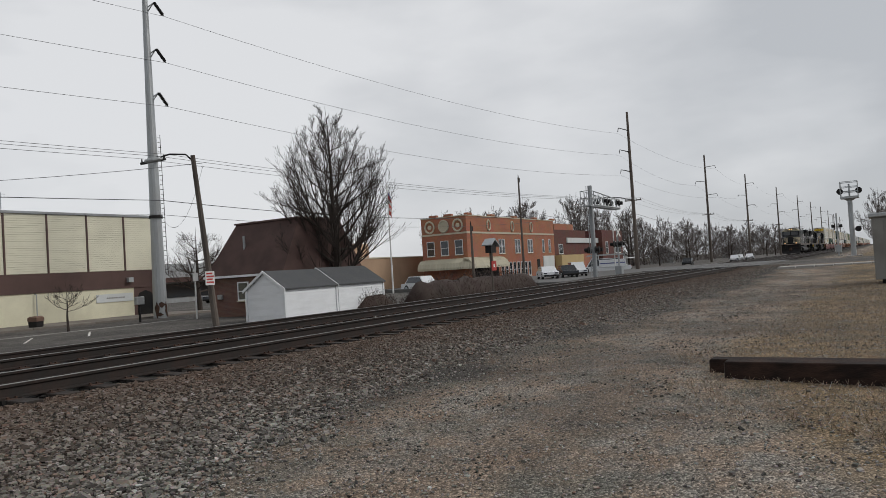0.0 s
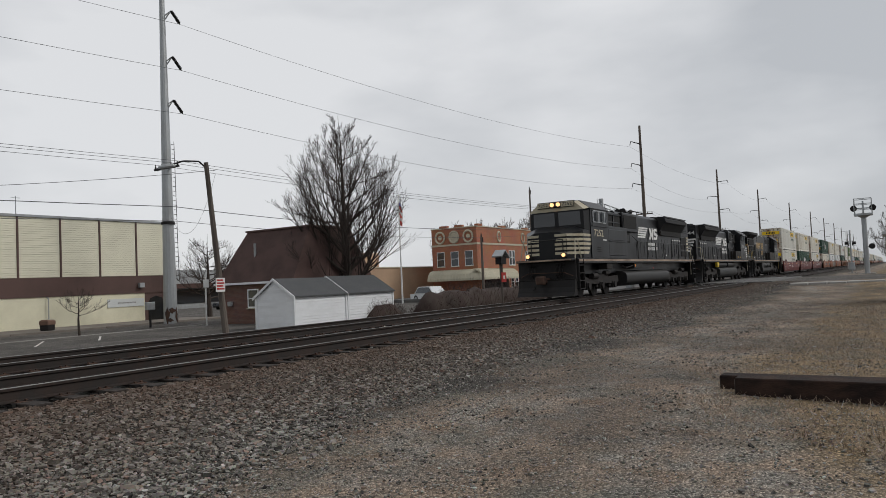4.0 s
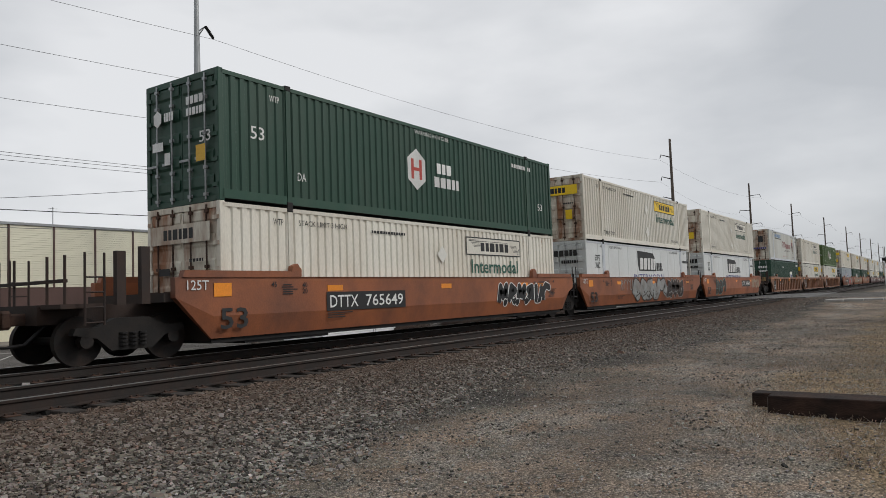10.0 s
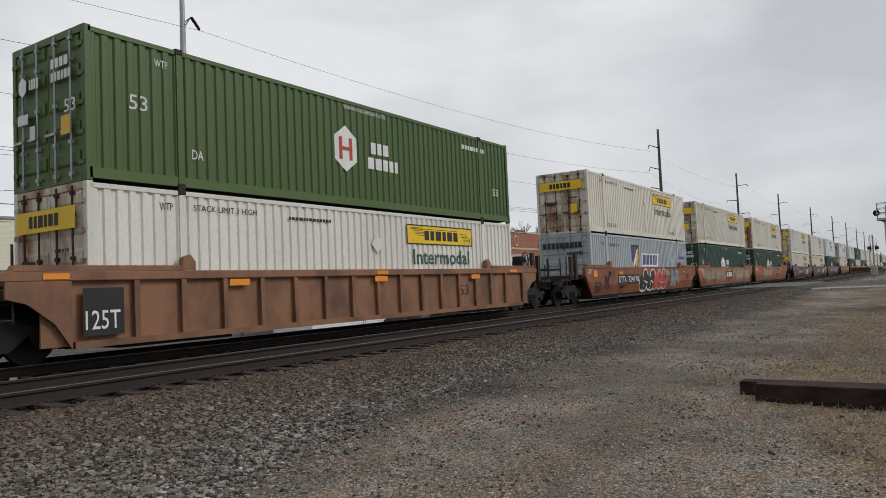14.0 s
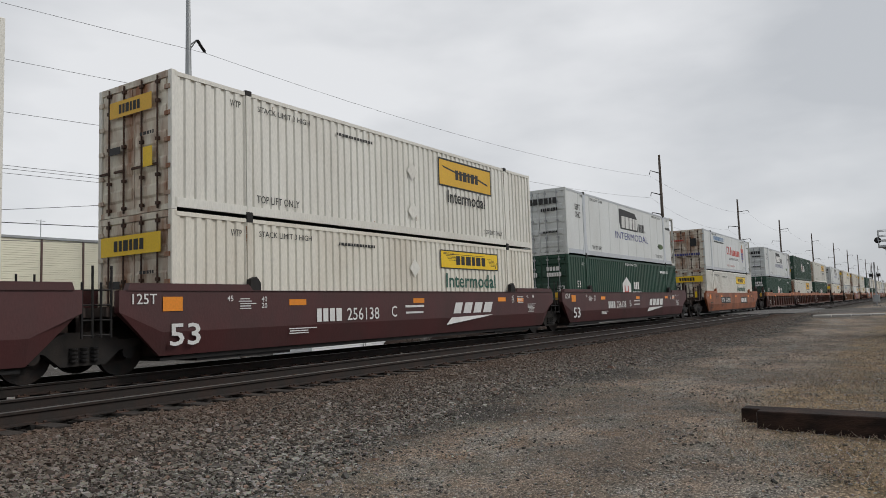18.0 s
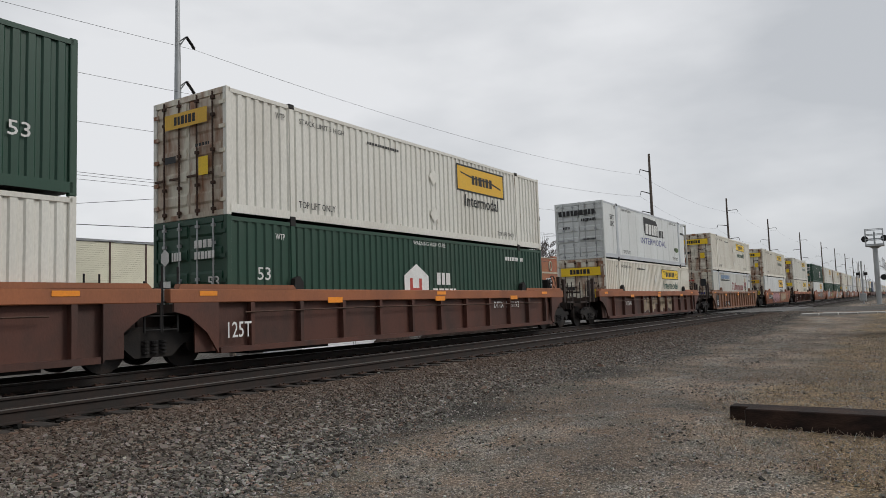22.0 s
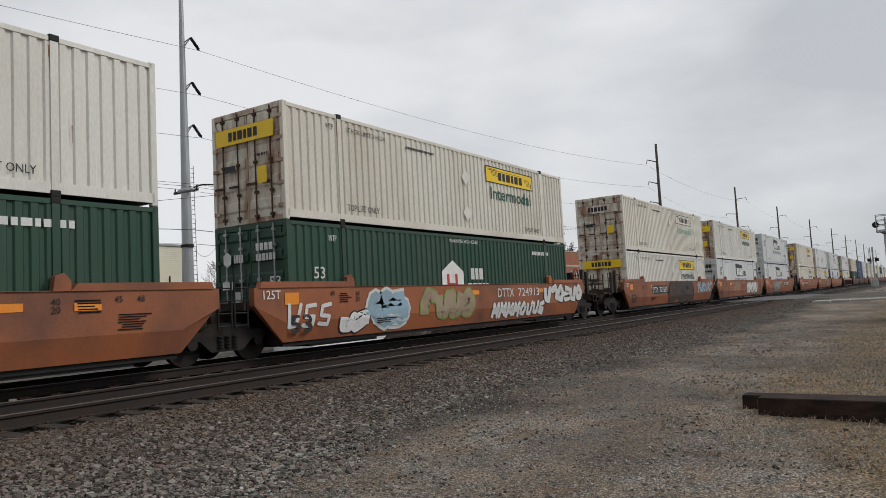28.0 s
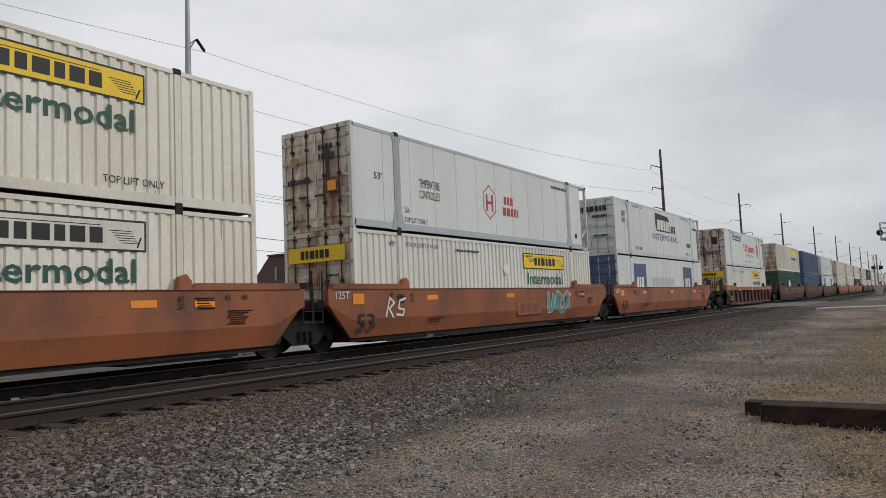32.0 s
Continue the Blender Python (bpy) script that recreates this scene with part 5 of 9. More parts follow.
def make_well(style, paint, first, last):
    label = {"maroon": "dark red", "orange": "faded orange-brown", "brown": "rusty brown", "purple": "dark brown-red"}[paint]
    w = thing("well_car", f"{label} {'ribbed' if style == 'ribbed' else 'smooth-sided'} steel well car for stacked containers", "railway car", group="well cars of the train")
    m, L = M["ochre" if style == "ribbed" and paint == "orange" else paint], CL
    dark_end = M["enddark"]
    for out in (-1, 1):
        y = 1.5 * out
        if style == "smooth":
            s = Shape()
            prof = [(1.50, 1.60), (1.50, 0.80), (1.40, 0.34), (1.34, 0.34), (1.34, 1.60)]
            cuts = [(-1.25, 1.0), (-0.35, 0.0), (L + 0.35, 0.0), (L + 1.25, 1.0)]
            rows = []
            for x, up in cuts:
                rows.append([(x, out * yy, max(z, 0.34 + up * 0.86)) for yy, z in prof])
            s.rings(rows)
            part("side_sill", s, m, w)
            line = [(-1.1, 1.6), (-1.05, 1.74), (1.78, 1.74), (1.9, 1.61)]
            line += [(L - 1.9, 1.61), (L - 1.78, 1.74), (L + 1.05, 1.74), (L + 1.1, 1.6)]
            cap = Shape()
            for (ax, az_), (bx, bz_) in zip(line[:-1], line[1:]):
                if abs(bx - ax) > 1e-6:
                    cap.prism([(ax, 1.598), (bx, 1.598), (bx, bz_), (ax, az_)], "y", out * 1.38, out * 1.53)
            part("top_guide", cap, m, w)
        else:
            deep = 0.15 if paint == "brown" else 0.10
            part("side_sheet", Shape().box(-0.9, L + 0.9, y - (deep + 0.04) * (out > 0) + deep * (out < 0), y - deep * (out > 0) + (deep + 0.04) * (out < 0), 0.30, 1.5), m, w)
            part("top_chord", Shape().box(-1.6, L + 1.6, y - 0.2 * (out > 0), y + 0.2 * (out < 0), 1.32 if paint == "brown" else 1.43, 1.60, 0.015), M["chord"] if paint == "brown" else m, w)
            part("bottom_chord", Shape().box(-0.35, L + 0.35, y - 0.16 * (out > 0), y + 0.16 * (out < 0), 0.25, 0.37), m, w)
            for x in ([0.55 + 1.547 * i for i in range(11)] if paint == "brown" else [0.85 + 1.032 * i for i in range(15)]):
                part("rib", Shape().prism([(x - 0.05, 0.36), (x + 0.05, 0.36), (x + 0.06, 1.44), (x - 0.06, 1.44)], "y", y - out * deep, y - out * 0.012), m, w)
            end = Shape()
            for x0, sg in ((-0.4, -1), (L + 0.4, 1)):
                end.prism([(x0, 0.25), (x0, 1.44), (x0 + sg * 1.1, 1.44), (x0 + sg * 1.1, 1.15), (x0 + sg * 0.75, 1.05), (x0 + sg * 0.3, 0.7)], "y", y - out * 0.07, y - out * 0.01)
            part("end_gusset", end, m, w)
            if paint == "brown" and out < 0:
                part("brake_pipe", Shape().path([(0.3, y - 0.015, 1.10), (5.0, y - 0.015, 1.14), (11.0, y - 0.015, 1.12), (L - 0.6, y - 0.015, 1.12)], 0.018, 5), M["rusty"], w)
        for x in (2.02, 14.12):
            g = Shape()
            g.prism([(x - 0.16, 1.6), (x + 0.16, 1.6), (x + 0.16, 1.78), (x + 0.04, 1.92), (x - 0.12, 1.86)], "y", out * 1.33, out * 1.47)
            part("container_guide", g, M["iron"] if paint != "orange" else m, w)
        if style == "ribbed":
            cap = Shape()
            for a, b in ((-1.4, 1.9), (L - 1.9, L + 1.4)):
                cap.prism([(a, 1.6), (b, 1.6), (b - 0.1, 1.70), (a + 0.05, 1.70)], "y", out * 1.32, out * 1.5)
            part("chord_plate", cap, M["chord"] if paint == "brown" else m, w)
    part("well_floor", Shape().box(-0.3, L + 0.3, -1.34, 1.34, 0.24, 0.34).box(0.6, 3.2, -1.3, 1.3, 0.18, 0.36).box(L - 3.2, L - 0.6, -1.3, 1.3, 0.18, 0.36), M["iron"], w)
    for x0, x1, free in ((-0.05, -1, first), (L + 0.05, 1, last)):
        sg = x1
        reach = 3.35 if free else 1.62
        e = Shape()
        a, b = sorted((x0 + sg * 0.25, x0 + sg * reach))
        e.box(a, b, -0.55, 0.55, 0.78, 1.12)
        a, b = sorted((x0 + sg * 0.2, x0 + sg * 1.35))
        e.box(a, b, -1.34, 1.34, 1.12, 1.30)
        a, b = sorted((x0, x0 + sg * 0.25))
        e.box(a, b, -1.34, 1.34, 0.3, 1.3)
        part("end_platform", e, dark_end, w)
        lad = Shape()
        for y in (-1.36, 1.36):
            xl = x0 + sg * (1.45 if not free else 2.75)
            for dx in (-0.18, 0.18):
                lad.tube((xl + dx, y, 0.75), (xl + dx, y, 2.05 if sg < 0 else 1.75), 0.022, n=6)
            for k in range(4):
                lad.tube((xl - 0.18, y, 0.8 + k * 0.27), (xl + 0.18, y, 0.8 + k * 0.27), 0.016, n=6)
        part("ladder", lad, dark_end if free else M["iron"], w)
        if free:
            p = Shape()
            a, b = sorted((x0 + sg * 2.5, x0 + sg * 3.3))
            p.box(a, b, -1.25, 1.25, 1.06, 1.14)
            for y in (-1.2, -0.6, 0.6, 1.2):
                p.tube((x0 + sg * 3.2, y, 1.1), (x0 + sg * 3.2, y, 2.0), 0.025, n=6)
            p.box(*sorted((x0 + sg * 3.16, x0 + sg * 3.24)), -1.22, 1.22, 1.52, 1.58)
            part("crossover_platform", p, dark_end, w, "steel crossover platform with hand rails")
            part("end_stake", Shape().box(x0 + sg * 1.7 - 0.09, x0 + sg * 1.7 + 0.09, -1.3, -1.18, 1.1, 2.2).box(x0 + sg * 2.2 - 0.09, x0 + sg * 2.2 + 0.09, -1.3, -1.18, 1.1, 2.1), dark_end, w)
            cp = Shape().box(*sorted((x0 + sg * 3.2, x0 + sg * 3.85)), -0.14, 0.14, 0.78, 1.0, 0.03).box(*sorted((x0 + sg * 3.6, x0 + sg * 3.9)), -0.2, 0.2, 0.72, 1.06, 0.05)
            part("coupler", cp, M["rusty"], w, "rusty knuckle coupler")
            part("air_hose", Shape().path([(x0 + sg * 3.1, -0.4, 0.8), (x0 + sg * 3.5, -0.42, 0.45), (x0 + sg * 3.8, -0.4, 0.42)], 0.03), M["iron"], w)
            if sg > 0:
                br = Shape()
                c = Vector((x0 + 1.6, -1.0, 1.95))
                pts = [c + Vector((math.cos(i * 0.5236) * 0.3, 0, math.sin(i * 0.5236) * 0.3)) for i in range(13)]
                br.path(pts, 0.02)
                for i in range(6):
                    br.tube(c, pts[i * 2], 0.012, n=5)
                br.tube(c, c + Vector((0, 0.5, 0)), 0.03).box(c.x - 0.12, c.x + 0.12, -0.85, -0.5, 1.2, 2.1, 0.03)
                part("brake_wheel", br, M["iron"], w, "black spoked brake wheel")
                part("brake_reservoir", Shape().tube((x0 + 0.3, -0.5, 1.62), (x0 + 1.1, -0.5, 1.62), 0.2, n=14).box(x0 + 0.2, x0 + 1.3, -0.8, 0.8, 1.3, 1.45), M["iron"], w)
            freight_truck(w, x0 + sg * 1.85)
    if not first:
        freight_truck(w, -1.68)
    for x in (3.0, 7.9, 12.9):
        part("reflector_strip", Shape().add([(x + dx, -1.508, z) for dx, z in ((0, 1.27), (0.55, 1.27), (0.55, 1.41), (0, 1.41))], [(0, 1, 2, 3)]), M["reflect"], w, "orange reflector strip")
    return w


def car_decals(w, style, paint, number, mark, i):
    light = "paintwhite" if paint in ("maroon", "purple") else "ink"
    y = -1.512 if style == "smooth" else -1.505
    rnd = random.Random(40 + i)
    if style == "smooth":
        d = [("text", "53", -0.2, 0.52, 0.44, 0.72, light), ("text", "125T", -1.0, 1.34, 0.2, 0.52, "paintwhite"), ("panel", "reflector", -0.35, 1.2, 0.45, 0.28, "reflect", 0.004),
             ("text", "40", 2.15, 1.36, 0.12, 0.16, light), ("text", "20", 2.15, 1.22, 0.12, 0.16, light), ("text", "45", 1.2, 1.38, 0.12, 0.16, light), ("note", 5, 1.5, 1.2, 0.5, 0.26, light), ("note", 3, 2.9, 0.60, 1.0, 0.16, light), ("note", 5, 14.3, 1.2, 0.5, 0.26, light), ("text", "40", 13.9, 1.36, 0.12, 0.16, light), ("text", "20", 13.9, 1.22, 0.12, 0.16, light), ("text", "45", 15.05, 1.38, 0.12, 0.16, light), ("text", "48", 15.5, 1.38, 0.12, 0.16, light), ("note", 7, 15.1, 0.86, 0.75, 0.32, light), ("panel", "reflector", 14.3, 1.25, 0.5, 0.14, "reflect", 0.004)]
        if mark == "swoosh":
            d += [("bars", 4, 10.0, 0.92, 2.5, 0.34, "paintwhite", 0.16), ("poly", "logo_swoosh", 9.6, 0.58, [(0, 0), (2.4, 0.2), (2.9, 0.26), (0.3, 0.22)], "paintwhite", 0.006)]
            d += [("bars", 4, 3.9, 0.86, 0.95, 0.32, "paintwhite", 0), ("text", number, 5.0, 0.86, 0.32, 1.3, "paintwhite"), ("text", "ACB"[i % 3], 6.85, 0.9, 0.3, 0.24, "paintwhite"), ("note", 1, 7.4, 1.12, 1.3, 0.14, "paintwhite"), ("note", 1, 7.5, 0.95, 1.1, 0.12, "paintwhite")]
        elif paint == "maroon":
            d += ([("text", "DTTX", 9.6, 0.86, 0.34, 1.15, "paintwhite"), ("text", number, 10.9, 0.86, 0.34, 1.7, "paintwhite")] if i % 3 == 2 else []) + [("text", "DTTX", 7.2, 1.36, 0.14, 0.5, "paintwhite"), ("text", number, 7.8, 1.36, 0.14, 0.75, "paintwhite"), ("text", "ACB"[i % 3], 8.6, 0.88, 0.32, 0.24, "paintwhite"), ("poly", "round_stencil", 7.7, 1.0, ring_of(hexagon(0.2, 1.0), 1.0), "paintwhite", 0.004), ("note", 1, 4.2, 1.0, 1.8, 0.16, "paintwhite"), ("note", 1, 4.2, 1.28, 1.2, 0.13, "paintwhite")]
    else:
        d = [("text", "125T", -0.18, 0.56, 0.34, 0.66, "paintwhite"), ("panel", "reflector", -0.9, 1.46, 0.45, 0.1, "reflect", 0.012), ("panel", "reflector", 8.0, 1.46, 0.5, 0.1, "reflect", 0.012), ("panel", "reflector", 15.6, 1.46, 0.5, 0.1, "reflect", 0.012)]
        d = [("panel", "stencil_ground", -0.22, 0.45, 0.78, 0.85, "ink", 0.004)] + d if paint == "orange" else d
        d = d[1:] if i == 19 else d
        if paint != "brown":
            put_decals(w, [("text", "53", 12.3, 0.75, 0.34, 0.55, "ink" if paint == "orange" else "paintwhite")], -1.40)
    for kind, x0, x1, z, num in MARKS.get(i, ()):
        wide = x1 - x0
        h = 0.30 if wide > 2.6 else 0.22
        deep = y if style == "smooth" else -1.352 if paint == "brown" else -1.402
        if kind == "label":
            put_decals(w, [("panel", "stencil_ground", x0, z - 0.08, wide, h + 0.16, "ink", 0.004), ("text", "DTTX", x0 + 0.12, z, h, wide * 0.33, "paintwhite"), ("text", num, x0 + 0.2 + wide * 0.40, z, h, wide * 0.50, "paintwhite")], deep)
        elif kind == "plain":
            put_decals(w, [("text", "DTTX", x0, z, h, wide * 0.36, "paintwhite"), ("text", num, x0 + wide * 0.46, z, h, wide * 0.52, "paintwhite")], deep)
        else:
            put_decals(w, [("panel", "stencil_ground", x0, z - 0.08, wide, 0.50, num, 0.004), ("bars", 3, x0 + 0.2, z, wide - 0.45, 0.34, "paintwhite" if num == "ink" else "faded_red", 0.06)], deep)
    put_decals(w, d, y)


STROKES = [[(0.1, 0), (0.0, 0.55), (0.3, 1.0), (0.85, 0.85)], [(0.05, 1.0), (0.25, 0.1), (0.75, 0.05), (0.9, 0.95)], [(0.1, 0.05), (0.3, 0.95), (0.85, 0.7), (0.35, 0.45), (0.9, 0.0)],
           [(0.9, 0.9), (0.2, 0.8), (0.15, 0.45), (0.8, 0.4), (0.75, 0.05), (0.05, 0.1)], [(0.1, 0.0), (0.15, 0.95), (0.5, 0.35), (0.85, 1.0), (0.9, 0.0)], [(0.2, 0.1), (0.05, 0.6), (0.5, 1.0), (0.92, 0.55), (0.7, 0.08), (0.2, 0.1)]]


def ribbon(s, pts, r, lift, slope):
    """A thick painted stroke with round ends; slope draws it inward where the side leans in below its bend."""
    face = lambda x, z: (x, -lift + ((0.80 - z) / 0.46 * 0.10 if slope and z < 0.80 else 0.0), z)
    for (ax, az_), (bx, bz_) in zip(pts[:-1], pts[1:]):
        dx, dz = bx - ax, bz_ - az_
        q = max(math.hypot(dx, dz), 1e-6)
        nx, nz = -dz / q * r, dx / q * r
        cuts = 3
        for c in range(cuts):
            f0, f1 = c / cuts, (c + 1) / cuts
            quad = [(ax + dx * f + sg * nx, az_ + dz * f + sg * nz) for f, sg in ((f0, 1), (f1, 1), (f1, -1), (f0, -1))]
            s.add([face(*p) for p in quad], [(0, 1, 2, 3)])
        for c in range(1):
            s.add([(p[0], p[1] - 0.0004, p[2]) for p in [face(bx + r * math.cos(0.785 * k), bz_ + r * math.sin(0.785 * k)) for k in range(8)]], [tuple(range(8))])


def spray(w, seed, x0, x1, z0, z1, fill, edge, style, size=0.55):
    """Sprayed shapes that look like thick bent strokes, with no words in them."""
    rnd = random.Random(seed)
    y = -1.514 if style == "smooth" else -1.352 if style == "deep" else -1.402
    n = max(1, round((x1 - x0) / ((z1 - z0) * 0.85)))
    step = (x1 - x0) / n
    r = min(step, z1 - z0) * 0.17 * size / 0.55
    layers = [Shape(), Shape()]
    for j in range(n):
        glyph = STROKES[rnd.randrange(len(STROKES))]
        flip = rnd.random() < 0.4
        pts = [(x0 + step * (j + 0.08 + 0.84 * ((1 - u) if flip else u)) + 0.12 * v, z0 + r + (z1 - z0 - 2 * r) * v + rnd.uniform(-0.03, 0.03)) for u, v in glyph]
        ribbon(layers[0], pts, r * 1.26, 0.003 + 0.0006 * (j % 2), style == "smooth")
        ribbon(layers[1], pts, r, 0.006 + 0.0006 * (j % 2), style == "smooth")
    for shape, mat in zip(layers, (edge, fill)):
        if mat:
            ob = part("sprayed_paint", shape, M[mat], w, "sprayed graffiti paint")
            ob["kind"] = "stuff"
            ob.matrix_basis = pose(0, y, 0)


M["pink"] = material("faded_pink_spray", (0.45, 0.25, 0.27), 0.6, 0, (0.25, 0.12, 0.1), 0.25, 1.5, bump=0)
M["skyblue"] = material("pale_blue_spray", (0.30, 0.45, 0.55), 0.6, 0, (0.2, 0.2, 0.2), 0.25, 1.5, bump=0)
M["tan"] = material("tan_spray", (0.38, 0.30, 0.20), 0.6, 0, (0.2, 0.12, 0.08), 0.3, 1.5, bump=0)
M["ash"] = material("grey_spray", (0.28, 0.29, 0.28), 0.6, 0, (0.16, 0.1, 0.08), 0.3, 1.5, bump=0)
M["teal"] = material("teal_spray", (0.10, 0.26, 0.24), 0.6, 0, (0.12, 0.1, 0.08), 0.3, 1.5, bump=0)
M["lime"] = material("green_spray", (0.22, 0.36, 0.06), 0.6, 0, (0.2, 0.15, 0.05), 0.25, 1.5, bump=0)
# units: side, paint, stack count of their car, running number, mark, sprayed fields
CARS = [("smooth", "maroon", 3, "890260", ""), ("smooth", "orange", 3, "765649", ""), ("ribbed", "orange", 3, "466110", ""), ("smooth", "orange", 3, "724178", ""), ("smooth", "purple", 3, "256138", "swoosh"), ("smooth", "orange", 1, "640002", ""),
        ("ribbed", "brown", 3, "726136", ""), ("ribbed", "brown", 1, "355642", ""), ("ribbed", "orange", 1, "466102", ""), ("smooth", "orange", 1, "652091", ""), ("ribbed", "brown", 1, "467084", ""), ("smooth", "orange", 3, "724912", ""), ("smooth", "orange", 3, "723555", ""),
        ("smooth", "orange", 3, "766593", ""), ("ribbed", "brown", 1, "467220", ""), ("smooth", "brown", 3, "728310", ""), ("smooth", "orange", 3, "765120", ""), ("smooth", "brown", 3, "466870", ""), ("smooth", "orange", 3, "724470", ""), ("smooth", "purple", 2, "254410", "swoosh")]
M["faded_red"] = material("faded_red_stencil", (0.20, 0.05, 0.035), 0.6, 0, (0.2, 0.1, 0.06), 0.3, 1.5, bump=0)
M["soot"] = material("dark_overpaint", (0.030, 0.022, 0.020), 0.6, 0, (0.10, 0.06, 0.04), 0.4, 1.2, bump=0)
# stencilled numbers and owner's blocks by unit: kind, from, to, height, number or ground
MARKS = {3: [("label", 2.95, 6.1, 0.86, "765649")], 5: [("label", 9.87, 12.8, 0.98, "765649")], 6: [("plain", 3.0, 5.2, 0.95, "466110")], 7: [("mark", 8.5, 10.8, 0.62, "orange")], 9: [("label", 2.78, 5.95, 0.88, "724178")], 10: [("mark", 7.0, 9.2, 0.86, "ink")],
         11: [("label", 9.8, 12.6, 0.95, "724178")], 15: [("label", 3.1, 6.2, 0.92, "646882"), ("mark", 9.95, 12.6, 0.86, "ink")], 16: [("plain", 2.4, 4.4, 0.55, "725193")], 17: [("mark", 8.5, 10.8, 0.62, "brown")], 18: [("plain", 11.9, 13.9, 0.98, "725193")], 19: [("plain", 2.24, 3.5, 0.85, "355642")],
         20: [("label", 2.75, 4.9, 0.52, "466102")], 21: [("label", 0.6, 3.3, 0.9, "652091")], 22: [("plain", 3.0, 5.2, 0.9, "467084")], 23: [("label", 3.1, 6.2, 0.92, "724913")], 24: [("mark", 6.6, 9.1, 0.88, "ink")], 25: [("plain", 9.7, 13.0, 1.15, "724913")], 26: [("label", 3.2, 6.1, 1.0, "723555")],
         27: [("mark", 7.0, 8.95, 0.95, "orange")], 28: [("label", 9.6, 12.8, 1.0, "723555")], 29: [("label", 2.95, 6.2, 0.92, "766993")], 30: [("mark", 8.6, 10.6, 0.7, "orange")]}
# sprayed fields by unit: from, to, bottom, top, fill, outline, stroke weight
SPRAYS = {3: [(11.2, 15.2, 0.62, 1.42, "ink", "paintwhite", 0.6)], 4: [(3.3, 5.0, 0.95, 1.5, None, "ash", 0.16), (5.0, 10.2, 0.42, 1.55, "ash", "soot", 0.85), (10.4, 13.6, 0.45, 1.52, "soot", "ash", 0.7)], 5: [(1.9, 4.6, 0.42, 1.5, "soot", "teal", 0.7), (13.6, 16.3, 0.75, 1.5, "tan", "ash", 0.4)],
          9: [(0.9, 1.5, 0.6, 1.3, "ink", None, 0.18), (5.95, 8.3, 0.38, 1.5, "ink", "paintwhite", 0.95), (8.2, 10.6, 0.38, 1.5, "inkred", "paintwhite", 0.95), (10.5, 13.4, 0.5, 1.5, "ash", "teal", 0.45)], 10: [(-0.2, 6.6, 0.5, 1.5, "tan", "ash", 0.5), (9.4, 15.6, 0.5, 1.5, "tan", "ash", 0.5)], 11: [(3.0, 8.0, 0.5, 1.5, "tan", "orange", 0.6)],
          19: [(5.3, 11.2, 0.42, 1.25, "tan", "ash", 0.6)], 21: [(3.3, 8.2, 0.40, 1.54, "pink", "soot", 0.9), (9.2, 13.0, 0.5, 1.52, "tan", "orange", 0.85)], 23: [(7.0, 12.0, 0.5, 1.5, "ash", "ink", 0.6)], 24: [(2.3, 4.8, 0.42, 1.55, "skyblue", "paintwhite", 1.3), (10.4, 12.4, 0.6, 1.5, "lime", "soot", 0.8)],
          25: [(-0.4, 1.2, 0.6, 1.3, "paintwhite", None, 0.3), (1.5, 2.6, 0.42, 1.0, "paintwhite", "ink", 0.9), (2.7, 4.3, 0.45, 1.5, "skyblue", "paintwhite", 1.3), (5.1, 8.0, 0.55, 1.5, "tan", "lime", 0.8), (9.2, 13.3, 0.40, 0.98, "paintwhite", "ink", 0.5), (13.3, 17.0, 0.80, 1.55, "paintwhite", "ink", 0.7)],
          26: [(6.6, 11.6, 0.40, 1.55, "soot", "soot", 1.4), (13.0, 16.8, 0.85, 1.55, "skyblue", "paintwhite", 0.35)], 27: [(3.8, 6.8, 0.75, 1.5, "tan", None, 0.3), (9.4, 14.0, 0.45, 1.5, "paintwhite", "ink", 0.65)], 28: [(3.2, 7.6, 0.42, 1.5, "ash", "ink", 0.9)], 29: [(0.5, 1.8, 0.7, 1.3, "paintwhite", None, 0.2)], 30: [(0.9, 1.9, 0.8, 1.4, "paintwhite", None, 0.2), (11.0, 13.2, 0.6, 1.5, "teal", "paintwhite", 0.5)]}


def build_wells():
    made, i = {}, 0
    for style, paint, count, number, mark in CARS:
        for k in range(count):
            if i >= len(STACKS):
                return
            key = (style, paint, k == 0, k == count - 1)
            far = STACKS[i][0] > FAR
            if key in made:
                w = copy_thing(made[key], pose(0, 0, 0))
                for o in [o for o in w.children_recursive if o.name.startswith(("brand_word", "lettering", "sprayed", "stencil", "logo", "reflector.", "round"))]:
                    bpy.data.objects.remove(o)
            else:
                w = made[key] = make_well(*key)
            if not far:
                car_decals(w, style, paint, number, mark, i)
            for q, (x0, x1, z0, z1, fill, edge, size) in enumerate(SPRAYS.get(i, ())):
                spray(w, 900 + 10 * i + q, x0, x1, z0, z1, fill, edge, style if paint != "brown" or style == "smooth" else "deep", size)
            MOVING.append((w, STACKS[i][0], RAIL))
            i += 1


build_wells()


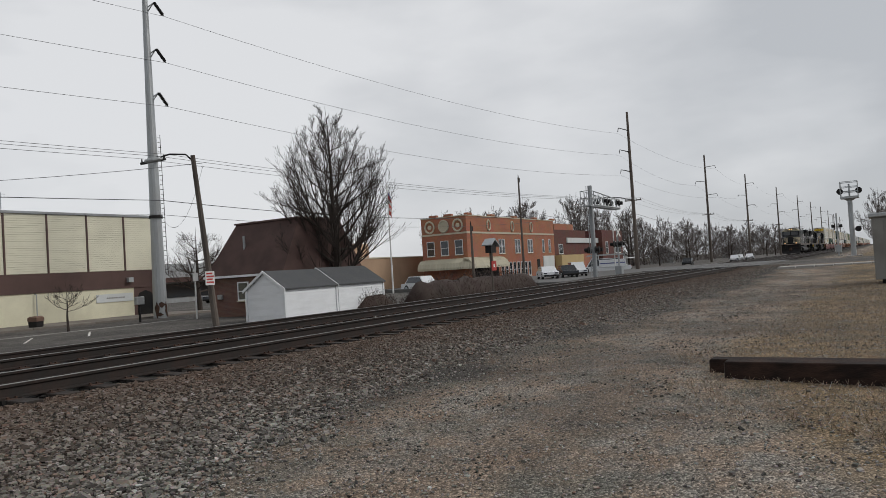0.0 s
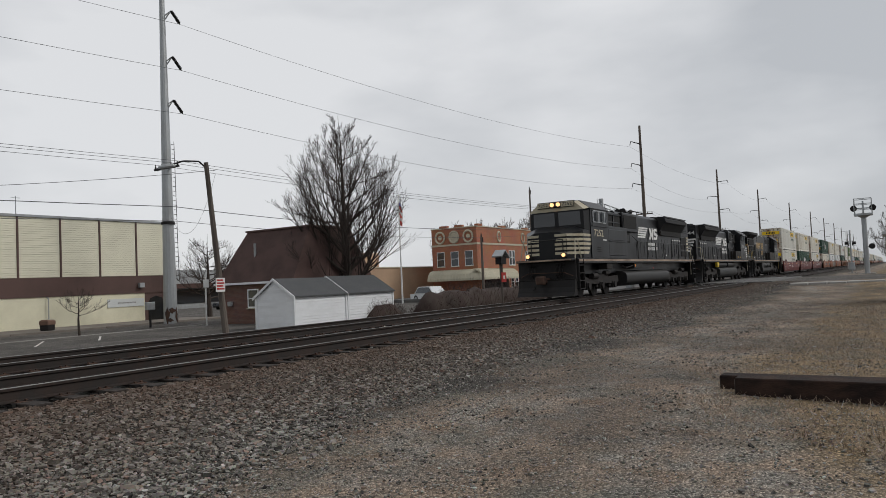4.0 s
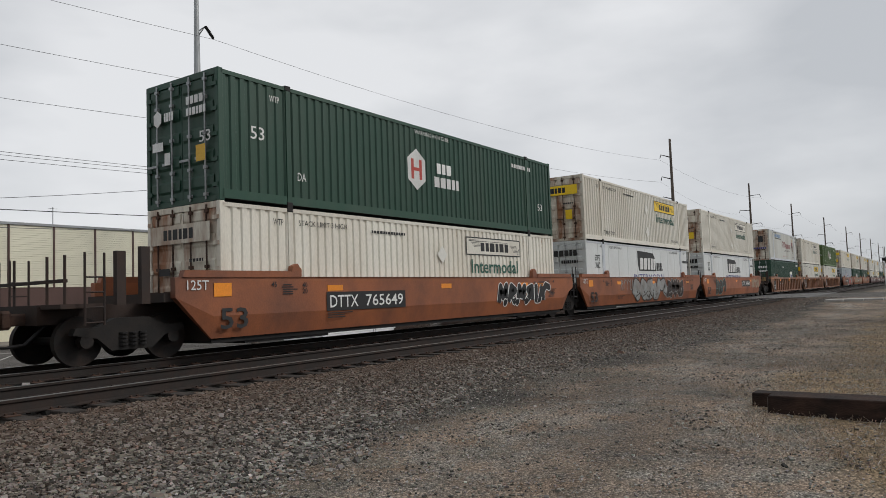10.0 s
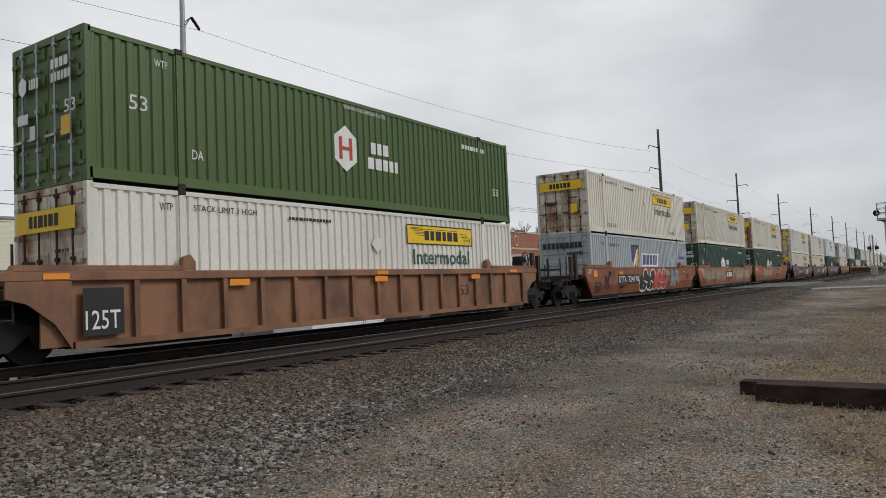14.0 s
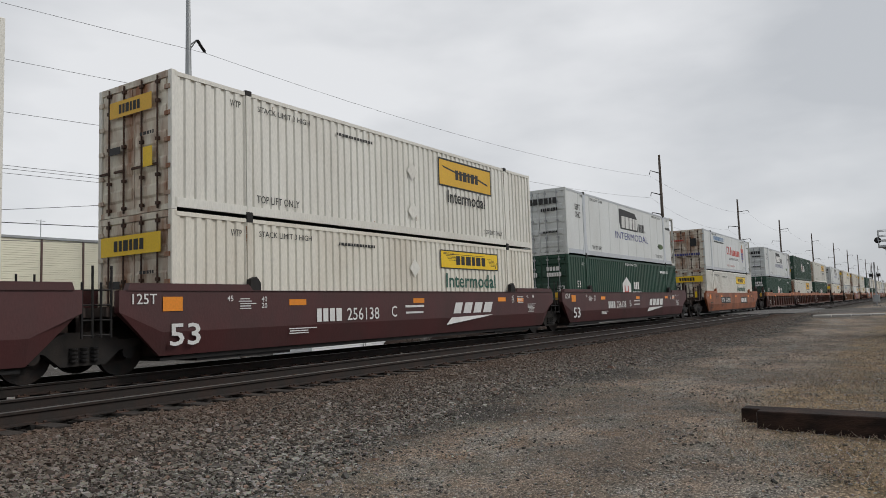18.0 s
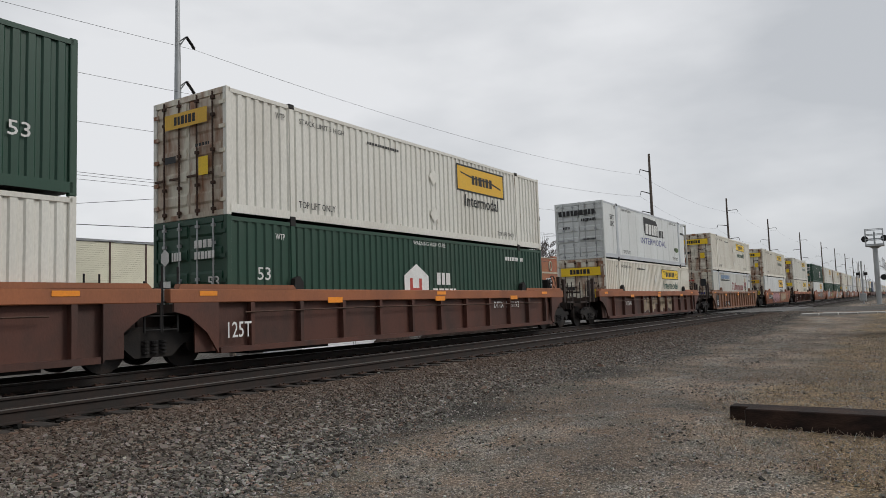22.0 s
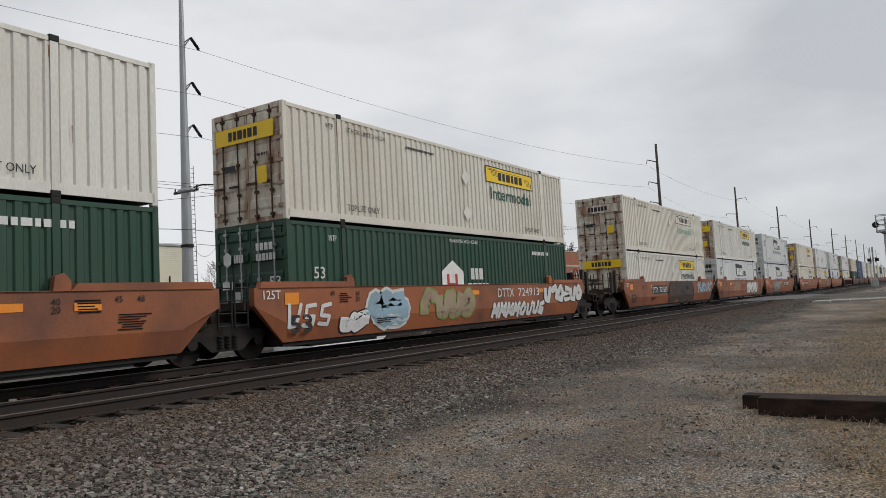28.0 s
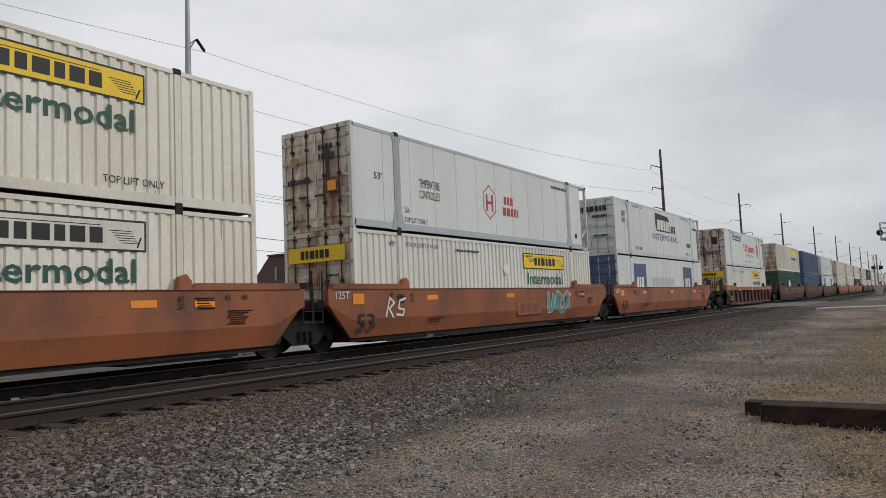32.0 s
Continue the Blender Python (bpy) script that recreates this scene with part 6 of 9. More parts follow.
# ---- the train: locomotives ----
M["lamp"] = glowing("lit_headlight", (1.0, 0.56, 0.24), 1.7)
M["railpale"] = material("worn_cream_handrail", (0.50, 0.46, 0.36), 0.6, 0.0, (0.2, 0.14, 0.08), 0.3, 3.0)
M["dustyblack"] = material("dusty_brown_black_paint", (0.016, 0.0135, 0.011), 0.55, 0.0, (0.042, 0.033, 0.025), 0.4, 0.9, streak=2.0, spec=0.3)
M["tank"] = material("dusty_black_tank", (0.013, 0.0125, 0.012), 0.55, 0.1, (0.036, 0.031, 0.026), 0.3, 0.8)
M["mesh_black"] = material("black_radiator_screen", (0.006, 0.006, 0.006), 0.9, 0.0, amount=0.1)
M["railgrey"] = material("worn_roof_edge_paint", (0.050, 0.052, 0.056), 0.5, 0.2, amount=0.2)
M["railblack"] = material("black_handrail_paint", (0.012, 0.012, 0.012), 0.5, 0.0, amount=0.12)
M["railgold"] = material("faded_yellow_handrail", (0.42, 0.30, 0.09), 0.6, 0.0, (0.12, 0.07, 0.03), 0.3, 3.0)
M["sillpaint"] = material("dusty_sill_stripe", (0.36, 0.27, 0.20), 0.7, 0.0, (0.12, 0.08, 0.06), 0.5, 0.9)
M["boxyellow"] = material("yellow_steel_box", (0.70, 0.48, 0.02), 0.5, amount=0.15)
M["cabglass"] = glass("cab_glass", (0.02, 0.022, 0.026))


def make_locomotive(label, length, number, stripe, mark, style, flip, lit, flare, logo, tank_at, intake, cabinet):
    """A six-axle locomotive. Its cab is at x = 0, or with flip at the other end."""
    lo = thing("locomotive", label, "locomotive", group="locomotives at the head of the train")
    X = (lambda x: length - x) if flip else (lambda x: x)
    blk = M["nsblack"]

    def box(s, x0, x1, y0, y1, z0, z1, bev=0.0):
        a, b = sorted((X(x0), X(x1)))
        return s.box(a, b, y0, y1, z0, z1, bev)

    XC = lambda x: X(x - 0.3)

    def cbox(s, x0, x1, *rest):
        return box(s, x0 - 0.3, x1 - 0.3, *rest)

    def poly(s, pts, y0, y1):
        return s.prism([(X(p[0]), p[1]) for p in pts], "y", y0, y1)

    # underframe, tank, trucks
    part("underframe", box(box(Shape(), 0.9, length - 0.9, -1.5, 1.5, 1.62, 1.84), 1.2, length - 1.2, -0.9, 0.9, 1.1, 1.62), blk, lo)
    for y in (-1.508, 1.508):
        part("sill_stripe", box(Shape(), 1.0, length - 1.0, min(y, y * 0.997), max(y, y * 0.997), 1.70, 1.80), M["sillpaint"], lo, "dusty stripe along the frame")
    t0, t1 = tank_at
    tank = []
    for k in range(44):
        u, v = math.cos(math.tau * k / 44), math.sin(math.tau * k / 44)
        tank.append((1.48 * math.copysign(abs(u) ** 0.5, u), 0.79 + 0.44 * math.copysign(abs(v) ** 0.55, v)))
    a, b = sorted((X(t0), X(t1)))
    part("fuel_tank", Shape().drum(tank if style == "EMD" else [(p[0], min(p[1], 0.95)) for p in tank], a, b), M["tank"], lo, "dusty black fuel tank", style == "EMD")
    if style == "GE":
        for c0 in (9.2, 11.6):
            round_ = [(-1.2 + 0.27 * math.cos(math.tau * k / 24), 1.25 + 0.27 * math.sin(math.tau * k / 24)) for k in range(24)]
            part("air_reservoir", Shape().drum(round_, *sorted((X(c0), X(c0 + 2.2)))), M["tank"], lo, smooth=True)
        part("equipment_box", box(Shape(), 7.3, 8.6, -1.45, -0.9, 0.75, 1.5, 0.03), M["tank"], lo)
        part("equipment_box", box(Shape(), 13.7, 15.2, -1.45, -0.9, 0.85, 1.45, 0.03), M["tank"], lo)
    else:
        for c0 in (8.2, 11.9) if flip else ():
            part("air_reservoir", Shape().drum([(-1.22 + 0.2 * math.cos(math.tau * k / 24), 1.40 + 0.2 * math.sin(math.tau * k / 24)) for k in range(24)], *sorted((X(c0), X(c0 + 3.2)))), M["tank"], lo, smooth=True)
        if not flip:
            part("equipment_box", box(Shape(), 9.5, 11.0, -1.44, -1.0, 1.30, 1.60, 0.03), M["tank"], lo)
            part("warning_label", box(Shape(), 9.55, 9.72, -1.45, -1.44, 1.40, 1.52), M["reflect"], lo)
            part("equipment_box", box(Shape(), 5.0, 5.7, -1.44, -1.0, 1.30, 1.60, 0.03), M["truck"], lo)
            part("brake_pipe", Shape().path([(X(7.6), -1.3, 1.5), (X(8.3), -1.35, 1.35), (X(9.4), -1.35, 1.45)], 0.03), M["iron"], lo)
            part("red_tag", box(Shape(), 12.85, 12.95, -1.52, -1.50, 1.25, 1.33), M["inkred"], lo)
        if flip:
            part("yellow_box", box(box(Shape(), 15.75, 16.3, -1.5, -1.3, 1.2, 1.62, 0.02), 15.7, 16.35, -1.52, -1.3, 1.36, 1.42), M["boxyellow"], lo, "yellow steel box under the frame")
    for xc in (4.55, length - 4.55):
        tr = part("truck", box(Shape(), xc - 2.5, xc + 2.5, -0.6, 0.6, 0.75, 1.15, 0.05), M["iron"], lo, "six-wheel truck with dusty side frames")
        for y in (-1.12, 1.12):
            sf = Shape()
            poly(sf, [(xc - 2.75, 0.62), (xc - 2.75, 0.95), (xc - 2.2, 1.02), (xc - 1.5, 0.82), (xc - 0.5, 0.82), (xc - 0.2, 1.05), (xc + 0.9, 1.05), (xc + 1.3, 0.9), (xc + 2.6, 0.98), (xc + 2.75, 0.66), (xc + 2.2, 0.56), (xc + 1.2, 0.6), (xc - 1.2, 0.6), (xc - 2.2, 0.5)], y - 0.1, y + 0.1)
            part("side_frame", sf, M["truck"], tr)
            for k in (-1.85, 0.0, 1.85):
                jb = Shape()
                box(jb, xc + k - 0.2, xc + k + 0.2, y - 0.16, y + 0.16, 0.34, 0.7, 0.03)
                jb.disc((X(xc + k), y * 1.15, 0.52), 0.17, "y", 0.14, 14)
                for q in (-0.42, 0.42):
                    jb.rings([[(X(xc + k + q) + r * math.cos(0.6283 * i), y + r * math.sin(0.6283 * i), 0.43 + 0.035 * j) for i in range(10)] for j, r in enumerate((0.10, 0.07, 0.10, 0.07, 0.10, 0.07, 0.10))])
                part("journal_box", jb, M["truck"], tr)
            part("brake_cylinder", Shape().tube((X(xc - 1.2), y * 1.08, 0.98), (X(xc - 0.5), y * 1.08, 0.98), 0.14, n=12), M["truck"], tr)
            part("brake_cylinder", Shape().tube((X(xc + 0.6), y * 1.08, 1.12), (X(xc + 1.2), y * 1.08, 1.12), 0.12, n=12), M["truck"], tr)
        for k in (-1.85, 0.0, 1.85):
            ws = Shape().tube((X(xc + k), -0.8, 0.52), (X(xc + k), 0.8, 0.52), 0.1, n=8)
            for y in (-0.76, 0.76):
                ws.disc((X(xc + k), y, 0.52), 0.52, "y", 0.14, 26)
            part("wheelset", ws, M["wheel"], tr)
    # hood
    hood = Shape()
    top = 4.48 if not flip else 4.36
    rear = 0.40 if not flip else 1.12
    box(hood, 5.5, length - rear, -1.0, 1.0, 1.84, top - 0.12, 0.04)
    poly_top = [(-0.98, top - 0.14), (0.98, top - 0.14), (0.86, top), (-0.86, top)]
    a, b = sorted((X(8.0), X(length - rear - 0.05)))
    hood.prism(poly_top, "x", a, b)
    part("long_hood", hood, blk, lo, "black engine hood with access doors")
    for i in range(13):
        x = intake[1] + 0.1 + i * ((length - intake[1] - 2.9) / 13)
        dr = box(Shape(), x, x + 0.72, -1.018, -1.0, 1.98, 3.15)
        box(dr, x + 0.6, x + 0.66, -1.03, -1.0, 2.5, 2.62)
        part("access_door", dr, blk, lo)
    lab = Shape()
    rnd = random.Random(len(number) + int(number))
    for i in range(14):
        x, z = rnd.uniform(10, length - 1.5), rnd.choice((2.05, 2.12, 3.3, 3.6))
        box(lab, x, x + rnd.uniform(0.12, 0.28), -1.036, -1.02, z, z + 0.1)
    part("small_placard", lab, M["paintwhite"], lo)
    if style == "EMD":
        fl = Shape()
        a, b = sorted((X(flare), X(flare + 5.4)))
        fl.prism([(-1.02, 3.50), (-1.42, 4.10), (-1.54, 4.18), (-1.52, 4.40), (-1.35, 4.56), (1.35, 4.56), (1.52, 4.40), (1.54, 4.18), (1.42, 4.10), (1.02, 3.50)], "x", a, b)
        part("radiator_flare", fl, M["roofdirt"], lo, "flared radiator housing at the roof")
        for y in (-1, 1):
            part("radiator_screen", box(Shape(), flare + 0.15, flare + 5.25, min(y * 1.03, y * 1.14), max(y * 1.03, y * 1.14), 3.38, 3.72), M["mesh_black"], lo)
        part("flare_edge", box(Shape(), flare, flare + 5.4, -1.50, -1.36, 4.50, 4.575), M["railgrey"], lo, "bare metal edge of the radiator roof")
        part("end_housing", box(Shape(), flare + 5.45, length - rear - 0.02, -1.04, 1.04, 3.45, 4.50, 0.03), blk, lo)
        part("rear_screen", box(Shape(), flare + 5.6, length - rear - 0.75, -1.045, -1.03, 2.55, 3.38), M["mesh_black"], lo)
        part("rear_screen", box(Shape(), flare + 5.6, length - rear - 0.75, -1.045, -1.03, 2.05, 2.42), M["mesh_black"], lo)
        for k in range(4):
            part("louvre", box(Shape(), flare + 5.65, length - rear - 0.7, -1.06, -1.04, 3.72 + k * 0.12, 3.77 + k * 0.12), M["iron"], lo)
        for k in range(4):
            part("cabinet_door", box(Shape(), flare + 3.1 + k * 0.6, flare + 3.6 + k * 0.6, -1.05, -1.0, 2.0, 3.2, 0.012), blk, lo)
            part("door_label", box(Shape(), flare + 3.15 + k * 0.6, flare + 3.55 + k * 0.6, -1.056, -1.049, 3.10, 3.16), M["paintwhite"], lo)
        part("roof_fans", Shape().disc((X(flare + 1.5), 0, 4.6), 0.6, "z", 0.12).disc((X(flare + 3.4), 0, 4.6), 0.6, "z", 0.12).disc((X(flare + 5.3), 0, 4.6), 0.6, "z", 0.12), M["roofdirt"], lo)
        i0, i1 = intake
        part("intake_housing", box(box(Shape(), i0, i1, -1.18, 1.18, 3.35, 4.42, 0.05), i0 + 0.1, i1 - 0.15, -1.06, 1.06, 1.86, 3.35), blk, lo)
        part("intake_screen", box(Shape(), i0 + 0.15, i1 - 0.3, -1.2, -1.17, 3.55, 4.28), M["mesh_black"], lo)
        c1, ctop = cabinet
        part("inverter_cabinet", box(Shape(), 5.05, c1, -1.485, 1.485, 1.86, ctop, 0.014), M["dustyblack"] if flip else blk, lo)
        if flip:
            for xk in (5.5, 6.6):
                for k in range(4):
                    part("louvre", box(Shape(), xk, xk + 0.62, -1.50, -1.484, 2.18 + k * 0.085, 2.22 + k * 0.085), M["iron"], lo)
                part("warning_label", box(Shape(), xk + 0.1, xk + 0.36, -1.492, -1.484, 2.02, 2.12), M["amber"], lo)
        if ctop > 3:
            part("cabinet_panel", box(Shape(), 5.3, c1 - 0.35, -1.50, -1.45, 2.78, 3.34, 0.02), blk, lo)
            part("cabinet_panel", box(box(Shape(), 5.3, c1 - 0.35, -1.50, -1.45, 1.98, 2.70, 0.02), 5.27, c1 - 0.3, -1.53, -1.45, 2.71, 2.76), blk, lo)
            part("recess", box(Shape(), 8.8, 10.1, -1.075, -1.05, 2.75, 3.55), M["mesh_black"], lo)
            part("recess_panel", box(Shape(), 9.1, 9.95, -1.09, -1.07, 2.85, 3.2, 0.01), M["tank"], lo)
        part("screen_bay", box(Shape(), 5.3, i0 - 0.1, -1.05, 1.05, 3.42, 4.26), M["mesh_black"], lo)
        part("bay_posts", box(box(box(box(Shape(), 5.4, i0 - 0.1, -1.08, -1.05, 3.78, 3.84), 6.4, 6.5, -1.1, -1.05, 3.42, 4.26), 7.3, 7.4, -1.1, -1.05, 3.42, 4.26), 5.3, i0, -1.1, -1.04, 4.2, 4.28), blk, lo)
        part("exhaust", box(Shape(), 12.6, 13.6, -0.4, 0.4, 4.3, 4.5, 0.04), M["iron"], lo)
    else:
        part("radiator_flare", Shape().rings([[(X(x), y * k, z) for y, z in ((-1.22, 4.76), (-1.52, 4.66), (-1.52, 4.44), (-1.0, 4.12), (1.0, 4.12), (1.52, 4.44), (1.52, 4.66), (1.22, 4.76))] for x, k in ((16.3, 0.72), (17.5, 1.0), (21.4, 1.0), (21.8, 0.9))]), M["roofdirt"], lo, "overhanging radiator wings at the roof")
        part("radiator_screen", box(Shape(), 17.4, 20.6, -1.06, 1.06, 3.42, 4.02), M["mesh_black"], lo)
        for k, (xa, wd) in enumerate(((16.2, 0.8), (17.3, 0.55), (18.1, 0.55), (18.9, 0.55), (19.6, 0.4))):
            part("grille", box(Shape(), xa, xa + wd, -1.055, -1.0, 2.25, 3.28 if k else 3.5), M["mesh_black"], lo)
        for x0, x1, z in ((5.2, 7.0, 4.50), (7.1, 9.3, 4.58), (9.4, 15.0, 4.50), (15.1, 17.6, 4.62)):
            part("hood_section", box(Shape(), x0, x1, -1.03, 1.03, 3.4, z, 0.05), blk, lo)
        for x0, x1 in ((6.2, 6.8), (8.0, 9.3)):
            part("vent_screen", box(Shape(), x0, x1, -1.05, -1.0, 3.75, 4.25), M["mesh_black"], lo)
        part("side_cabinet", box(Shape(), 4.9, 9.0, -1.485, 1.485, 1.86, 2.66, 0.014), M["dustyblack"], lo)
        part("cabinet_ledge", box(Shape(), 4.9, 9.0, -1.50, -1.2, 2.66, 2.70), blk, lo)
        part("louvres", box(box(box(box(Shape(), 5.3, 5.9, -1.49, -1.46, 2.3, 2.34), 5.3, 5.9, -1.49, -1.46, 2.2, 2.24), 6.6, 7.2, -1.49, -1.46, 2.3, 2.34), 6.6, 7.2, -1.49, -1.46, 2.2, 2.24), M["iron"], lo)
        part("exhaust", box(Shape(), 14.2, 15.6, -0.5, 0.5, 4.4, 4.62, 0.04), M["iron"], lo)
    hx = X(12.6)
    horn = Shape().tube((hx, 0, 4.3), (hx, 0, 4.72), 0.06, n=8).tube((hx - 0.36, -0.2, 4.72), (hx + 0.36, -0.2, 4.72), 0.05, n=8).tube((hx, -0.25, 4.72), (hx, 0.25, 4.72), 0.05, n=8)
    for dx, dy, way in ((-0.36, -0.2, -1), (-0.1, 0.0, -1), (-0.3, 0.2, -1), (0.36, -0.2, 1), (0.12, 0.12, 1)):
        horn.tube((hx + dx, dy, 4.80), (hx + dx + way * 0.34, dy, 4.80), 0.05, 0.14, 12).tube((hx + dx, dy, 4.70), (hx + dx, dy, 4.82), 0.08, n=8)
    part("horn", horn, M["iron"], lo, "black cluster of air horns")
    # cab
    cx0, cx1 = 3.1, 5.6
    cab = Shape()
    prof = [(-1.5, 1.86), (-1.5, 4.28), (-1.0, 4.66), (1.0, 4.66), (1.5, 4.28), (1.5, 1.86)]
    a, b = sorted((XC(cx0), XC(cx1)))
    cab.prism(prof, "x", a, b)
    part("cab", cab, blk, lo, "black wide cab")
    part("cab_roof", Shape().prism([(-1.55, 4.26), (-1.02, 4.68), (1.02, 4.68), (1.55, 4.26), (1.52, 4.22), (1.0, 4.62), (-1.0, 4.62), (-1.52, 4.22)], "x", *sorted((XC(cx0 - 0.12), XC(cx1 + 0.05)))), M["railgrey"], lo)
    part("roof_boxes", cbox(cbox(Shape(), 3.5, 4.2, -0.5, 0.3, 4.66, 4.78, 0.03), 4.6, 5.4, -0.3, 0.6, 4.66, 4.76, 0.03), M["iron"], lo)
    # nose with a sloping front
    nose = Shape()
    w0 = [(-1.46, 1.86), (-1.46, 3.18), (-0.9, 3.42), (0.9, 3.42), (1.46, 3.18), (1.46, 1.86)]
    w1 = [(-0.98, 1.86), (-0.98, 2.95), (-0.62, 3.12), (0.62, 3.12), (0.98, 2.95), (0.98, 1.86)]
    tip = 1.22
    nose.rings([[(XC(3.1), y, z) for y, z in w0], [(XC(2.15), y * 0.995, z) for y, z in w0], [(XC(tip), y, z) for y, z in w1]])
    part("nose", nose, blk, lo)
    part("nose_brow", Shape().rings([[(XC(3.15), y, z) for y, z in ((-1.48, 3.1), (-1.48, 4.22), (-0.95, 4.62), (0.95, 4.62), (1.48, 4.22), (1.48, 3.1))], [(XC(2.55), y * 0.93, z) for y, z in ((-1.48, 3.2), (-1.48, 4.1), (-0.95, 4.5), (0.95, 4.5), (1.48, 4.1), (1.48, 3.2))]]), blk, lo)
    for y0, y1 in ((-1.22, -0.1), (0.1, 1.22)):
        sh = Shape().add([(XC(2.53), y0, 3.48), (XC(2.53), y1, 3.48), (XC(2.53), y1 * 0.98, 4.12), (XC(2.53), y0 * 0.98, 4.12), (XC(2.60), y0, 3.48), (XC(2.60), y1, 3.48), (XC(2.60), y1, 4.12), (XC(2.60), y0, 4.12)], [(0, 1, 2, 3), (0, 4, 5, 1), (3, 2, 6, 7), (0, 3, 7, 4), (1, 5, 6, 2)])
        part("windshield", sh, M["cabglass"], lo)
    for y in (-1, 1):
        yo = y * 1.512
        fr = Shape()
        for x0, x1, z0, z1 in ((3.35, 5.25, 3.58, 3.63), (3.35, 5.25, 4.14, 4.19), (3.35, 3.40, 3.58, 4.19), (5.20, 5.25, 3.58, 4.19), (3.92, 3.97, 3.58, 4.19), (4.68, 4.73, 3.58, 4.19)):
            cbox(fr, x0, x1, min(yo, yo * 1.015), max(yo, yo * 1.015), z0, z1)
        part("window_frame", fr, M["galv"] if lit else blk, lo, "cab window frame")
        if not lit:
            part("window_visor", Shape().prism([(yo, 4.24), (yo * 1.14, 4.10), (yo * 1.14, 4.07), (yo, 4.20)], "x", *sorted((XC(3.3), XC(5.3)))), M["railgrey"], lo, "sloping visor over the cab window")
        part("cab_window", cbox(Shape(), 3.4, 5.2, min(yo * 0.998, yo * 1.004), max(yo * 0.998, yo * 1.004), 3.62, 4.15), M["cabglass"], lo)
        for x0 in (3.86, 4.72):
            part("wind_deflector", cbox(Shape(), x0, x0 + 0.07, min(yo, yo * 1.08), max(yo, yo * 1.08), 3.62, 4.1), M["galv"], lo)
        part("cab_ledge", cbox(Shape(), 3.2, 5.4, min(yo, yo * 1.03), max(yo, yo * 1.03), 3.40, 3.46), blk, lo)
    part("cab_louvre", cbox(cbox(cbox(Shape(), 3.9, 4.35, -1.52, -1.50, 2.36, 2.40), 3.9, 4.35, -1.52, -1.50, 2.26, 2.30), 3.9, 4.35, -1.52, -1.50, 2.16, 2.20), M["iron"], lo)
    part("brow_band", Shape().rings([[(XC(3.0), y, z) for y, z in ((-1.50, 4.27), (-1.50, 4.29), (-0.97, 4.675), (0.97, 4.675), (1.50, 4.29), (1.50, 4.27))], [(XC(2.52), y * 0.935, z - 0.08) for y, z in ((-1.50, 4.27), (-1.50, 4.29), (-0.97, 4.69), (0.97, 4.69), (1.50, 4.29), (1.50, 4.27))]]), M[stripe] if lit else blk, lo)
    part("light_housing", Shape().box(*sorted((XC(2.44), XC(2.75))), -0.95, 0.95, 4.36, 4.66, 0.03), blk, lo)
    for y in (-0.62, 0.62):
        nb = part("number_board", Shape().box(*sorted((XC(2.415), XC(2.44))), y - 0.32, y + 0.32, 4.39, 4.63), M["stripecream"] if lit else M["ink"], lo, "pale number board beside the headlight")
        if lit:
            part("lettering", text_mesh(number, 0.15, M["ink"], 0.5, depth=0.006), None, nb).matrix_basis = pose(XC(2.41), y + 0.25, 4.435) @ TURN_END
    hl = Shape()
    for y in (-0.16, 0.16):
        hl.disc((XC(2.40), y, 4.51), 0.095, "x", 0.06, 16)
    part("headlight", hl, M["lamp"] if lit else M["galv"], lo, "round headlight pair")
    dl = Shape()
    for y in (-0.9, 0.9):
        dl.disc((XC(0.98), y, 2.02), 0.085, "x", 0.06, 16)
    part("ditch_light_can", Shape().tube((XC(1.0), -0.9, 2.02), (XC(1.22), -0.9, 2.02), 0.13, 0.10, 14).tube((XC(1.0), 0.9, 2.02), (XC(1.22), 0.9, 2.02), 0.13, 0.10, 14), M["iron"], lo)
    part("ditch_light", dl, M["lamp"] if lit else M["galv"], lo)
    # nose stripes on the near side and the front
    for k in range(5):
        z = 2.05 + k * 0.21
        s = Shape()
        s.add([(XC(2.16), -1.468, z), (XC(2.75 + k * 0.15), -1.468, z), (XC(2.75 + (k + 0.6) * 0.15), -1.468, z + 0.12), (XC(2.16), -1.468, z + 0.12)], [(0, 1, 2, 3)])
        ya = -0.99
        s.add([(XC(2.14), -1.463, z), (XC(tip), ya - 0.006, z), (XC(tip), ya - 0.006, z + 0.12), (XC(2.14), -1.463, z + 0.12)], [(0, 1, 2, 3)])
        for y0, y1 in ((-0.97, -0.40), (0.40, 0.97)):
            s.add([(XC(tip - 0.006), y0, z), (XC(tip - 0.006), y1, z), (XC(tip - 0.006), y1, z + 0.12), (XC(tip - 0.006), y0, z + 0.12)], [(0, 1, 2, 3)])
        part("nose_stripe", s, M[stripe], lo, "painted stripe round the nose")
    part("nose_emblem", Shape().add([(XC(tip - 0.014), y, z) for y, z in ((-0.42, 2.0), (0.34, 2.0), (0.30, 2.5), (0.42, 2.75), (0.20, 3.02), (-0.25, 3.08), (-0.50, 2.8), (-0.34, 2.45))], [tuple(range(8))]), blk, lo, "dark emblem over the nose stripes")
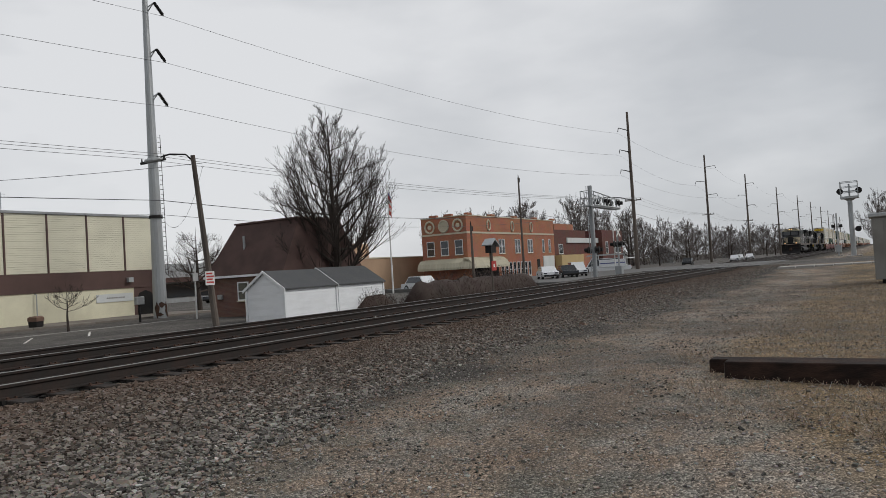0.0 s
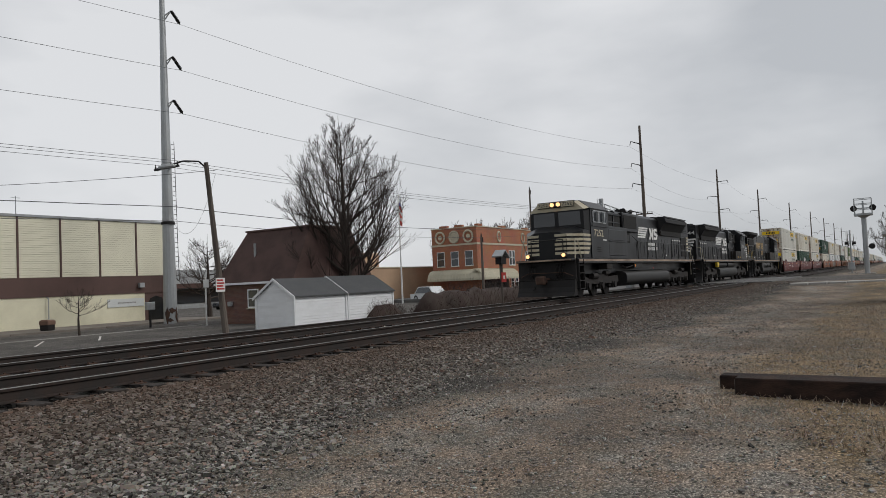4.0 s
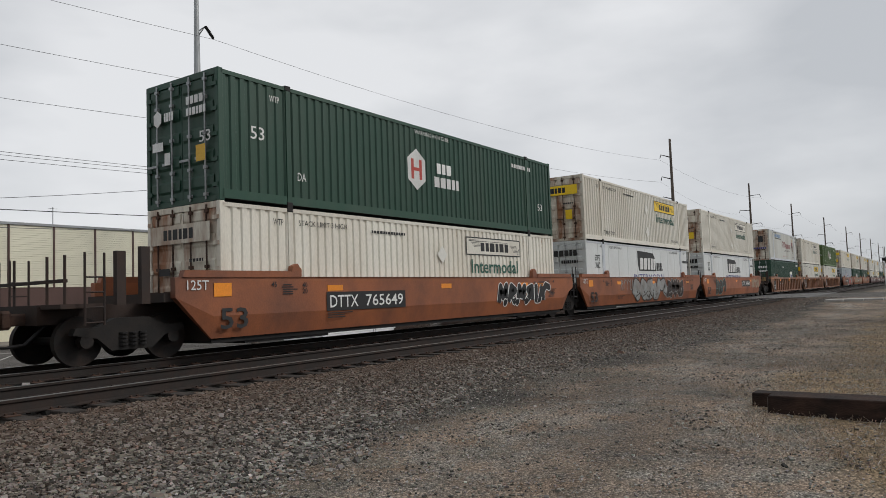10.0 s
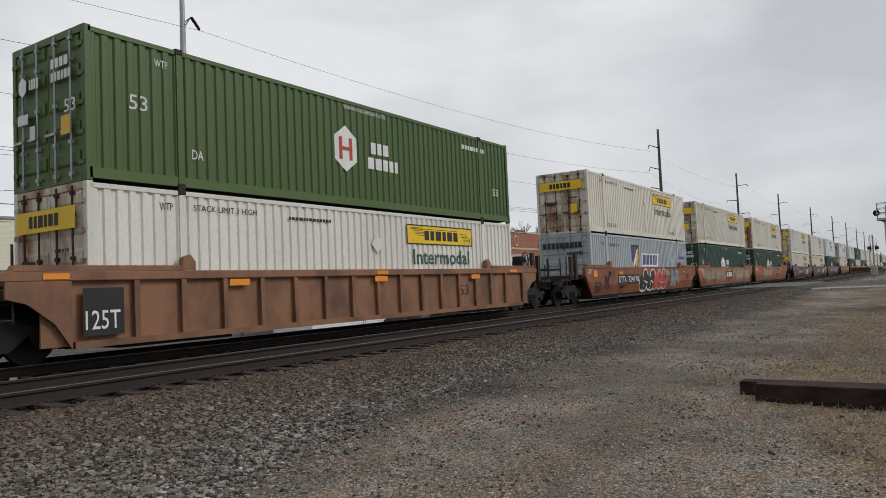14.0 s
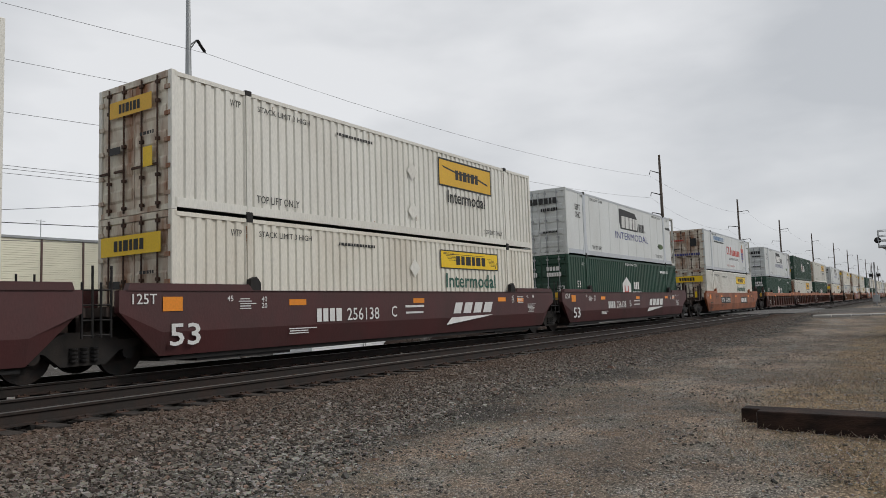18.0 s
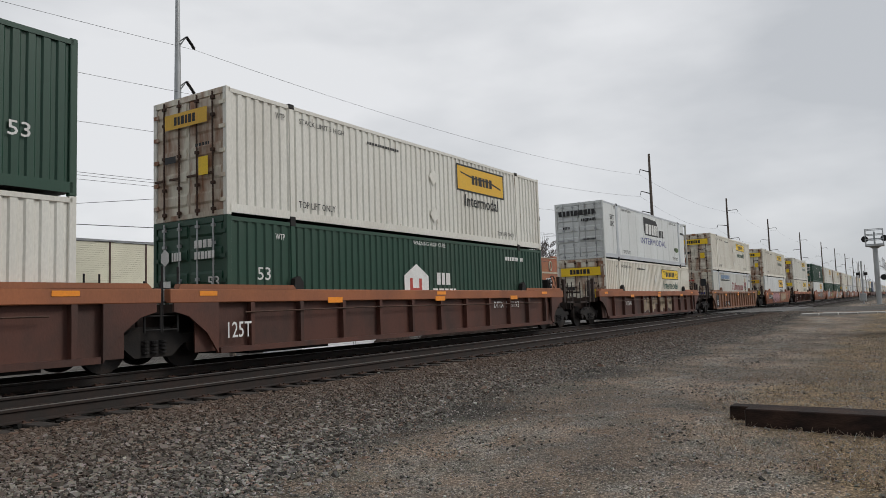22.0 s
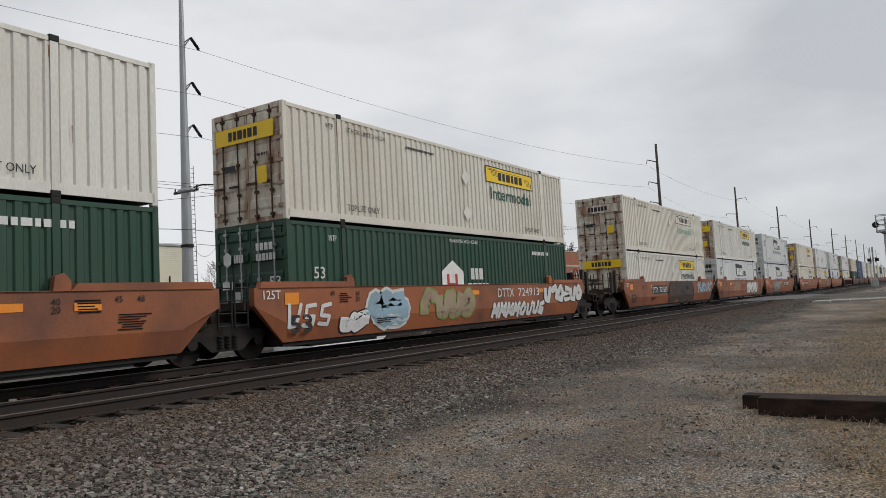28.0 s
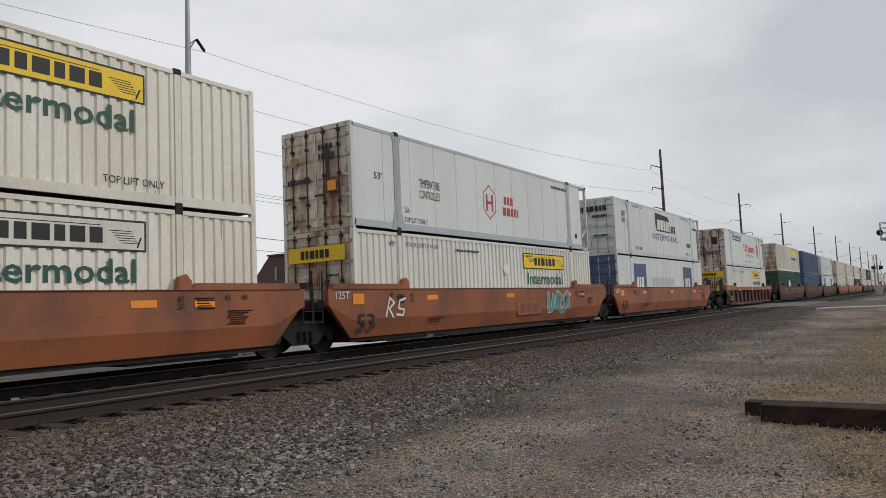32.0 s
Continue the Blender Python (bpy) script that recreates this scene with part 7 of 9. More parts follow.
    # long-hood end stripes
    for k in range(5):
        z = 2.45 + k * 0.22
        s = box(Shape(), length - rear - 0.55, length - rear + 0.003, -1.012 if not flip else -1.004, -1.002, z, z + 0.13)
        if not flip or style == "GE":
            part("end_stripe", s, M[stripe], lo)
        part("end_stripe", box(Shape(), length - rear, length - rear + 0.012, -0.985 + 0.10 * (4 - k) * (1 if flip else 0), 0.99 if k in (0, 4) or not flip else 0.35, z, z + 0.13), M[stripe], lo)
    if flip:
        part("end_block", box(Shape(), length - rear, length - rear + 0.010, 0.35, 0.99, 2.45, 3.46), M[stripe], lo, "solid block of stripe paint")
        part("end_door", box(Shape(), length - rear, length - rear + 0.02, 0.45, 0.80, 2.5, 3.2), blk, lo)
        if style != "GE":
            nm = part("lettering", text_mesh(number, 0.26, M["paintwhite"], 0.95, depth=0.008), None, lo)
            nm.matrix_basis = pose(X(length - rear) - 0.004, 0.0, 3.78) @ TURN_END
        for y in (0.55, 0.80):
            part("rear_headlight", Shape().disc((X(length - rear + 0.02), y, 3.75), 0.10, "x", 0.06, 14), M["galv"], lo)
    # marks on the hood, readable from the near side
    mx = X(logo)
    swoosh = 1.5 if not flip else 2.1
    nx0 = mx + swoosh + 0.75
    for k in range(5):
        z = 3.12 + k * 0.135
        part("logo_stripe", Shape().add([(mx + 0.06 * k, -1.044, z), (mx + swoosh + 0.14 * k, -1.044, z), (mx + swoosh + 0.09 + 0.14 * k, -1.044, z + 0.10), (mx + 0.04 + 0.06 * k, -1.044, z + 0.10)], [(0, 1, 2, 3)]), M[mark], lo)
    put_decals(lo, [("poly", "logo_shape", nx0, 3.06, [(0, 0), (0.3, 0.3), (0.1, 0.7), (0.45, 0.7), (0.7, 0.35), (0.72, 0.7), (0.98, 0.7), (0.98, 0), (0.72, 0), (0.42, 0.3), (0.4, 0)], mark, 0.026),
                    ("poly", "logo_shape", nx0 + 1.08, 3.06, [(0, 0), (0.62, 0), (0.76, 0.14), (0.76, 0.34), (0.62, 0.42), (0.3, 0.45), (0.3, 0.54), (0.74, 0.54), (0.74, 0.7), (0.14, 0.7), (0, 0.58), (0, 0.36), (0.14, 0.28), (0.46, 0.25), (0.46, 0.15), (0, 0.15)], mark, 0.026),
                    ("bars", 7, nx0 - 0.2, 2.68, 1.8, 0.2, mark, 0.05), ("bars", 8, nx0 - 0.3, 2.40, 2.1, 0.2, mark, 0.05)], -1.044)
    nx = (X(4.75) if flip else X(3.2))
    put_decals(lo, [("text", number, nx, 2.92, 0.34, 1.3, stripe if stripe != "gold" else "paintwhite"), ("bars", 8, nx + 1.2, 2.72, 0.55, 0.08, "paintwhite", 0.02)], -1.5)
    put_decals(lo, [("text", number, X(length - 1.20) - (0 if flip else 1.0), 3.66 if style == "GE" else 3.9, 0.26, 0.95, "paintwhite")], -1.03)
    # handrails
    for y in (-1.46, 1.46):
        x0, x1 = intake[0] + 1.2, length - 0.6
        rail = Shape().path([(X(x0 - 0.5), y, 3.1), (X(x0 + 0.4), y, 2.82), (X(x1 - 0.9), y, 2.82), (X(x1 - 0.2), y, 2.75)], 0.022)
        part("hand_rail", rail, M["railblack"], lo)
        for i in range(8):
            x = x0 + 0.4 + (x1 - x0 - 1.3) * i / 7
            part("stanchion", Shape().tube((X(x), y, 1.84), (X(x), y, 2.82), 0.028, n=6), M["railblack"], lo)
    for end, bright in ((0.0, stripe), (length, "railgrey")):
        sg = 1 if end == 0 else -1
        pl = Shape()
        box(pl, end + sg * 0.80, end + sg * 0.95, -1.42, 1.42, 0.80, 1.74)
        part("pilot", pl, M["iron"], lo, "black pilot sheet")
        deck = box(Shape(), end + sg * 0.42, end + sg * 1.0, -1.40, 1.40, 1.74, 1.84, 0.015)
        part("end_deck", deck, blk, lo)
        part("deck_edge", box(Shape(), end + sg * 0.40, end + sg * 0.425, -1.38, 1.38, 1.755, 1.825), M["sillpaint"], lo, "pale edge of the end deck")
        rows_ = []
        for z, lean in ((0.14, 0.26), (0.32, 0.12), (0.55, 0.03), (0.86, 0.0), (0.90, 0.02)):
            front = [(X(end + sg * (0.66 - lean - 0.26 * (1 - abs(y) / 1.42))), y, z) for y in (-1.42, -1.0, -0.5, 0.0, 0.5, 1.0, 1.42)]
            rows_.append(front + [(X(end + sg * 0.86), y, z) for y in (1.42, -1.42)])
        part("snow_plow", Shape().rings(rows_), M["iron"], lo, "worn black curved snow plow")
        part("cut_lever", Shape().path([(X(end + sg * 0.7), -1.3, 1.05), (X(end + sg * 0.62), -0.9, 1.22), (X(end + sg * 0.55), 0.0, 1.22), (X(end + sg * 0.62), 0.9, 1.22), (X(end + sg * 0.7), 1.3, 1.05)], 0.022), M["rusty"], lo)
        for side in (-1, 1):
            hoses = Shape()
            for y in (side * 0.55, side * 0.7, side * 0.85):
                hoses.path([(X(end + sg * 0.78), y, 1.6), (X(end + sg * 0.62), y, 1.45), (X(end + sg * 0.60), y * 0.98, 1.15), (X(end + sg * 0.72), y * 0.96, 1.0)], 0.028)
            part("hose_bundle", hoses, M["iron"], lo)
        part("coupler", box(box(Shape(), end + sg * 0.05, end + sg * 0.8, -0.15, 0.15, 0.78, 1.0, 0.03), end - sg * 0.1, end + sg * 0.2, -0.22, 0.22, 0.7, 1.08, 0.05), M["rusty"], lo)
        for y in (-1.38, 1.38):
            st = Shape()
            for k in range(4):
                box(st, end + sg * 0.98, end + sg * 1.55, y - 0.16, y + 0.16, 0.42 + k * 0.36, 0.46 + k * 0.36)
            box(st, end + sg * 0.95, end + sg * 0.98, y - 0.16, y + 0.16, 0.42, 1.8)
            box(st, end + sg * 1.55, end + sg * 1.58, y - 0.16, y + 0.16, 0.42, 1.8)
            part("steps", st, M["iron"], lo)
            hr = Shape().path([(X(end + sg * 0.9), y, 0.75), (X(end + sg * 0.9), y, 1.9), (X(end + sg * 1.15), y * 0.95, 2.75), (X(end + sg * 1.15), y * 0.5, 2.8)], 0.022)
            hr.path([(X(end + sg * 1.6), y, 0.75), (X(end + sg * 1.62), y, 2.0), (X(end + sg * 1.3), y, 2.7)], 0.022)
            part("grab_rail", hr, M["railgold"] if stripe == "gold" else M["railpale"], lo)
        part("end_rail", Shape().path([(X(end + sg * 0.9), -0.8, 1.84), (X(end + sg * 0.9), -0.8, 2.75), (X(end + sg * 0.9), 0.8, 2.75), (X(end + sg * 0.9), 0.8, 1.84)], 0.022), M["railblack"], lo)
        part("air_hose", Shape().path([(X(end + sg * 0.7), 0.5, 0.9), (X(end + sg * 0.4), 0.5, 0.5), (X(end + sg * 0.2), 0.45, 0.45)], 0.03), M["iron"], lo)
    return lo


M["stripecream"] = material("cream_stripe_paint", (0.50, 0.45, 0.33), 0.5, 0.0, (0.25, 0.18, 0.10), 0.25, 1.5, bump=0.0)
MOVING.append((make_locomotive("black freight locomotive with cream nose stripes and lit headlights", 24.4, "7252", "stripecream", "paintwhite", "EMD", False, True, 16.2, 11.7, (7.95, 16.6), (8.65, 11.4), (8.35, 3.5)), -75.4, RAIL))
MOVING.append((make_locomotive("black freight locomotive with white stripes, running long hood first", 22.4, "1144", "paintwhite", "paintwhite", "EMD", True, False, 14.7, 14.3, (7.7, 15.3), (7.8, 9.2), (7.8, 2.62)), -50.0, RAIL))
MOVING.append((make_locomotive("dusty black freight locomotive with gold stripes and wide radiator", 22.2, "7516", "gold", "gold", "GE", True, False, 17.6, 15.7, (9.1, 15.1), (7.6, 9.2), (8.6, 2.62)), -27.1, RAIL))


# ---- the town beyond the tracks ----
def boxed(name, x0, x1, y0, y1, z0, z1, mat, parent, label="", bev=0.0):
    return part(name, Shape().box(x0, x1, y0, y1, z0, z1, bev), M[mat], parent, label)


def window(parent, x0, x1, z0, z1, y, frame_mat="vinyl", face="y"):
    """A sash window on a wall that faces -y (or -x), with frame, sill, mid rail and dark panes."""
    t = 0.07
    P = (lambda a, b, c, d, e, f: (a, b, y + c, y + d, e, f)) if face == "y" else (lambda a, b, c, d, e, f: (y + c, y + d, a, b, e, f))
    w = part("window", Shape().box(*P(x0, x1, -0.02, 0.05, z0, z1)), M["glass"], parent)
    fr = Shape().box(*P(x0 - t, x0, -0.06, 0.06, z0 - t, z1 + t)).box(*P(x1, x1 + t, -0.06, 0.06, z0 - t, z1 + t)).box(*P(x0, x1, -0.06, 0.06, z1, z1 + t)).box(*P(x0, x1, -0.06, 0.06, z0 - t, z0)).box(*P(x0, x1, -0.05, 0.05, (z0 + z1) / 2 - 0.03, (z0 + z1) / 2 + 0.03))
    part("window_frame", fr, M[frame_mat], w)
    part("window_sill", Shape().box(*P(x0 - 0.12, x1 + 0.12, -0.12, 0.02, z0 - t - 0.08, z0 - t)), M["stone"], w)


def siding_boards(parent, x0, x1, y, z0, z1, step, mat, face="y", top=None, out=-1):
    """Lapped horizontal boards; top(z) narrows them under a gable."""
    n = round((z1 - z0) / step)
    for i in range(n):
        a, b = z0 + (z1 - z0) * i / n, z0 + (z1 - z0) * (i + 1) / n
        u0, u1 = (x0, x1) if top is None else top((a + b) / 2)
        if u1 - u0 < 0.05:
            continue
        prof = [(0, a), (out * 0.040, a), (out * 0.006, b), (0, b)]
        if face == "y":
            s = Shape().rings([[(u, y + d, z) for d, z in prof] for u in (u0, u1)])
        else:
            s = Shape().rings([[(y + d, u, z) for d, z in prof] for u in (u0, u1)])
        part("siding_board", s, M[mat], parent)


# the long cream hall
hall = thing("hall_building", "long cream metal-sided hall with a dark brown band", "building")
HX, HY = 36.4, 35.1
boxed("wall", -14, HX, HY, HY + 14, STREET, 7.15, "creamwall", hall)
for i, (a, b) in enumerate(((-14, 10.6), (10.7, 13.5), (13.6, 16.4), (16.5, 19.3), (19.4, 22.2), (22.3, 25.08), (25.18, 27.96), (28.06, 30.86), (30.96, 33.83), (33.93, HX))):
    s = Shape()
    for k in range(26):
        z = 3.06 + k * 0.155
        s.rings([[(x, HY - d, zz) for d, zz in ((0.02, z), (0.056, z + 0.004), (0.042, z + 0.153), (0.02, z + 0.153))] for x in (a, b)])
    part("siding_panel", s, M["siding"], hall, "cream horizontal metal siding")
    boxed("seam_strip", b - 0.01, b + 0.11, HY - 0.10, HY - 0.02, 3.04, 7.15, "brownband", hall)
boxed("roof_edge", -14.1, HX + 0.1, HY - 0.14, HY + 14, 7.12, 7.28, "galv", hall)
boxed("brown_band", -14, HX + 0.02, HY - 0.12, HY - 0.01, 1.72, 3.04, "brownband", hall, "dark brown band along the wall")
boxed("base_wall", -14, 34.5, HY - 0.06, HY - 0.005, STREET, 1.72, "creamwall", hall)
boxed("base_wall", 34.5, HX, HY - 0.065, HY - 0.01, STREET, 1.72, "brownband", hall)
arch = Shape().prism([(34.8, STREET), (36.2, STREET), (36.2, 0.95), (36.0, 1.3), (35.5, 1.48), (35.0, 1.3), (34.8, 0.95)], "y", HY - 0.10, HY - 0.055)
part("arched_door", arch, M["mesh_black"], hall, "dark arched doorway")
boxed("wall_sign", 31.4, 34.4, HY - 0.11, HY - 0.06, 0.75, 1.35, "white", hall, "pale wall sign")
part("sign_bars", word_bars(14, 1.5, 0.10, depth=0.0), M["ash"], hall, at=pose(32.2, HY - 0.115, 1.0))
boxed("wall_lamp", 33.9, 34.3, HY - 0.4, HY - 0.1, 2.15, 2.5, "galv", hall)
part("roof_mast", Shape().tube((25.6, HY + 1, 7.2), (25.6, HY + 1, 8.6), 0.03).tube((25.3, HY + 1, 8.5), (25.9, HY + 1, 8.5), 0.02), M["galv"], hall)

# street furniture before the hall
pave = thing("pavement", "pale concrete sidewalk with a raised kerb", "pavement", kind="structure")
for i in range(26):
    boxed("slab", -14 + i * 2.0, -12.02 + i * 2.0, 29.9, HY - 0.07, STREET - 0.1, STREET + 0.13, "sidewalk", pave, bev=0.012)
marks = thing("parking_lines", "worn white parking lines on the street", "road marking", kind="structure")
for x in (11.0, 14.1, 17.1, 20.1):
    part("line", Shape().add([(x, 18.3, STREET + 0.012), (x + 0.12, 18.3, STREET + 0.012), (x + 2.4, 21.8, STREET + 0.012), (x + 2.28, 21.8, STREET + 0.012)], [(0, 1, 2, 3)]), M["lines"], marks)
part("kerb_line", Shape().box(16, 31, 23.6, 23.75, STREET, STREET + 0.03), M["concrete"], marks)
binn = thing("litter_bin", "squat brown square litter bin on the sidewalk", "bin", pose(24.7, 30.9, STREET + 0.13, 0, 0, 20) @ Matrix.Scale(0.8, 4))
part("bin_body", Shape().rings([[(x * r, y * r, z) for x, y in ((-1, -0.9), (-0.9, -1), (0.9, -1), (1, -0.9), (1, 0.9), (0.9, 1), (-0.9, 1), (-1, 0.9))] for r, z in ((0.34, 0), (0.37, 0.04), (0.39, 0.42), (0.36, 0.44))]), M["iron"], binn, "dark pebbled lower half")
part("bin_lid", Shape().rings([[(x * r, y * r, z) for x, y in ((-1, -0.9), (-0.9, -1), (0.9, -1), (1, -0.9), (1, 0.9), (0.9, 1), (-0.9, 1), (-1, 0.9))] for r, z in ((0.40, 0.44), (0.43, 0.47), (0.42, 0.74), (0.30, 0.84))]), M["hoodbrown"], binn, "faded brown hood")
wp = thing("wall_downpipe", "thin grey downpipe standing before the hall wall", "pipe", pose(27.0, HY - 0.25, STREET))
part("pipe", Shape().tube((0, 0, 0), (0, 0, 2.1), 0.04, n=8).tube((0, 0, 2.1), (0, 0.2, 2.2), 0.04, n=8), M["galv"], wp)
cabn = thing("meter_cabinet", "grey utility cabinet on a steel post", "cabinet", pose(28.6, 26.2, STREET))
boxed("cabinet_box", -0.28, 0.28, -0.15, 0.15, 1.1, 1.6, "galv", cabn, bev=0.03)
part("post", Shape().tube((0, 0, 0), (0, 0, 1.2), 0.07), M["iron"], cabn)


# trees without leaves
def bare_tree(name, label, at, height, crown, seed, base=0.16, limbs=15, fork=6, mat="twig", trunk_r=0.26, group="", levels=3):
    """A leafless tree: a leader, limbs that curve up to an egg-shaped crown of the given radius, and branching twigs."""
    rnd = random.Random(seed)
    shapes = [Shape(), Shape(), Shape()]
    thin = 0.0056 if mat == "twig" else 0.017
    up = Vector((0, 0, 1))

    def reach(h):
        """Crown radius at a height between 0 and 1."""
        return crown * (max(0.04, 1 - ((h - 0.30) / 0.70) ** 2.1) if h > 0.30 else 1 - 0.5 * ((0.30 - h) / 0.3) ** 2)

    def fork_off(pts, r0, length, level):
        n = len(pts) - 1
        count = fork + (4 if level == 2 else 1 if level == 3 else -1)
        for k in range(count):
            f = 0.16 + 0.82 * (k + rnd.random()) / count
            i = min(n - 1, int(f * n))
            p, d = pts[i].lerp(pts[i + 1], f * n - i), (pts[i + 1] - pts[i]).normalized()
            side = d.cross(Vector((rnd.uniform(-1, 1), rnd.uniform(-1, 1), rnd.uniform(-1, 1)))).normalized()
            way = (d + side * rnd.uniform(0.5, 0.85) + up * 0.30).normalized()
            bough(p, way, length * rnd.uniform(0.36, 0.56) * (1.18 - 0.62 * f), r0 * (1 - 0.75 * f) * 0.55, level)

    def bough(p, d, length, r, level):
        n = 4 if level == 2 else 3 if level == 3 else 2
        pts = [p]
        for i in range(n):
            d = (d + Vector((rnd.uniform(-1, 1), rnd.uniform(-1, 1), rnd.uniform(-0.7, 1.0))) * 0.16 + up * 0.09).normalized()
            pts.append(pts[-1] + d * (length / n))
        for i in range(n):
            ra, rb = r * (1 - 0.8 * i / n), r * (1 - 0.8 * (i + 1) / n)
            shapes[2].tube(pts[i], pts[i + 1], max(ra, thin), max(rb, thin * 0.7), 4 if level == 2 else 3, caps=False)
        if level <= levels:
            fork_off(pts, r, length, level + 1)

    lead = [Vector((0, 0, -0.2))]
    for i in range(8):
        lead.append(lead[-1] + Vector((rnd.uniform(-1, 1) * 0.007 * height, rnd.uniform(-1, 1) * 0.007 * height, (height + 0.2) * 0.97 / 8)))
    for i in range(8):
        shapes[0].tube(lead[i], lead[i + 1], max(thin, trunk_r * (1 - 0.125 * i) ** 1.15), max(thin, trunk_r * (0.875 - 0.125 * i) ** 1.15), 9, caps=False)
    for k in range(limbs):
        f = base + (0.86 - base) * ((k + rnd.uniform(0.1, 0.9)) / limbs) ** 1.3
        i = min(7, int(f * 8))
        p0 = lead[i].lerp(lead[i + 1], f * 8 - i)
        h1 = min(0.985, f + (1 - f) * (0.08 + 0.62 * rnd.random()))
        a = 2.4 * k + rnd.uniform(-0.4, 0.4)
        out = Vector((math.cos(a), math.sin(a), 0))
        span = reach(h1) * rnd.uniform(0.82, 1.04)
        p2 = Vector((lead[i].x * (1 - f), lead[i].y * (1 - f), h1 * height)) + out * span
        p1 = p0 + out * span * rnd.uniform(0.62, 0.80) + up * (p2.z - p0.z) * rnd.uniform(0.22, 0.36)
        pts = [p0 * (1 - u) ** 2 + p1 * (2 * u * (1 - u)) + p2 * u * u + Vector((rnd.uniform(-1, 1), rnd.uniform(-1, 1), rnd.uniform(-1, 1))) * 0.05 * math.sin(3.14 * u) for u in [q / 7 for q in range(8)]]
        r = trunk_r * (1 - f) ** 0.8 * rnd.uniform(0.30, 0.46)
        for q in range(7):
            shapes[1].tube(pts[q], pts[q + 1], max(thin, r * (1 - 0.125 * q)), max(thin, r * (0.875 - 0.125 * q)), 6, caps=False)
        fork_off(pts, r, (p2 - p0).length, 2)
    t = thing(name, label, "tree", at, group)
    for nm, shape, mt in (("trunk", shapes[0], "bark"), ("limb_crown", shapes[1], "bark"), ("twig_crown", shapes[2], mat)):
        me = bpy.data.meshes.new(nm)
        me.from_pydata([tuple(v) for v in shape.v], [], shape.f)
        me.materials.append(M[mt])
        ob = part(nm, me, None, t)
        if nm != "trunk":
            ob["kind"] = "stuff"
    return t


# twig colour lightened to imitate the haze over distant trees
M["fartwig"] = material("haze_paled_twigs", (0.120, 0.102, 0.094), 0.95, 0.0, (0.10, 0.08, 0.07), 0.3, 3.0, bump=0.0)
bare_tree("bare_tree", "large leafless grey-brown tree behind the sheds", pose(35.5, 15.8, STREET), 13.4, 4.1, 12, 0.11, 40, 6, "twig", 0.34, "", 3)
bare_tree("street_tree", "small leafless street tree", pose(22.8, 24.3, STREET), 2.75, 1.65, 8, 0.45, 10, 4, "twig", 0.085, "", 2)
bare_tree("bare_tree", "low spreading leafless tree by the hall", pose(38.5, 32.5, STREET), 6.9, 3.5, 9, 0.25, 20, 7, "twig", 0.24, "", 2)
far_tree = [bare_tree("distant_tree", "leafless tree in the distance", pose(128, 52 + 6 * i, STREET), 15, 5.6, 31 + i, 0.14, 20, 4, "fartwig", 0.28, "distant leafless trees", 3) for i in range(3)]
rnd = random.Random(77)
for x, y, h in ((74, 62, 9), (82, 66, 10), (96, 70, 10), (140, 50, 16), (148, 54, 18), (155, 46, 17), (158, 58, 19), (164, 47, 18), (170, 50, 19), (178, 46, 17), (184, 42, 16), (190, 52, 18), (198, 45, 16), (205, 44, 15), (214, 50, 16), (230, 42, 14), (242, 48, 15), (256, 40, 14), (268, 46, 15), (285, 40, 14), (300, 36, 13), (318, 42, 14), (340, 36, 14), (365, 34, 14), (390, 36, 15), (420, 30, 14), (455, 32, 15), (500, 30, 15), (560, 28, 15), (168, 30, 11), (186, 27, 10), (196, 30, 12), (212, 27, 11), (222, 24, 10), (238, 26, 11), (248, 22, 10), (262, 24, 12), (280, 21, 11), (296, 20, 12), (330, 22, 12), (360, 18, 13), (400, 20, 14), (450, 19, 14), (520, 18, 15), (600, 16, 16), (690, 22, 18), (760, 14, 18), (115, -14.6, 8.5), (150, -14, 11), (190, -18, 12), (260, -20, 13), (340, -24, 14), (440, -22, 15)):
    k = h / 15 * rnd.uniform(0.9, 1.1)
    where = pose(x, y, STREET if y > 0 else 0.2, 0, 0, rnd.uniform(0, 360)) @ Matrix.Scale(k, 4)
    copy_thing(rnd.choice(far_tree), where).matrix_basis = where


# low brush under the distant trees
def distant_brush():
    rnd, sh = random.Random(53), Shape()
    for _ in range(13000):
        u = rnd.random()
        x = 128 + 420 * u * u
        y = 62 - 30 * min(1.0, u * 1.4) + rnd.uniform(-4, 4)
        h = 6.4 * (0.55 + 0.5 * noise.noise((x * 0.06, y * 0.1, 2.0)) + 0.2 * u)
        z = STREET + h * rnd.random() ** 1.3
        a, l = rnd.uniform(0, 6.283), rnd.uniform(0.8, 2.2)
        p = Vector((x, y, z))
        sh.tube(p, p + Vector((math.cos(a) * l * 0.5, math.sin(a) * l * 0.5, l * rnd.uniform(0.2, 0.9))), 0.07, 0.02, 3, caps=False)
    me = bpy.data.meshes.new("distant_brush")
    me.from_pydata([tuple(v) for v in sh.v], [], sh.f)
    # same twig colour, with distance haze mixed into it
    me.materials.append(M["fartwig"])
    tagged(new("distant_brush", me), "grey-brown leafless brush in the distance", "bushes", kind="stuff")


distant_brush()

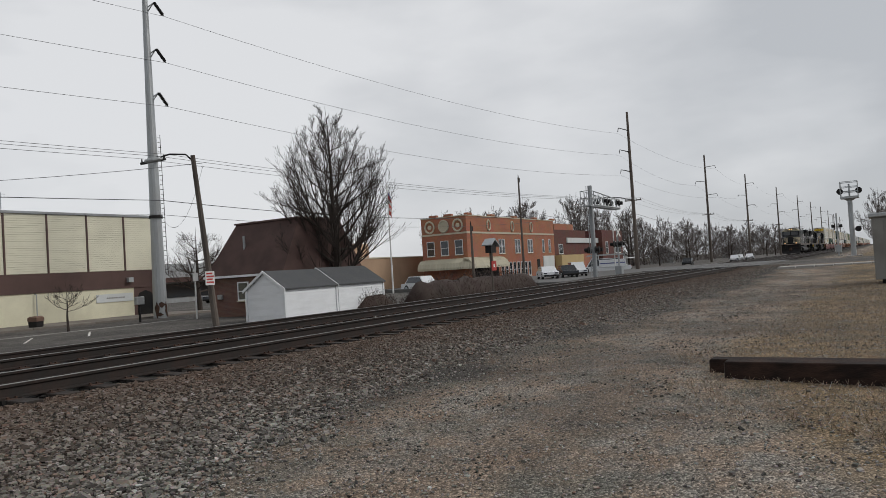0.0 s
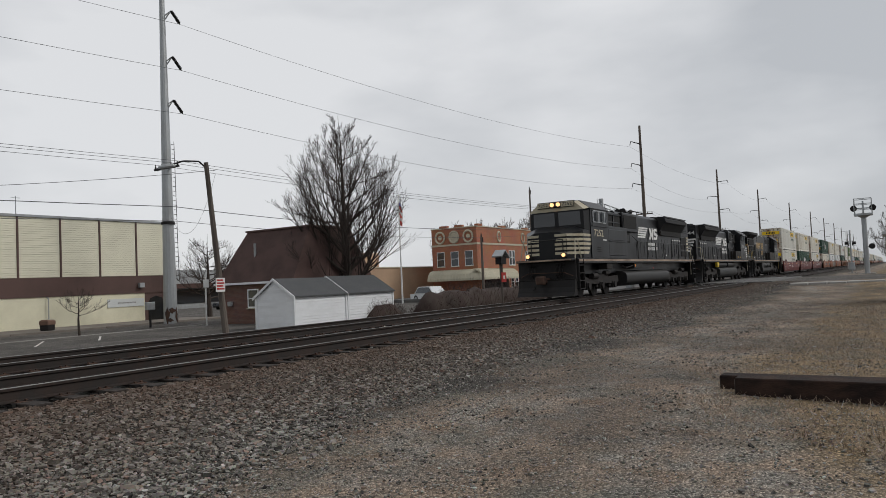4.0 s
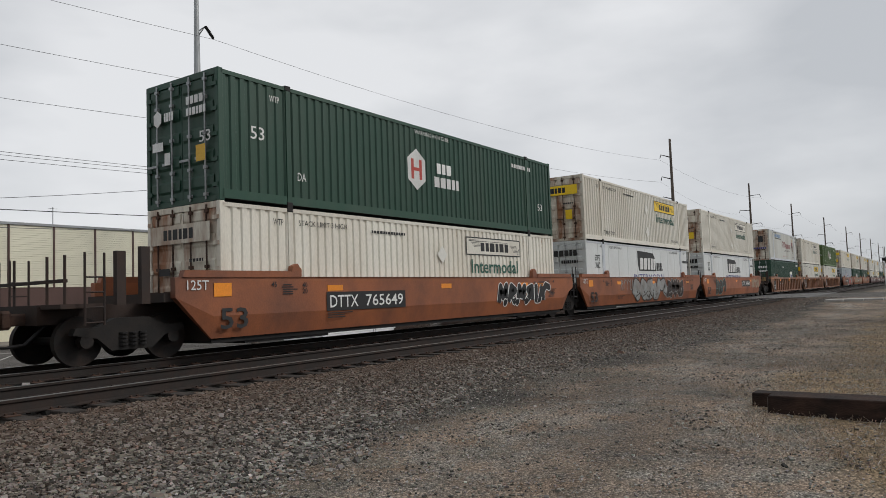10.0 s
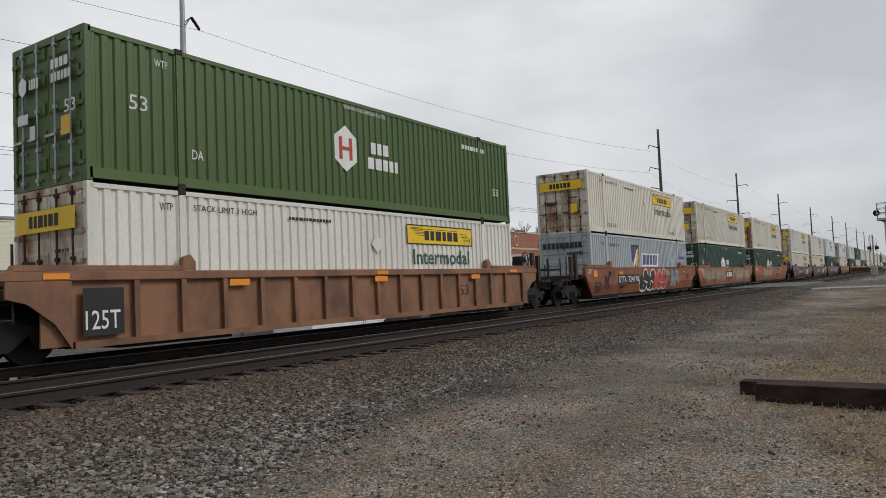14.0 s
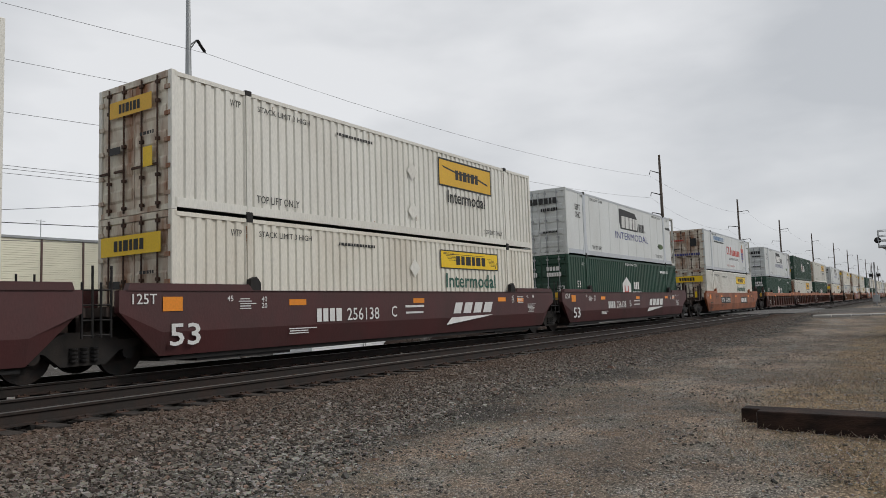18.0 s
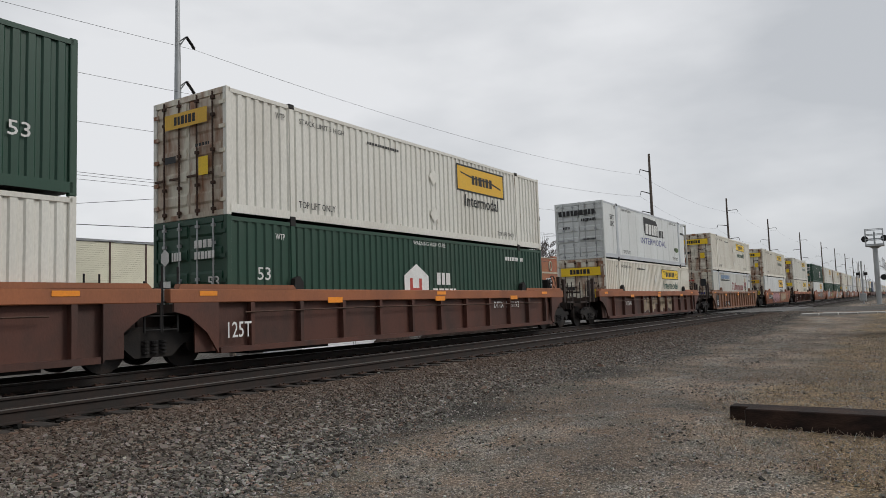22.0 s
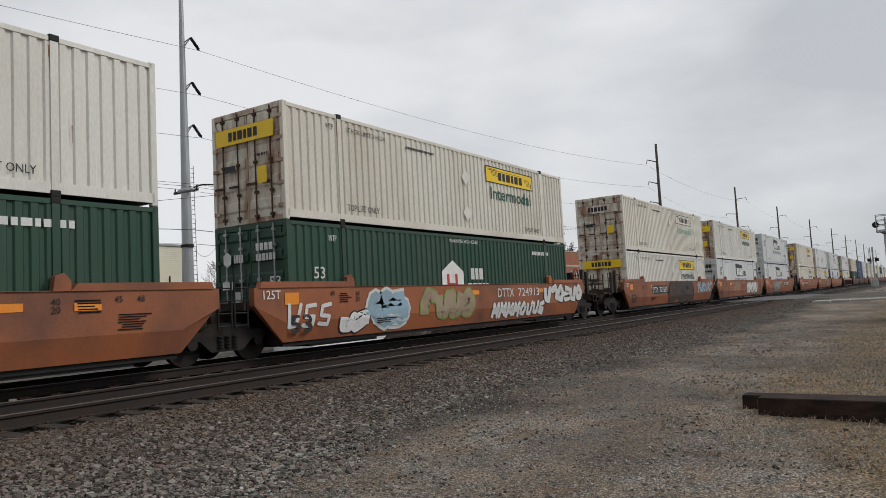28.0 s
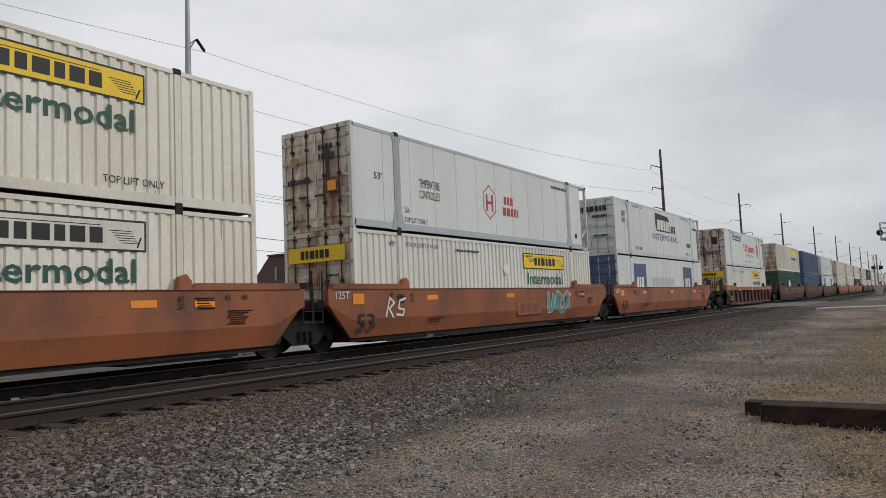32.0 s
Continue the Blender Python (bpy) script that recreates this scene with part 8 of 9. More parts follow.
# white sheds
def shed(x0, x1, y0, y1, eave, ridge, group):
    s = thing("garden_shed", "white vinyl-sided shed with a dark shingle roof", "shed", group=group)
    ym = (y0 + y1) / 2
    part("shed_body", Shape().prism([(y0 + 0.03, STREET), (y1 - 0.03, STREET), (y1 - 0.03, eave), (ym, ridge - 0.06), (y0 + 0.03, eave)], "x", x0 + 0.03, x1 - 0.03), M["vinyl"], s)
    siding_boards(s, x0, x1, y0 + 0.03, STREET, eave - 0.02, 0.155, "vinyl")
    gable = lambda z: (y0, y1) if z < eave else (y0 + (ym - y0) * (z - eave) / (ridge - eave), y1 - (y1 - ym) * (z - eave) / (ridge - eave))
    siding_boards(s, y0, y1, x0 + 0.03, STREET, ridge - 0.08, 0.155, "vinyl", "x", gable)
    for a, b, nm in ((y0 - 0.13, ym, "roof_slope"), (y1 + 0.13, ym, "roof_slope")):
        drop = (ridge - eave) / (ym - y0) * 0.13
        part(nm, Shape().rings([[(x, a, eave - drop + 0.02), (x, b, ridge + 0.02), (x, b, ridge + 0.07), (x, a, eave - drop + 0.08)] for x in (x0 - 0.1, x1 + 0.1)]), M["shingle"], s, "dark grey shingle roof slope")
    for a in (y0 - 0.14, y1 + 0.14):
        drop = (ridge - eave) / (ym - y0) * 0.14
        part("barge_board", Shape().rings([[(x, a, eave - drop - 0.06), (x, ym, ridge - 0.05), (x, ym, ridge + 0.09), (x, a, eave - drop + 0.09)] for x in (x0 - 0.13, x0 - 0.09)]), M["vinyl"], s)
    for x, y in ((x0 + 0.01, y0 + 0.01), (x1 - 0.01, y0 + 0.01), (x0 + 0.01, y1 - 0.01)):
        boxed("corner_trim", x - 0.06, x + 0.06, y - 0.06, y + 0.06, STREET, eave - 0.03, "vinyl", s)


shed(26.7, 30.75, 12.0, 14.7, 1.15, 2.02, "white sheds by the street")
shed(30.9, 35.1, 12.0, 14.9, 1.16, 2.08, "white sheds by the street")

# brown shop with a steep roof
shop = thing("brown_building", "brown brick shop with a steep brown shingle roof", "building")
boxed("wall", 31.2, 38.5, 16.4, 22.7, STREET, 2.0, "brownbrick", shop)
roof = [[(31.0, 16.2, 2.0), (38.7, 16.2, 2.0), (38.7, 22.9, 2.0), (31.0, 22.9, 2.0)], [(33.3, 16.8, 5.35), (37.2, 16.8, 5.35), (37.2, 22.3, 5.35), (33.3, 22.3, 5.35)]]
part("roof", Shape().rings(roof), M["brownroof"], shop, "steep brown shingle mansard")
boxed("eave_trim", 30.93, 38.75, 16.13, 22.97, 1.92, 2.05, "vinyl", shop)
boxed("roof_cap", 33.2, 37.3, 16.7, 22.4, 5.35, 5.45, "brownband", shop)
window(shop, 19.3, 20.1, 0.55, 1.55, 31.2, "vinyl", "x")
boxed("wall_vent", 31.05, 31.2, 21.5, 21.9, 0.6, 0.9, "galv", shop, bev=0.02)
part("roof_vent", Shape().tube((32.2, 20.5, 3.6), (32.2, 20.5, 4.5), 0.08), M["galv"], shop)

# flag pole
fp = thing("flag_pole", "white flag pole with a limp striped flag", "flag pole", pose(60, 29, STREET))
part("pole", Shape().tube((0, 0, 0), (0, 0, 11.0), 0.09, 0.05, 10).disc((0, 0, 11.05), 0.1, "z", 0.12), M["paintwhite"], fp)
for k, mat in enumerate(("inkblue", "inkred", "paintwhite", "inkred", "paintwhite", "inkred")):
    z = 10.5 - k * 0.36
    part("flag_fold", Shape().rings([[(0.06 + 0.5 * f, 0.10 * math.sin(f * 9 + k), z - 0.5 * f), (0.06 + 0.5 * f, 0.10 * math.sin(f * 9 + k) + 0.02, z - 0.5 * f), (0.06 + 0.5 * f, 0.10 * math.sin(f * 9 + k + 0.5) + 0.02, z - 0.40 - 0.6 * f), (0.06 + 0.5 * f, 0.10 * math.sin(f * 9 + k + 0.5), z - 0.40 - 0.6 * f)] for f in (0, 0.35, 0.7, 1.0)]), M[mat], fp)

# tan block behind
tanb = thing("tan_building", "low tan stucco building", "building")
boxed("wall", 70, 95, 44, 56, STREET, 3.7, "tanwall", tanb)
boxed("upper_block", 71, 80, 47, 56, 3.7, 5.9, "tanwall", tanb)
boxed("roof_edge", 69.9, 95.1, 43.9, 56, 3.7, 3.85, "stone", tanb)
boxed("garage_door", 70.5, 74.5, 43.92, 44.0, STREET, 2.4, "white", tanb)
window(tanb, 60, 62.2, 0.4, 1.8, 44.0)

# two-storey brick corner building
bk = thing("brick_building", "two-storey orange brick building with a ribbed awning", "building")
BX0, BX1, BY, BZ = 84.2, 114.4, 33.6, 8.75
boxed("wall", BX0, BX1, BY, BY + 7.2, STREET, BZ, "orangebrick", bk)
boxed("parapet_cap", BX0 - 0.08, BX1 + 0.08, BY - 0.08, BY + 7.28, BZ, BZ + 0.12, "stone", bk)
for x in (BX0 + 0.4, 91.5, 99, 106.5, BX1 - 0.6):
    boxed("parapet_block", x, x + 1.2, BY - 0.1, BY + 0.5, BZ + 0.1, BZ + 0.42, "orangebrick", bk)
for y in (BY + 2.2, BY + 4.6):
    boxed("parapet_block", BX0 - 0.1, BX0 + 0.5, y, y + 1.2, BZ + 0.1, BZ + 0.42, "orangebrick", bk)
boxed("stone_course", BX0 - 0.07, BX1, BY - 0.07, BY + 7.2, 6.35, 6.6, "stone", bk, "pale stone course")
for x in (90.6, 98.3, 105.2):
    s = Shape()
    pts = [(x + 0.48 * math.cos(a), BY - 0.06, 7.55 + 0.72 * math.sin(a)) for a in [6.283 * i / 20 for i in range(21)]]
    part("oval_medallion", s.path(pts, 0.12, 6), M["stone"], bk, "pale oval stone medallion")
for i, y in enumerate((BY + 1.3, BY + 3.55, BY + 5.8)):
    pts = [(BX0 - 0.06, y + 0.72 * math.cos(a), 7.55 + 0.78 * math.sin(a)) for a in [6.283 * k / 20 for k in range(21)]]
    s = Shape().path(pts, 0.14, 6)
    if i == 1:
        s.disc((BX0 - 0.03, y, 7.55), 0.74, "x", 0.1, 20)
    else:
        s.disc((BX0 - 0.03, y, 7.55), 0.3, "x", 0.1, 14)
    part("round_medallion", s, M["stone"], bk, "pale round stone medallion")
    window(bk, y - 0.55, y + 0.55, 3.6, 5.5, BX0, "vinyl", "x")
for x in (93.6, 94.6, 99.0, 100.0, 103.6, 104.6, 109.3, 111.9):
    window(bk, x, x + 0.7, 3.55, 5.55, BY)
for i in range(8):
    x = 94.0 + i * 1.35
    window(bk, x, x + 0.75, 0.0, 2.1, BY)
boxed("door_recess", 106.8, 107.9, BY - 0.05, BY, STREET, 2.4, "mesh_black", bk)
boxed("shop_front", BX0 + 1.0, 93.0, BY - 0.04, BY, STREET + 0.3, 1.6, "glass", bk)
boxed("white_boarding", 109.2, 113.8, BY - 0.12, BY, STREET, 2.9, "white", bk)
aw = Shape()
prof = [(0.0, 3.05), (-0.75, 2.9), (-1.3, 2.45), (-1.55, 1.85), (-1.55, 1.55), (-1.45, 1.55), (-1.45, 1.85), (-1.2, 2.35), (-0.7, 2.75), (0.0, 2.9)]
part("awning_side", Shape().rings([[(x, BY + d, z) for d, z in prof] for x in (BX0 - 1.4, 93.6)]), M["awning"], bk, "pale ribbed half-round awning")
part("awning_front", Shape().rings([[(BX0 + d, y, z) for d, z in prof] for y in (BY - 1.5, BY + 7.2)]), M["awning"], bk)
ribs = Shape()
for i in range(22):
    x = BX0 - 1.2 + i * 0.5
    ribs.path([(x, BY + d, z + 0.02) for d, z in prof[:5]], 0.035, 4)
for i in range(17):
    y = BY - 1.3 + i * 0.5
    ribs.path([(BX0 + d, y, z + 0.02) for d, z in prof[:5]], 0.035, 4)
part("awning_ribs", ribs, M["awning"], bk)

# darker brick row and the yellow wall
row = thing("brick_row", "dark red brick shop row with a pale fascia", "building")
boxed("wall", 114.9, 131.5, BY + 0.6, BY + 12, STREET, 7.4, "redbrick", row)
boxed("upper_wall", 122, 131.5, BY + 3, BY + 12, 7.4, 8.8, "orangebrick", row)
boxed("pale_fascia", 121.5, 138.0, BY + 0.35, BY + 0.62, 5.1, 6.0, "white", row)
boxed("low_wall", 131.5, 138.0, BY + 0.6, BY + 12, STREET, 5.6, "redbrick", row)
boxed("corner_block", 138.0, 151.0, BY - 0.4, BY + 12, STREET, 7.6, "redbrick", row)
for x in (140.0, 146.0, 148.2):
    window(row, x, x + 1.3, 3.0, 5.2, BY - 0.4)
window(row, 117.8, 119.6, 3.2, 4.8, BY + 0.6)
boxed("yellow_wall", 114.5, 125.0, BY - 1.2, BY + 0.4, STREET, 2.9, "buffwall", row, "yellow stucco ground floor")
boxed("brick_pier", 125.0, 131.5, BY - 1.0, BY + 0.5, STREET, 3.0, "orangebrick", row)
boxed("dark_gate", 131.6, 134.2, BY - 0.8, BY + 0.5, STREET, 3.6, "mesh_black", row)

# small houses and a shop far back
M["paleclap"] = material("pale_grey_clapboard", (0.34, 0.34, 0.335), 0.7, 0.0, (0.22, 0.21, 0.20), 0.25, 0.8)
for x, y, w, wall, roof_m in ((176, 43, 12, "vinyl", "greyroof"), (222, 40, 9, "paleclap", "greyroof"), (300, 33, 10, "paleclap", "greyroof")):
    ho = thing("distant_house", "small pale house with a dark roof", "house", pose(x, y, STREET), "houses beyond the crossing")
    boxed("wall", 0, w, 0, 7, 0, 3.0, wall, ho)
    part("roof", Shape().prism([(-0.4, 2.9), (7.4, 2.9), (3.5, 5.6)], "x", -0.3, w + 0.3), M[roof_m], ho)
    boxed("porch", 1, w - 1, -1.6, 0, 2.2, 2.4, wall, ho)
    for q in (1.2, w - 2.0):
        window(ho, q, q + 0.8, 1.0, 2.1, 0.0)
    boxed("front_door", w / 2 - 0.45, w / 2 + 0.45, -0.06, 0, 0, 2.05, "brownband", ho)
store = thing("corner_store", "low grey shop with a dark awning", "building")
boxed("wall", 58, 74, 66, 76, STREET, 4.6, "galv", store)
boxed("shop_window", 60, 72, 65.9, 66, 0.2, 2.0, "glass", store)
boxed("awning", 58, 74, 64.6, 66, 2.2, 2.8, "brownroof", store)


# cars and the utility truck
def vehicle(name, label, category, at, paint, length, height, wheel, tall=0.45, group=""):
    v = thing(name, label, category, at, group)
    w, L, h = 0.9, length, height
    lower = [(0.0, 0.42), (0.08, 0.75), (0.22 * L, 0.86), (0.80 * L, 0.90), (L - 0.03, 0.85), (L, 0.45), (L - 0.1, 0.28), (0.1, 0.26)]
    part("body", Shape().rings([[(x, -w * k, z) for x, z in lower] for k in (1.0,)] + [[(x, w, z) for x, z in lower]]), M[paint], v)
    a, b = 0.20 * L, 0.93 * L if tall > 0.5 else 0.86 * L
    cab = [(a, 0.84), (a + 0.75, h), (b - 0.55, h), (b, 0.88)]
    part("cabin", Shape().rings([[(x, y * (0.82 if z > 1 else 0.97), z) for x, z in cab] for y in (-w, w)]), M[paint], v)
    gl = [(a + 0.2, 0.93), (a + 0.82, h - 0.07), (b - 0.62, h - 0.07), (b - 0.2, 0.93)]
    part("side_glass", Shape().rings([[(x, y * (0.85 if z > 1 else 1.0) * 1.005, z) for x, z in gl] for y in (-w, w)]), M["glass"], v)
    for x in (0.19 * L, 0.80 * L):
        for y in (-w + 0.08, w - 0.08):
            t = part("wheel", Shape().disc((x, y, wheel), wheel, "y", 0.22, 20), M["rubber"], v)
            part("rim", Shape().disc((x, y * 1.02, wheel), wheel * 0.62, "y", 0.23, 14), M["galv"], t)
    for y in (-0.62, 0.62):
        part("headlight", Shape().box(-0.02, 0.06, y - 0.18, y + 0.18, 0.58, 0.72), M["glass"], v)
        part("tail_light", Shape().box(L - 0.06, L + 0.01, y - 0.16, y + 0.16, 0.62, 0.78), M["redpaint"], v)
    part("bumper", Shape().box(-0.06, 0.1, -w * 0.95, w * 0.95, 0.3, 0.48, 0.04).box(L - 0.1, L + 0.05, -w * 0.95, w * 0.95, 0.3, 0.48, 0.04), M["iron"], v)
    return v


CARZ = STREET + 0.35
lot = thing("parking_lot", "raised asphalt lot beside the tracks", "pavement", kind="structure")
boxed("lot_surface", 62, 120, 9.5, 32, STREET - 0.4, CARZ, "asphalt", lot, bev=0.05)
vehicle("parked_car", "white sedan parked by the tracks", "car", pose(74.0, 17.5, CARZ, 0, 0, 33), "carwhite", 4.7, 1.42, 0.33, group="parked cars")
vehicle("parked_car", "dark sedan parked by the tracks", "car", pose(77.2, 16.4, CARZ, 0, 0, 33), "cardark", 4.6, 1.42, 0.33, group="parked cars")
vehicle("parked_car", "white parked station wagon", "car", pose(80.6, 16.6, CARZ, 0, 0, 30), "carwhite", 4.8, 1.7, 0.35, 0.6, "parked cars")
tk = vehicle("utility_truck", "white utility truck with a ladder rack", "truck", pose(95.6, 22.9, CARZ, 0, 0, -72), "carwhite", 7.6, 1.95, 0.42, 0.45)
boxed("service_body", 3.3, 6.9, -1.0, 1.0, 0.7, 1.75, "carwhite", tk, bev=0.04)
part("ladder_rack", Shape().box(1.6, 6.9, -0.95, -0.88, 2.35, 2.42).box(1.6, 6.9, 0.88, 0.95, 2.35, 2.42).box(3.2, 3.27, -0.95, 0.95, 1.7, 2.4).box(6.7, 6.77, -0.95, 0.95, 1.7, 2.4).box(1.8, 6.8, -0.5, -0.1, 2.42, 2.52), M["galv"], tk)
part("body_stripe", Shape().box(3.4, 6.8, -1.02, -1.0, 1.2, 1.32), M["inkblue"], tk)
vehicle("parked_car", "dark car before the far shop", "car", pose(56, 52, STREET, 0, 0, 8), "cardark", 4.6, 1.5, 0.33, group="cars before the far shop")
vehicle("parked_car", "dark red car before the far shop", "car", pose(61.5, 53, STREET, 0, 0, 8), "carred", 4.6, 1.5, 0.33, group="cars before the far shop")
vehicle("parked_car", "pale pickup behind the hedge", "car", pose(62, 25, STREET, 0, 0, 70), "carwhite", 5.0, 1.6, 0.36, group="parked cars")
for x, y, pt, lb in ((150, 20, "cardark", "dark car waiting at the far road"), (160, 12.5, "carwhite", "white car on the far road"), (172, 13.5, "carwhite", "white car on the far road"), (187, 13.5, "carwhite", "white car on the far road")):
    vehicle("distant_car", lb, "car", pose(x, y, STREET, 0, 0, 5), pt, 4.6, 1.45, 0.33, group="cars on the far road")


# brown winter hedge
def hedge(x0, x1, y, depth, h, label, seed):
    rnd, s = random.Random(seed), Shape()
    hd = thing("hedge", label, "hedge")
    for i in range(round((x1 - x0) * 210)):
        x, d = rnd.uniform(x0, x1), rnd.uniform(-depth, depth)
        hh = h * (0.78 + 0.35 * noise.noise((x * 0.4, d, seed))) * math.sqrt(max(0.05, 1 - (d / depth) ** 2)) * min(1, 4 * (x - x0 + 0.2) / (x1 - x0), 4 * (x1 - x + 0.2) / (x1 - x0)) ** 0.5
        z = rnd.uniform(0.1, 1.0) ** 0.6 * hh
        a, l = rnd.uniform(0, 6.283), rnd.uniform(0.2, 0.5)
        p = Vector((x, y + d, STREET + z))
        s.tube(p, p + Vector((math.cos(a) * l * 0.5, math.sin(a) * l * 0.5, l * rnd.uniform(0.3, 1))), 0.009, 0.004, 3, caps=False)
    me = bpy.data.meshes.new("twigs")
    me.from_pydata([tuple(v) for v in s.v], [], s.f)
    me.materials.append(M["hedge"])
    part("twigs", me, None, hd)["kind"] = "stuff"
    core = Shape()
    n = max(4, round((x1 - x0) / 0.8))
    core.rings([[(x0 + (x1 - x0) * i / n, y + depth * 0.75 * math.cos(a), STREET + h * 0.72 * (0.85 + 0.2 * noise.noise((i * 0.7, seed, 0))) * max(0.0, math.sin(a)) * (0.25 if i in (0, n) else 1)) for a in [math.pi * k / 8 for k in range(9)]] for i in range(n + 1)])
    part("dense_core", core, M["hedge"], hd, smooth=True)


hedge(36.0, 52.5, 10.4, 1.3, 2.35, "bare brown twiggy winter hedge", 4)
hedge(32.5, 36.0, 12.2, 0.7, 1.5, "dark clipped low hedge", 6)


# poles and wires
def wire(name, pts, sag, r=0.016, label="thin dark overhead wire between the poles"):
    s, line = Shape(), []
    for (a, b) in zip(pts[:-1], pts[1:]):
        a, b = Vector(a), Vector(b)
        line += [a.lerp(b, i / 16) - Vector((0, 0, sag * 4 * (i / 16) * (1 - i / 16))) for i in range(16)]
    line.append(Vector(pts[-1]))
    s.rings([[p + Vector((0, r * math.cos(q), r * math.sin(q))) for q in (0.0, 1.571, 3.142, 4.712)] for p in line])
    return tagged(part(name, s, M["wire"]), label, "wire", "overhead wires")


def line_pole(x, y, top, r0, r1, mat, arms, label, cross=None):
    p = thing("transmission_pole", label, "utility pole", pose(x, y, STREET), "transmission poles along the railway")
    part("pole", Shape().tube((0, 0, 0), (0, 0, top - STREET), r0, r1, 14), M[mat], p)
    for z, dx, dy in arms:
        z -= STREET
        if mat == "galv":
            tip, low = Vector((dx, dy, z + 0.3)), Vector((dx * 2, dy * 2, z - 0.7))
            arm = part("arm", Shape().tube((0, 0, z - 0.55), tip, 0.05, 0.035, 6).tube((0, 0, z - 0.15), tip, 0.045, 0.035, 6), M["galv"], p, "triangular steel arm")
            ins = Shape().tube(tip, low, 0.045, n=6)
            for k in range(9):
                ins.tube(tip.lerp(low, 0.06 + 0.1 * k), tip.lerp(low, 0.11 + 0.1 * k), 0.13, 0.09, 9)
        else:
            arm = part("arm", Shape().tube((0, 0, z), (dx, dy, z + 0.25), 0.09, 0.05, 6).tube((0, 0, z + 0.02), (dx * 0.6, dy * 0.6, z + 0.2), 0.03, n=5), M["iron"], p)
            ins = Shape().tube((dx, dy, z + 0.25), (dx * 1.1, dy * 1.1, z - 0.35), 0.05, 0.06, 6)
        part("insulator", ins, M["iron"], arm, "dark insulator string")
    if cross:
        z = cross - STREET
        cr = Shape().box(-0.08, 0.08, -1.3, 1.3, z - 0.08, z + 0.08)
        part("cross_arm", cr, M["wood"] if mat == "wood" else M["iron"], p)
        for y_ in (-1.2, -0.5, 0.5, 1.2):
            part("pin_insulator", Shape().tube((0, y_, z + 0.08), (0, y_, z + 0.32), 0.06, 0.04, 8), M["iron"], p)
    return p


AZ = (21.3, 18.0, 14.9)
ax, ay = 32.3, 29.1
pa = line_pole(ax, ay, 27.5, 0.47, 0.11, "galv", [(z, 0.34, -0.52) for z in AZ], "tall pale steel pole with three arms", 10.4)
for k, (a, z, wd, hg) in enumerate(((3.6, 0.55, 0.16, 0.5), (4.3, 0.9, 0.22, 0.18), (5.0, 0.65, 0.12, 0.42), (4.0, 0.25, 0.2, 0.12), (5.4, 0.2, 0.14, 0.25))):
    ring = [(a + wd / 0.46 * math.cos(q) * (1 + 0.3 * math.sin(3 * q + k)), z + hg * math.sin(q) * (1 + 0.25 * math.cos(4 * q))) for q in [0.5236 * i for i in range(12)]]
    part("rust_patch", Shape().add([(0.478 * math.cos(u), 0.478 * math.sin(u), v) for u, v in ring], [tuple(range(12))]), M["rusty"], pa, "flaking rusty paint at the foot")
part("pole_band", Shape().tube((0, 0, 6.9), (0, 0, 7.1), 0.46, 0.46, 16), M["iron"], pa)
lad = Shape()
for k in range(30):
    lad.tube((0.42 - k * 0.004, -0.2, 3.0 + k * 0.33), (0.66 - k * 0.004, -0.2, 3.0 + k * 0.33), 0.02, n=4)
part("climbing_rungs", lad.tube((0.64, -0.2, 3.0), (0.52, -0.2, 12.8), 0.02, n=5), M["iron"], pa)
POLES = [(111.3, 18.7), (174, 19.7), (229.6, 19.2), (289, 17.4), (348, 15.7), (407, 14.9), (466, 14.1), (525, 13.6), (584, 13.2), (660, 12.6)]
TIPS = []
for i, (x, y) in enumerate(POLES):
    arms = [(21.6, -2.0, 0.9), (18.2, -2.0, 0.9), (15.1, -2.0, 0.9)] if i == 0 else [(21.6, 0.9, -2.0), (18.2, -0.9, 2.0), (15.1, 0.9, -2.0)]
    line_pole(x, y, 24.5, 0.34, 0.17, "wood", arms, "tall dark wooden transmission pole", 10.6)
    if i == 0:
        la = thing("pole_street_lamp", "curved street lamp arm on a wooden pole", "street lamp", pose(x, y, 10.6))
        part("lamp_arm", Shape().path([(0, 0, 0), (-1.6, 1.5, 0.5), (-3.4, 3.2, 0.6), (-4.6, 4.3, 0.45)], 0.07, 7), M["iron"], la)
        part("lamp_head", Shape().box(-5.3, -4.4, 4.1, 4.9, 0.28, 0.5, 0.06), M["galv"], la)
    TIPS.append([(x + dx * 1.1, y + dy * 1.1, z - 0.6) for z, dx, dy in arms])
prev = [(-70.0, 37.0, z - 0.6) for z in (21.6, 18.3, 15.2)]
mine = [(ax + 0.68, ay - 1.05, z - 0.72) for z in AZ]
for k in range(3):
    wire("power_line", [prev[k], mine[k], *[t[k] for t in TIPS]], 1.3, 0.013)
for dy, z in ((-1.2, 10.75), (-0.5, 10.7), (1.2, 10.75)):
    wire("service_line", [(-60, 36 + dy, z + 1.2), (ax, ay + dy, z), *[(x, y + dy, z + 0.15) for x, y in POLES[:6]]], 0.9, 0.014)
wire("telephone_cable", [(-60, 36, 8.6), (ax, ay - 0.7, 7.6), (87.5, 24.5, 8.2), (111.4, 18.2, 8.4), (174, 19.4, 8.4)], 0.9, 0.024)
wire("telephone_cable", [(-60, 36, 7.0), (ax, ay - 0.7, 6.6), (87.5, 24.5, 7.2)], 0.8, 0.016)
wire("guy_wire", [(4.0, 33.5, 7.0), (24.2, 14.6, 7.6)], 0.5, 0.012)
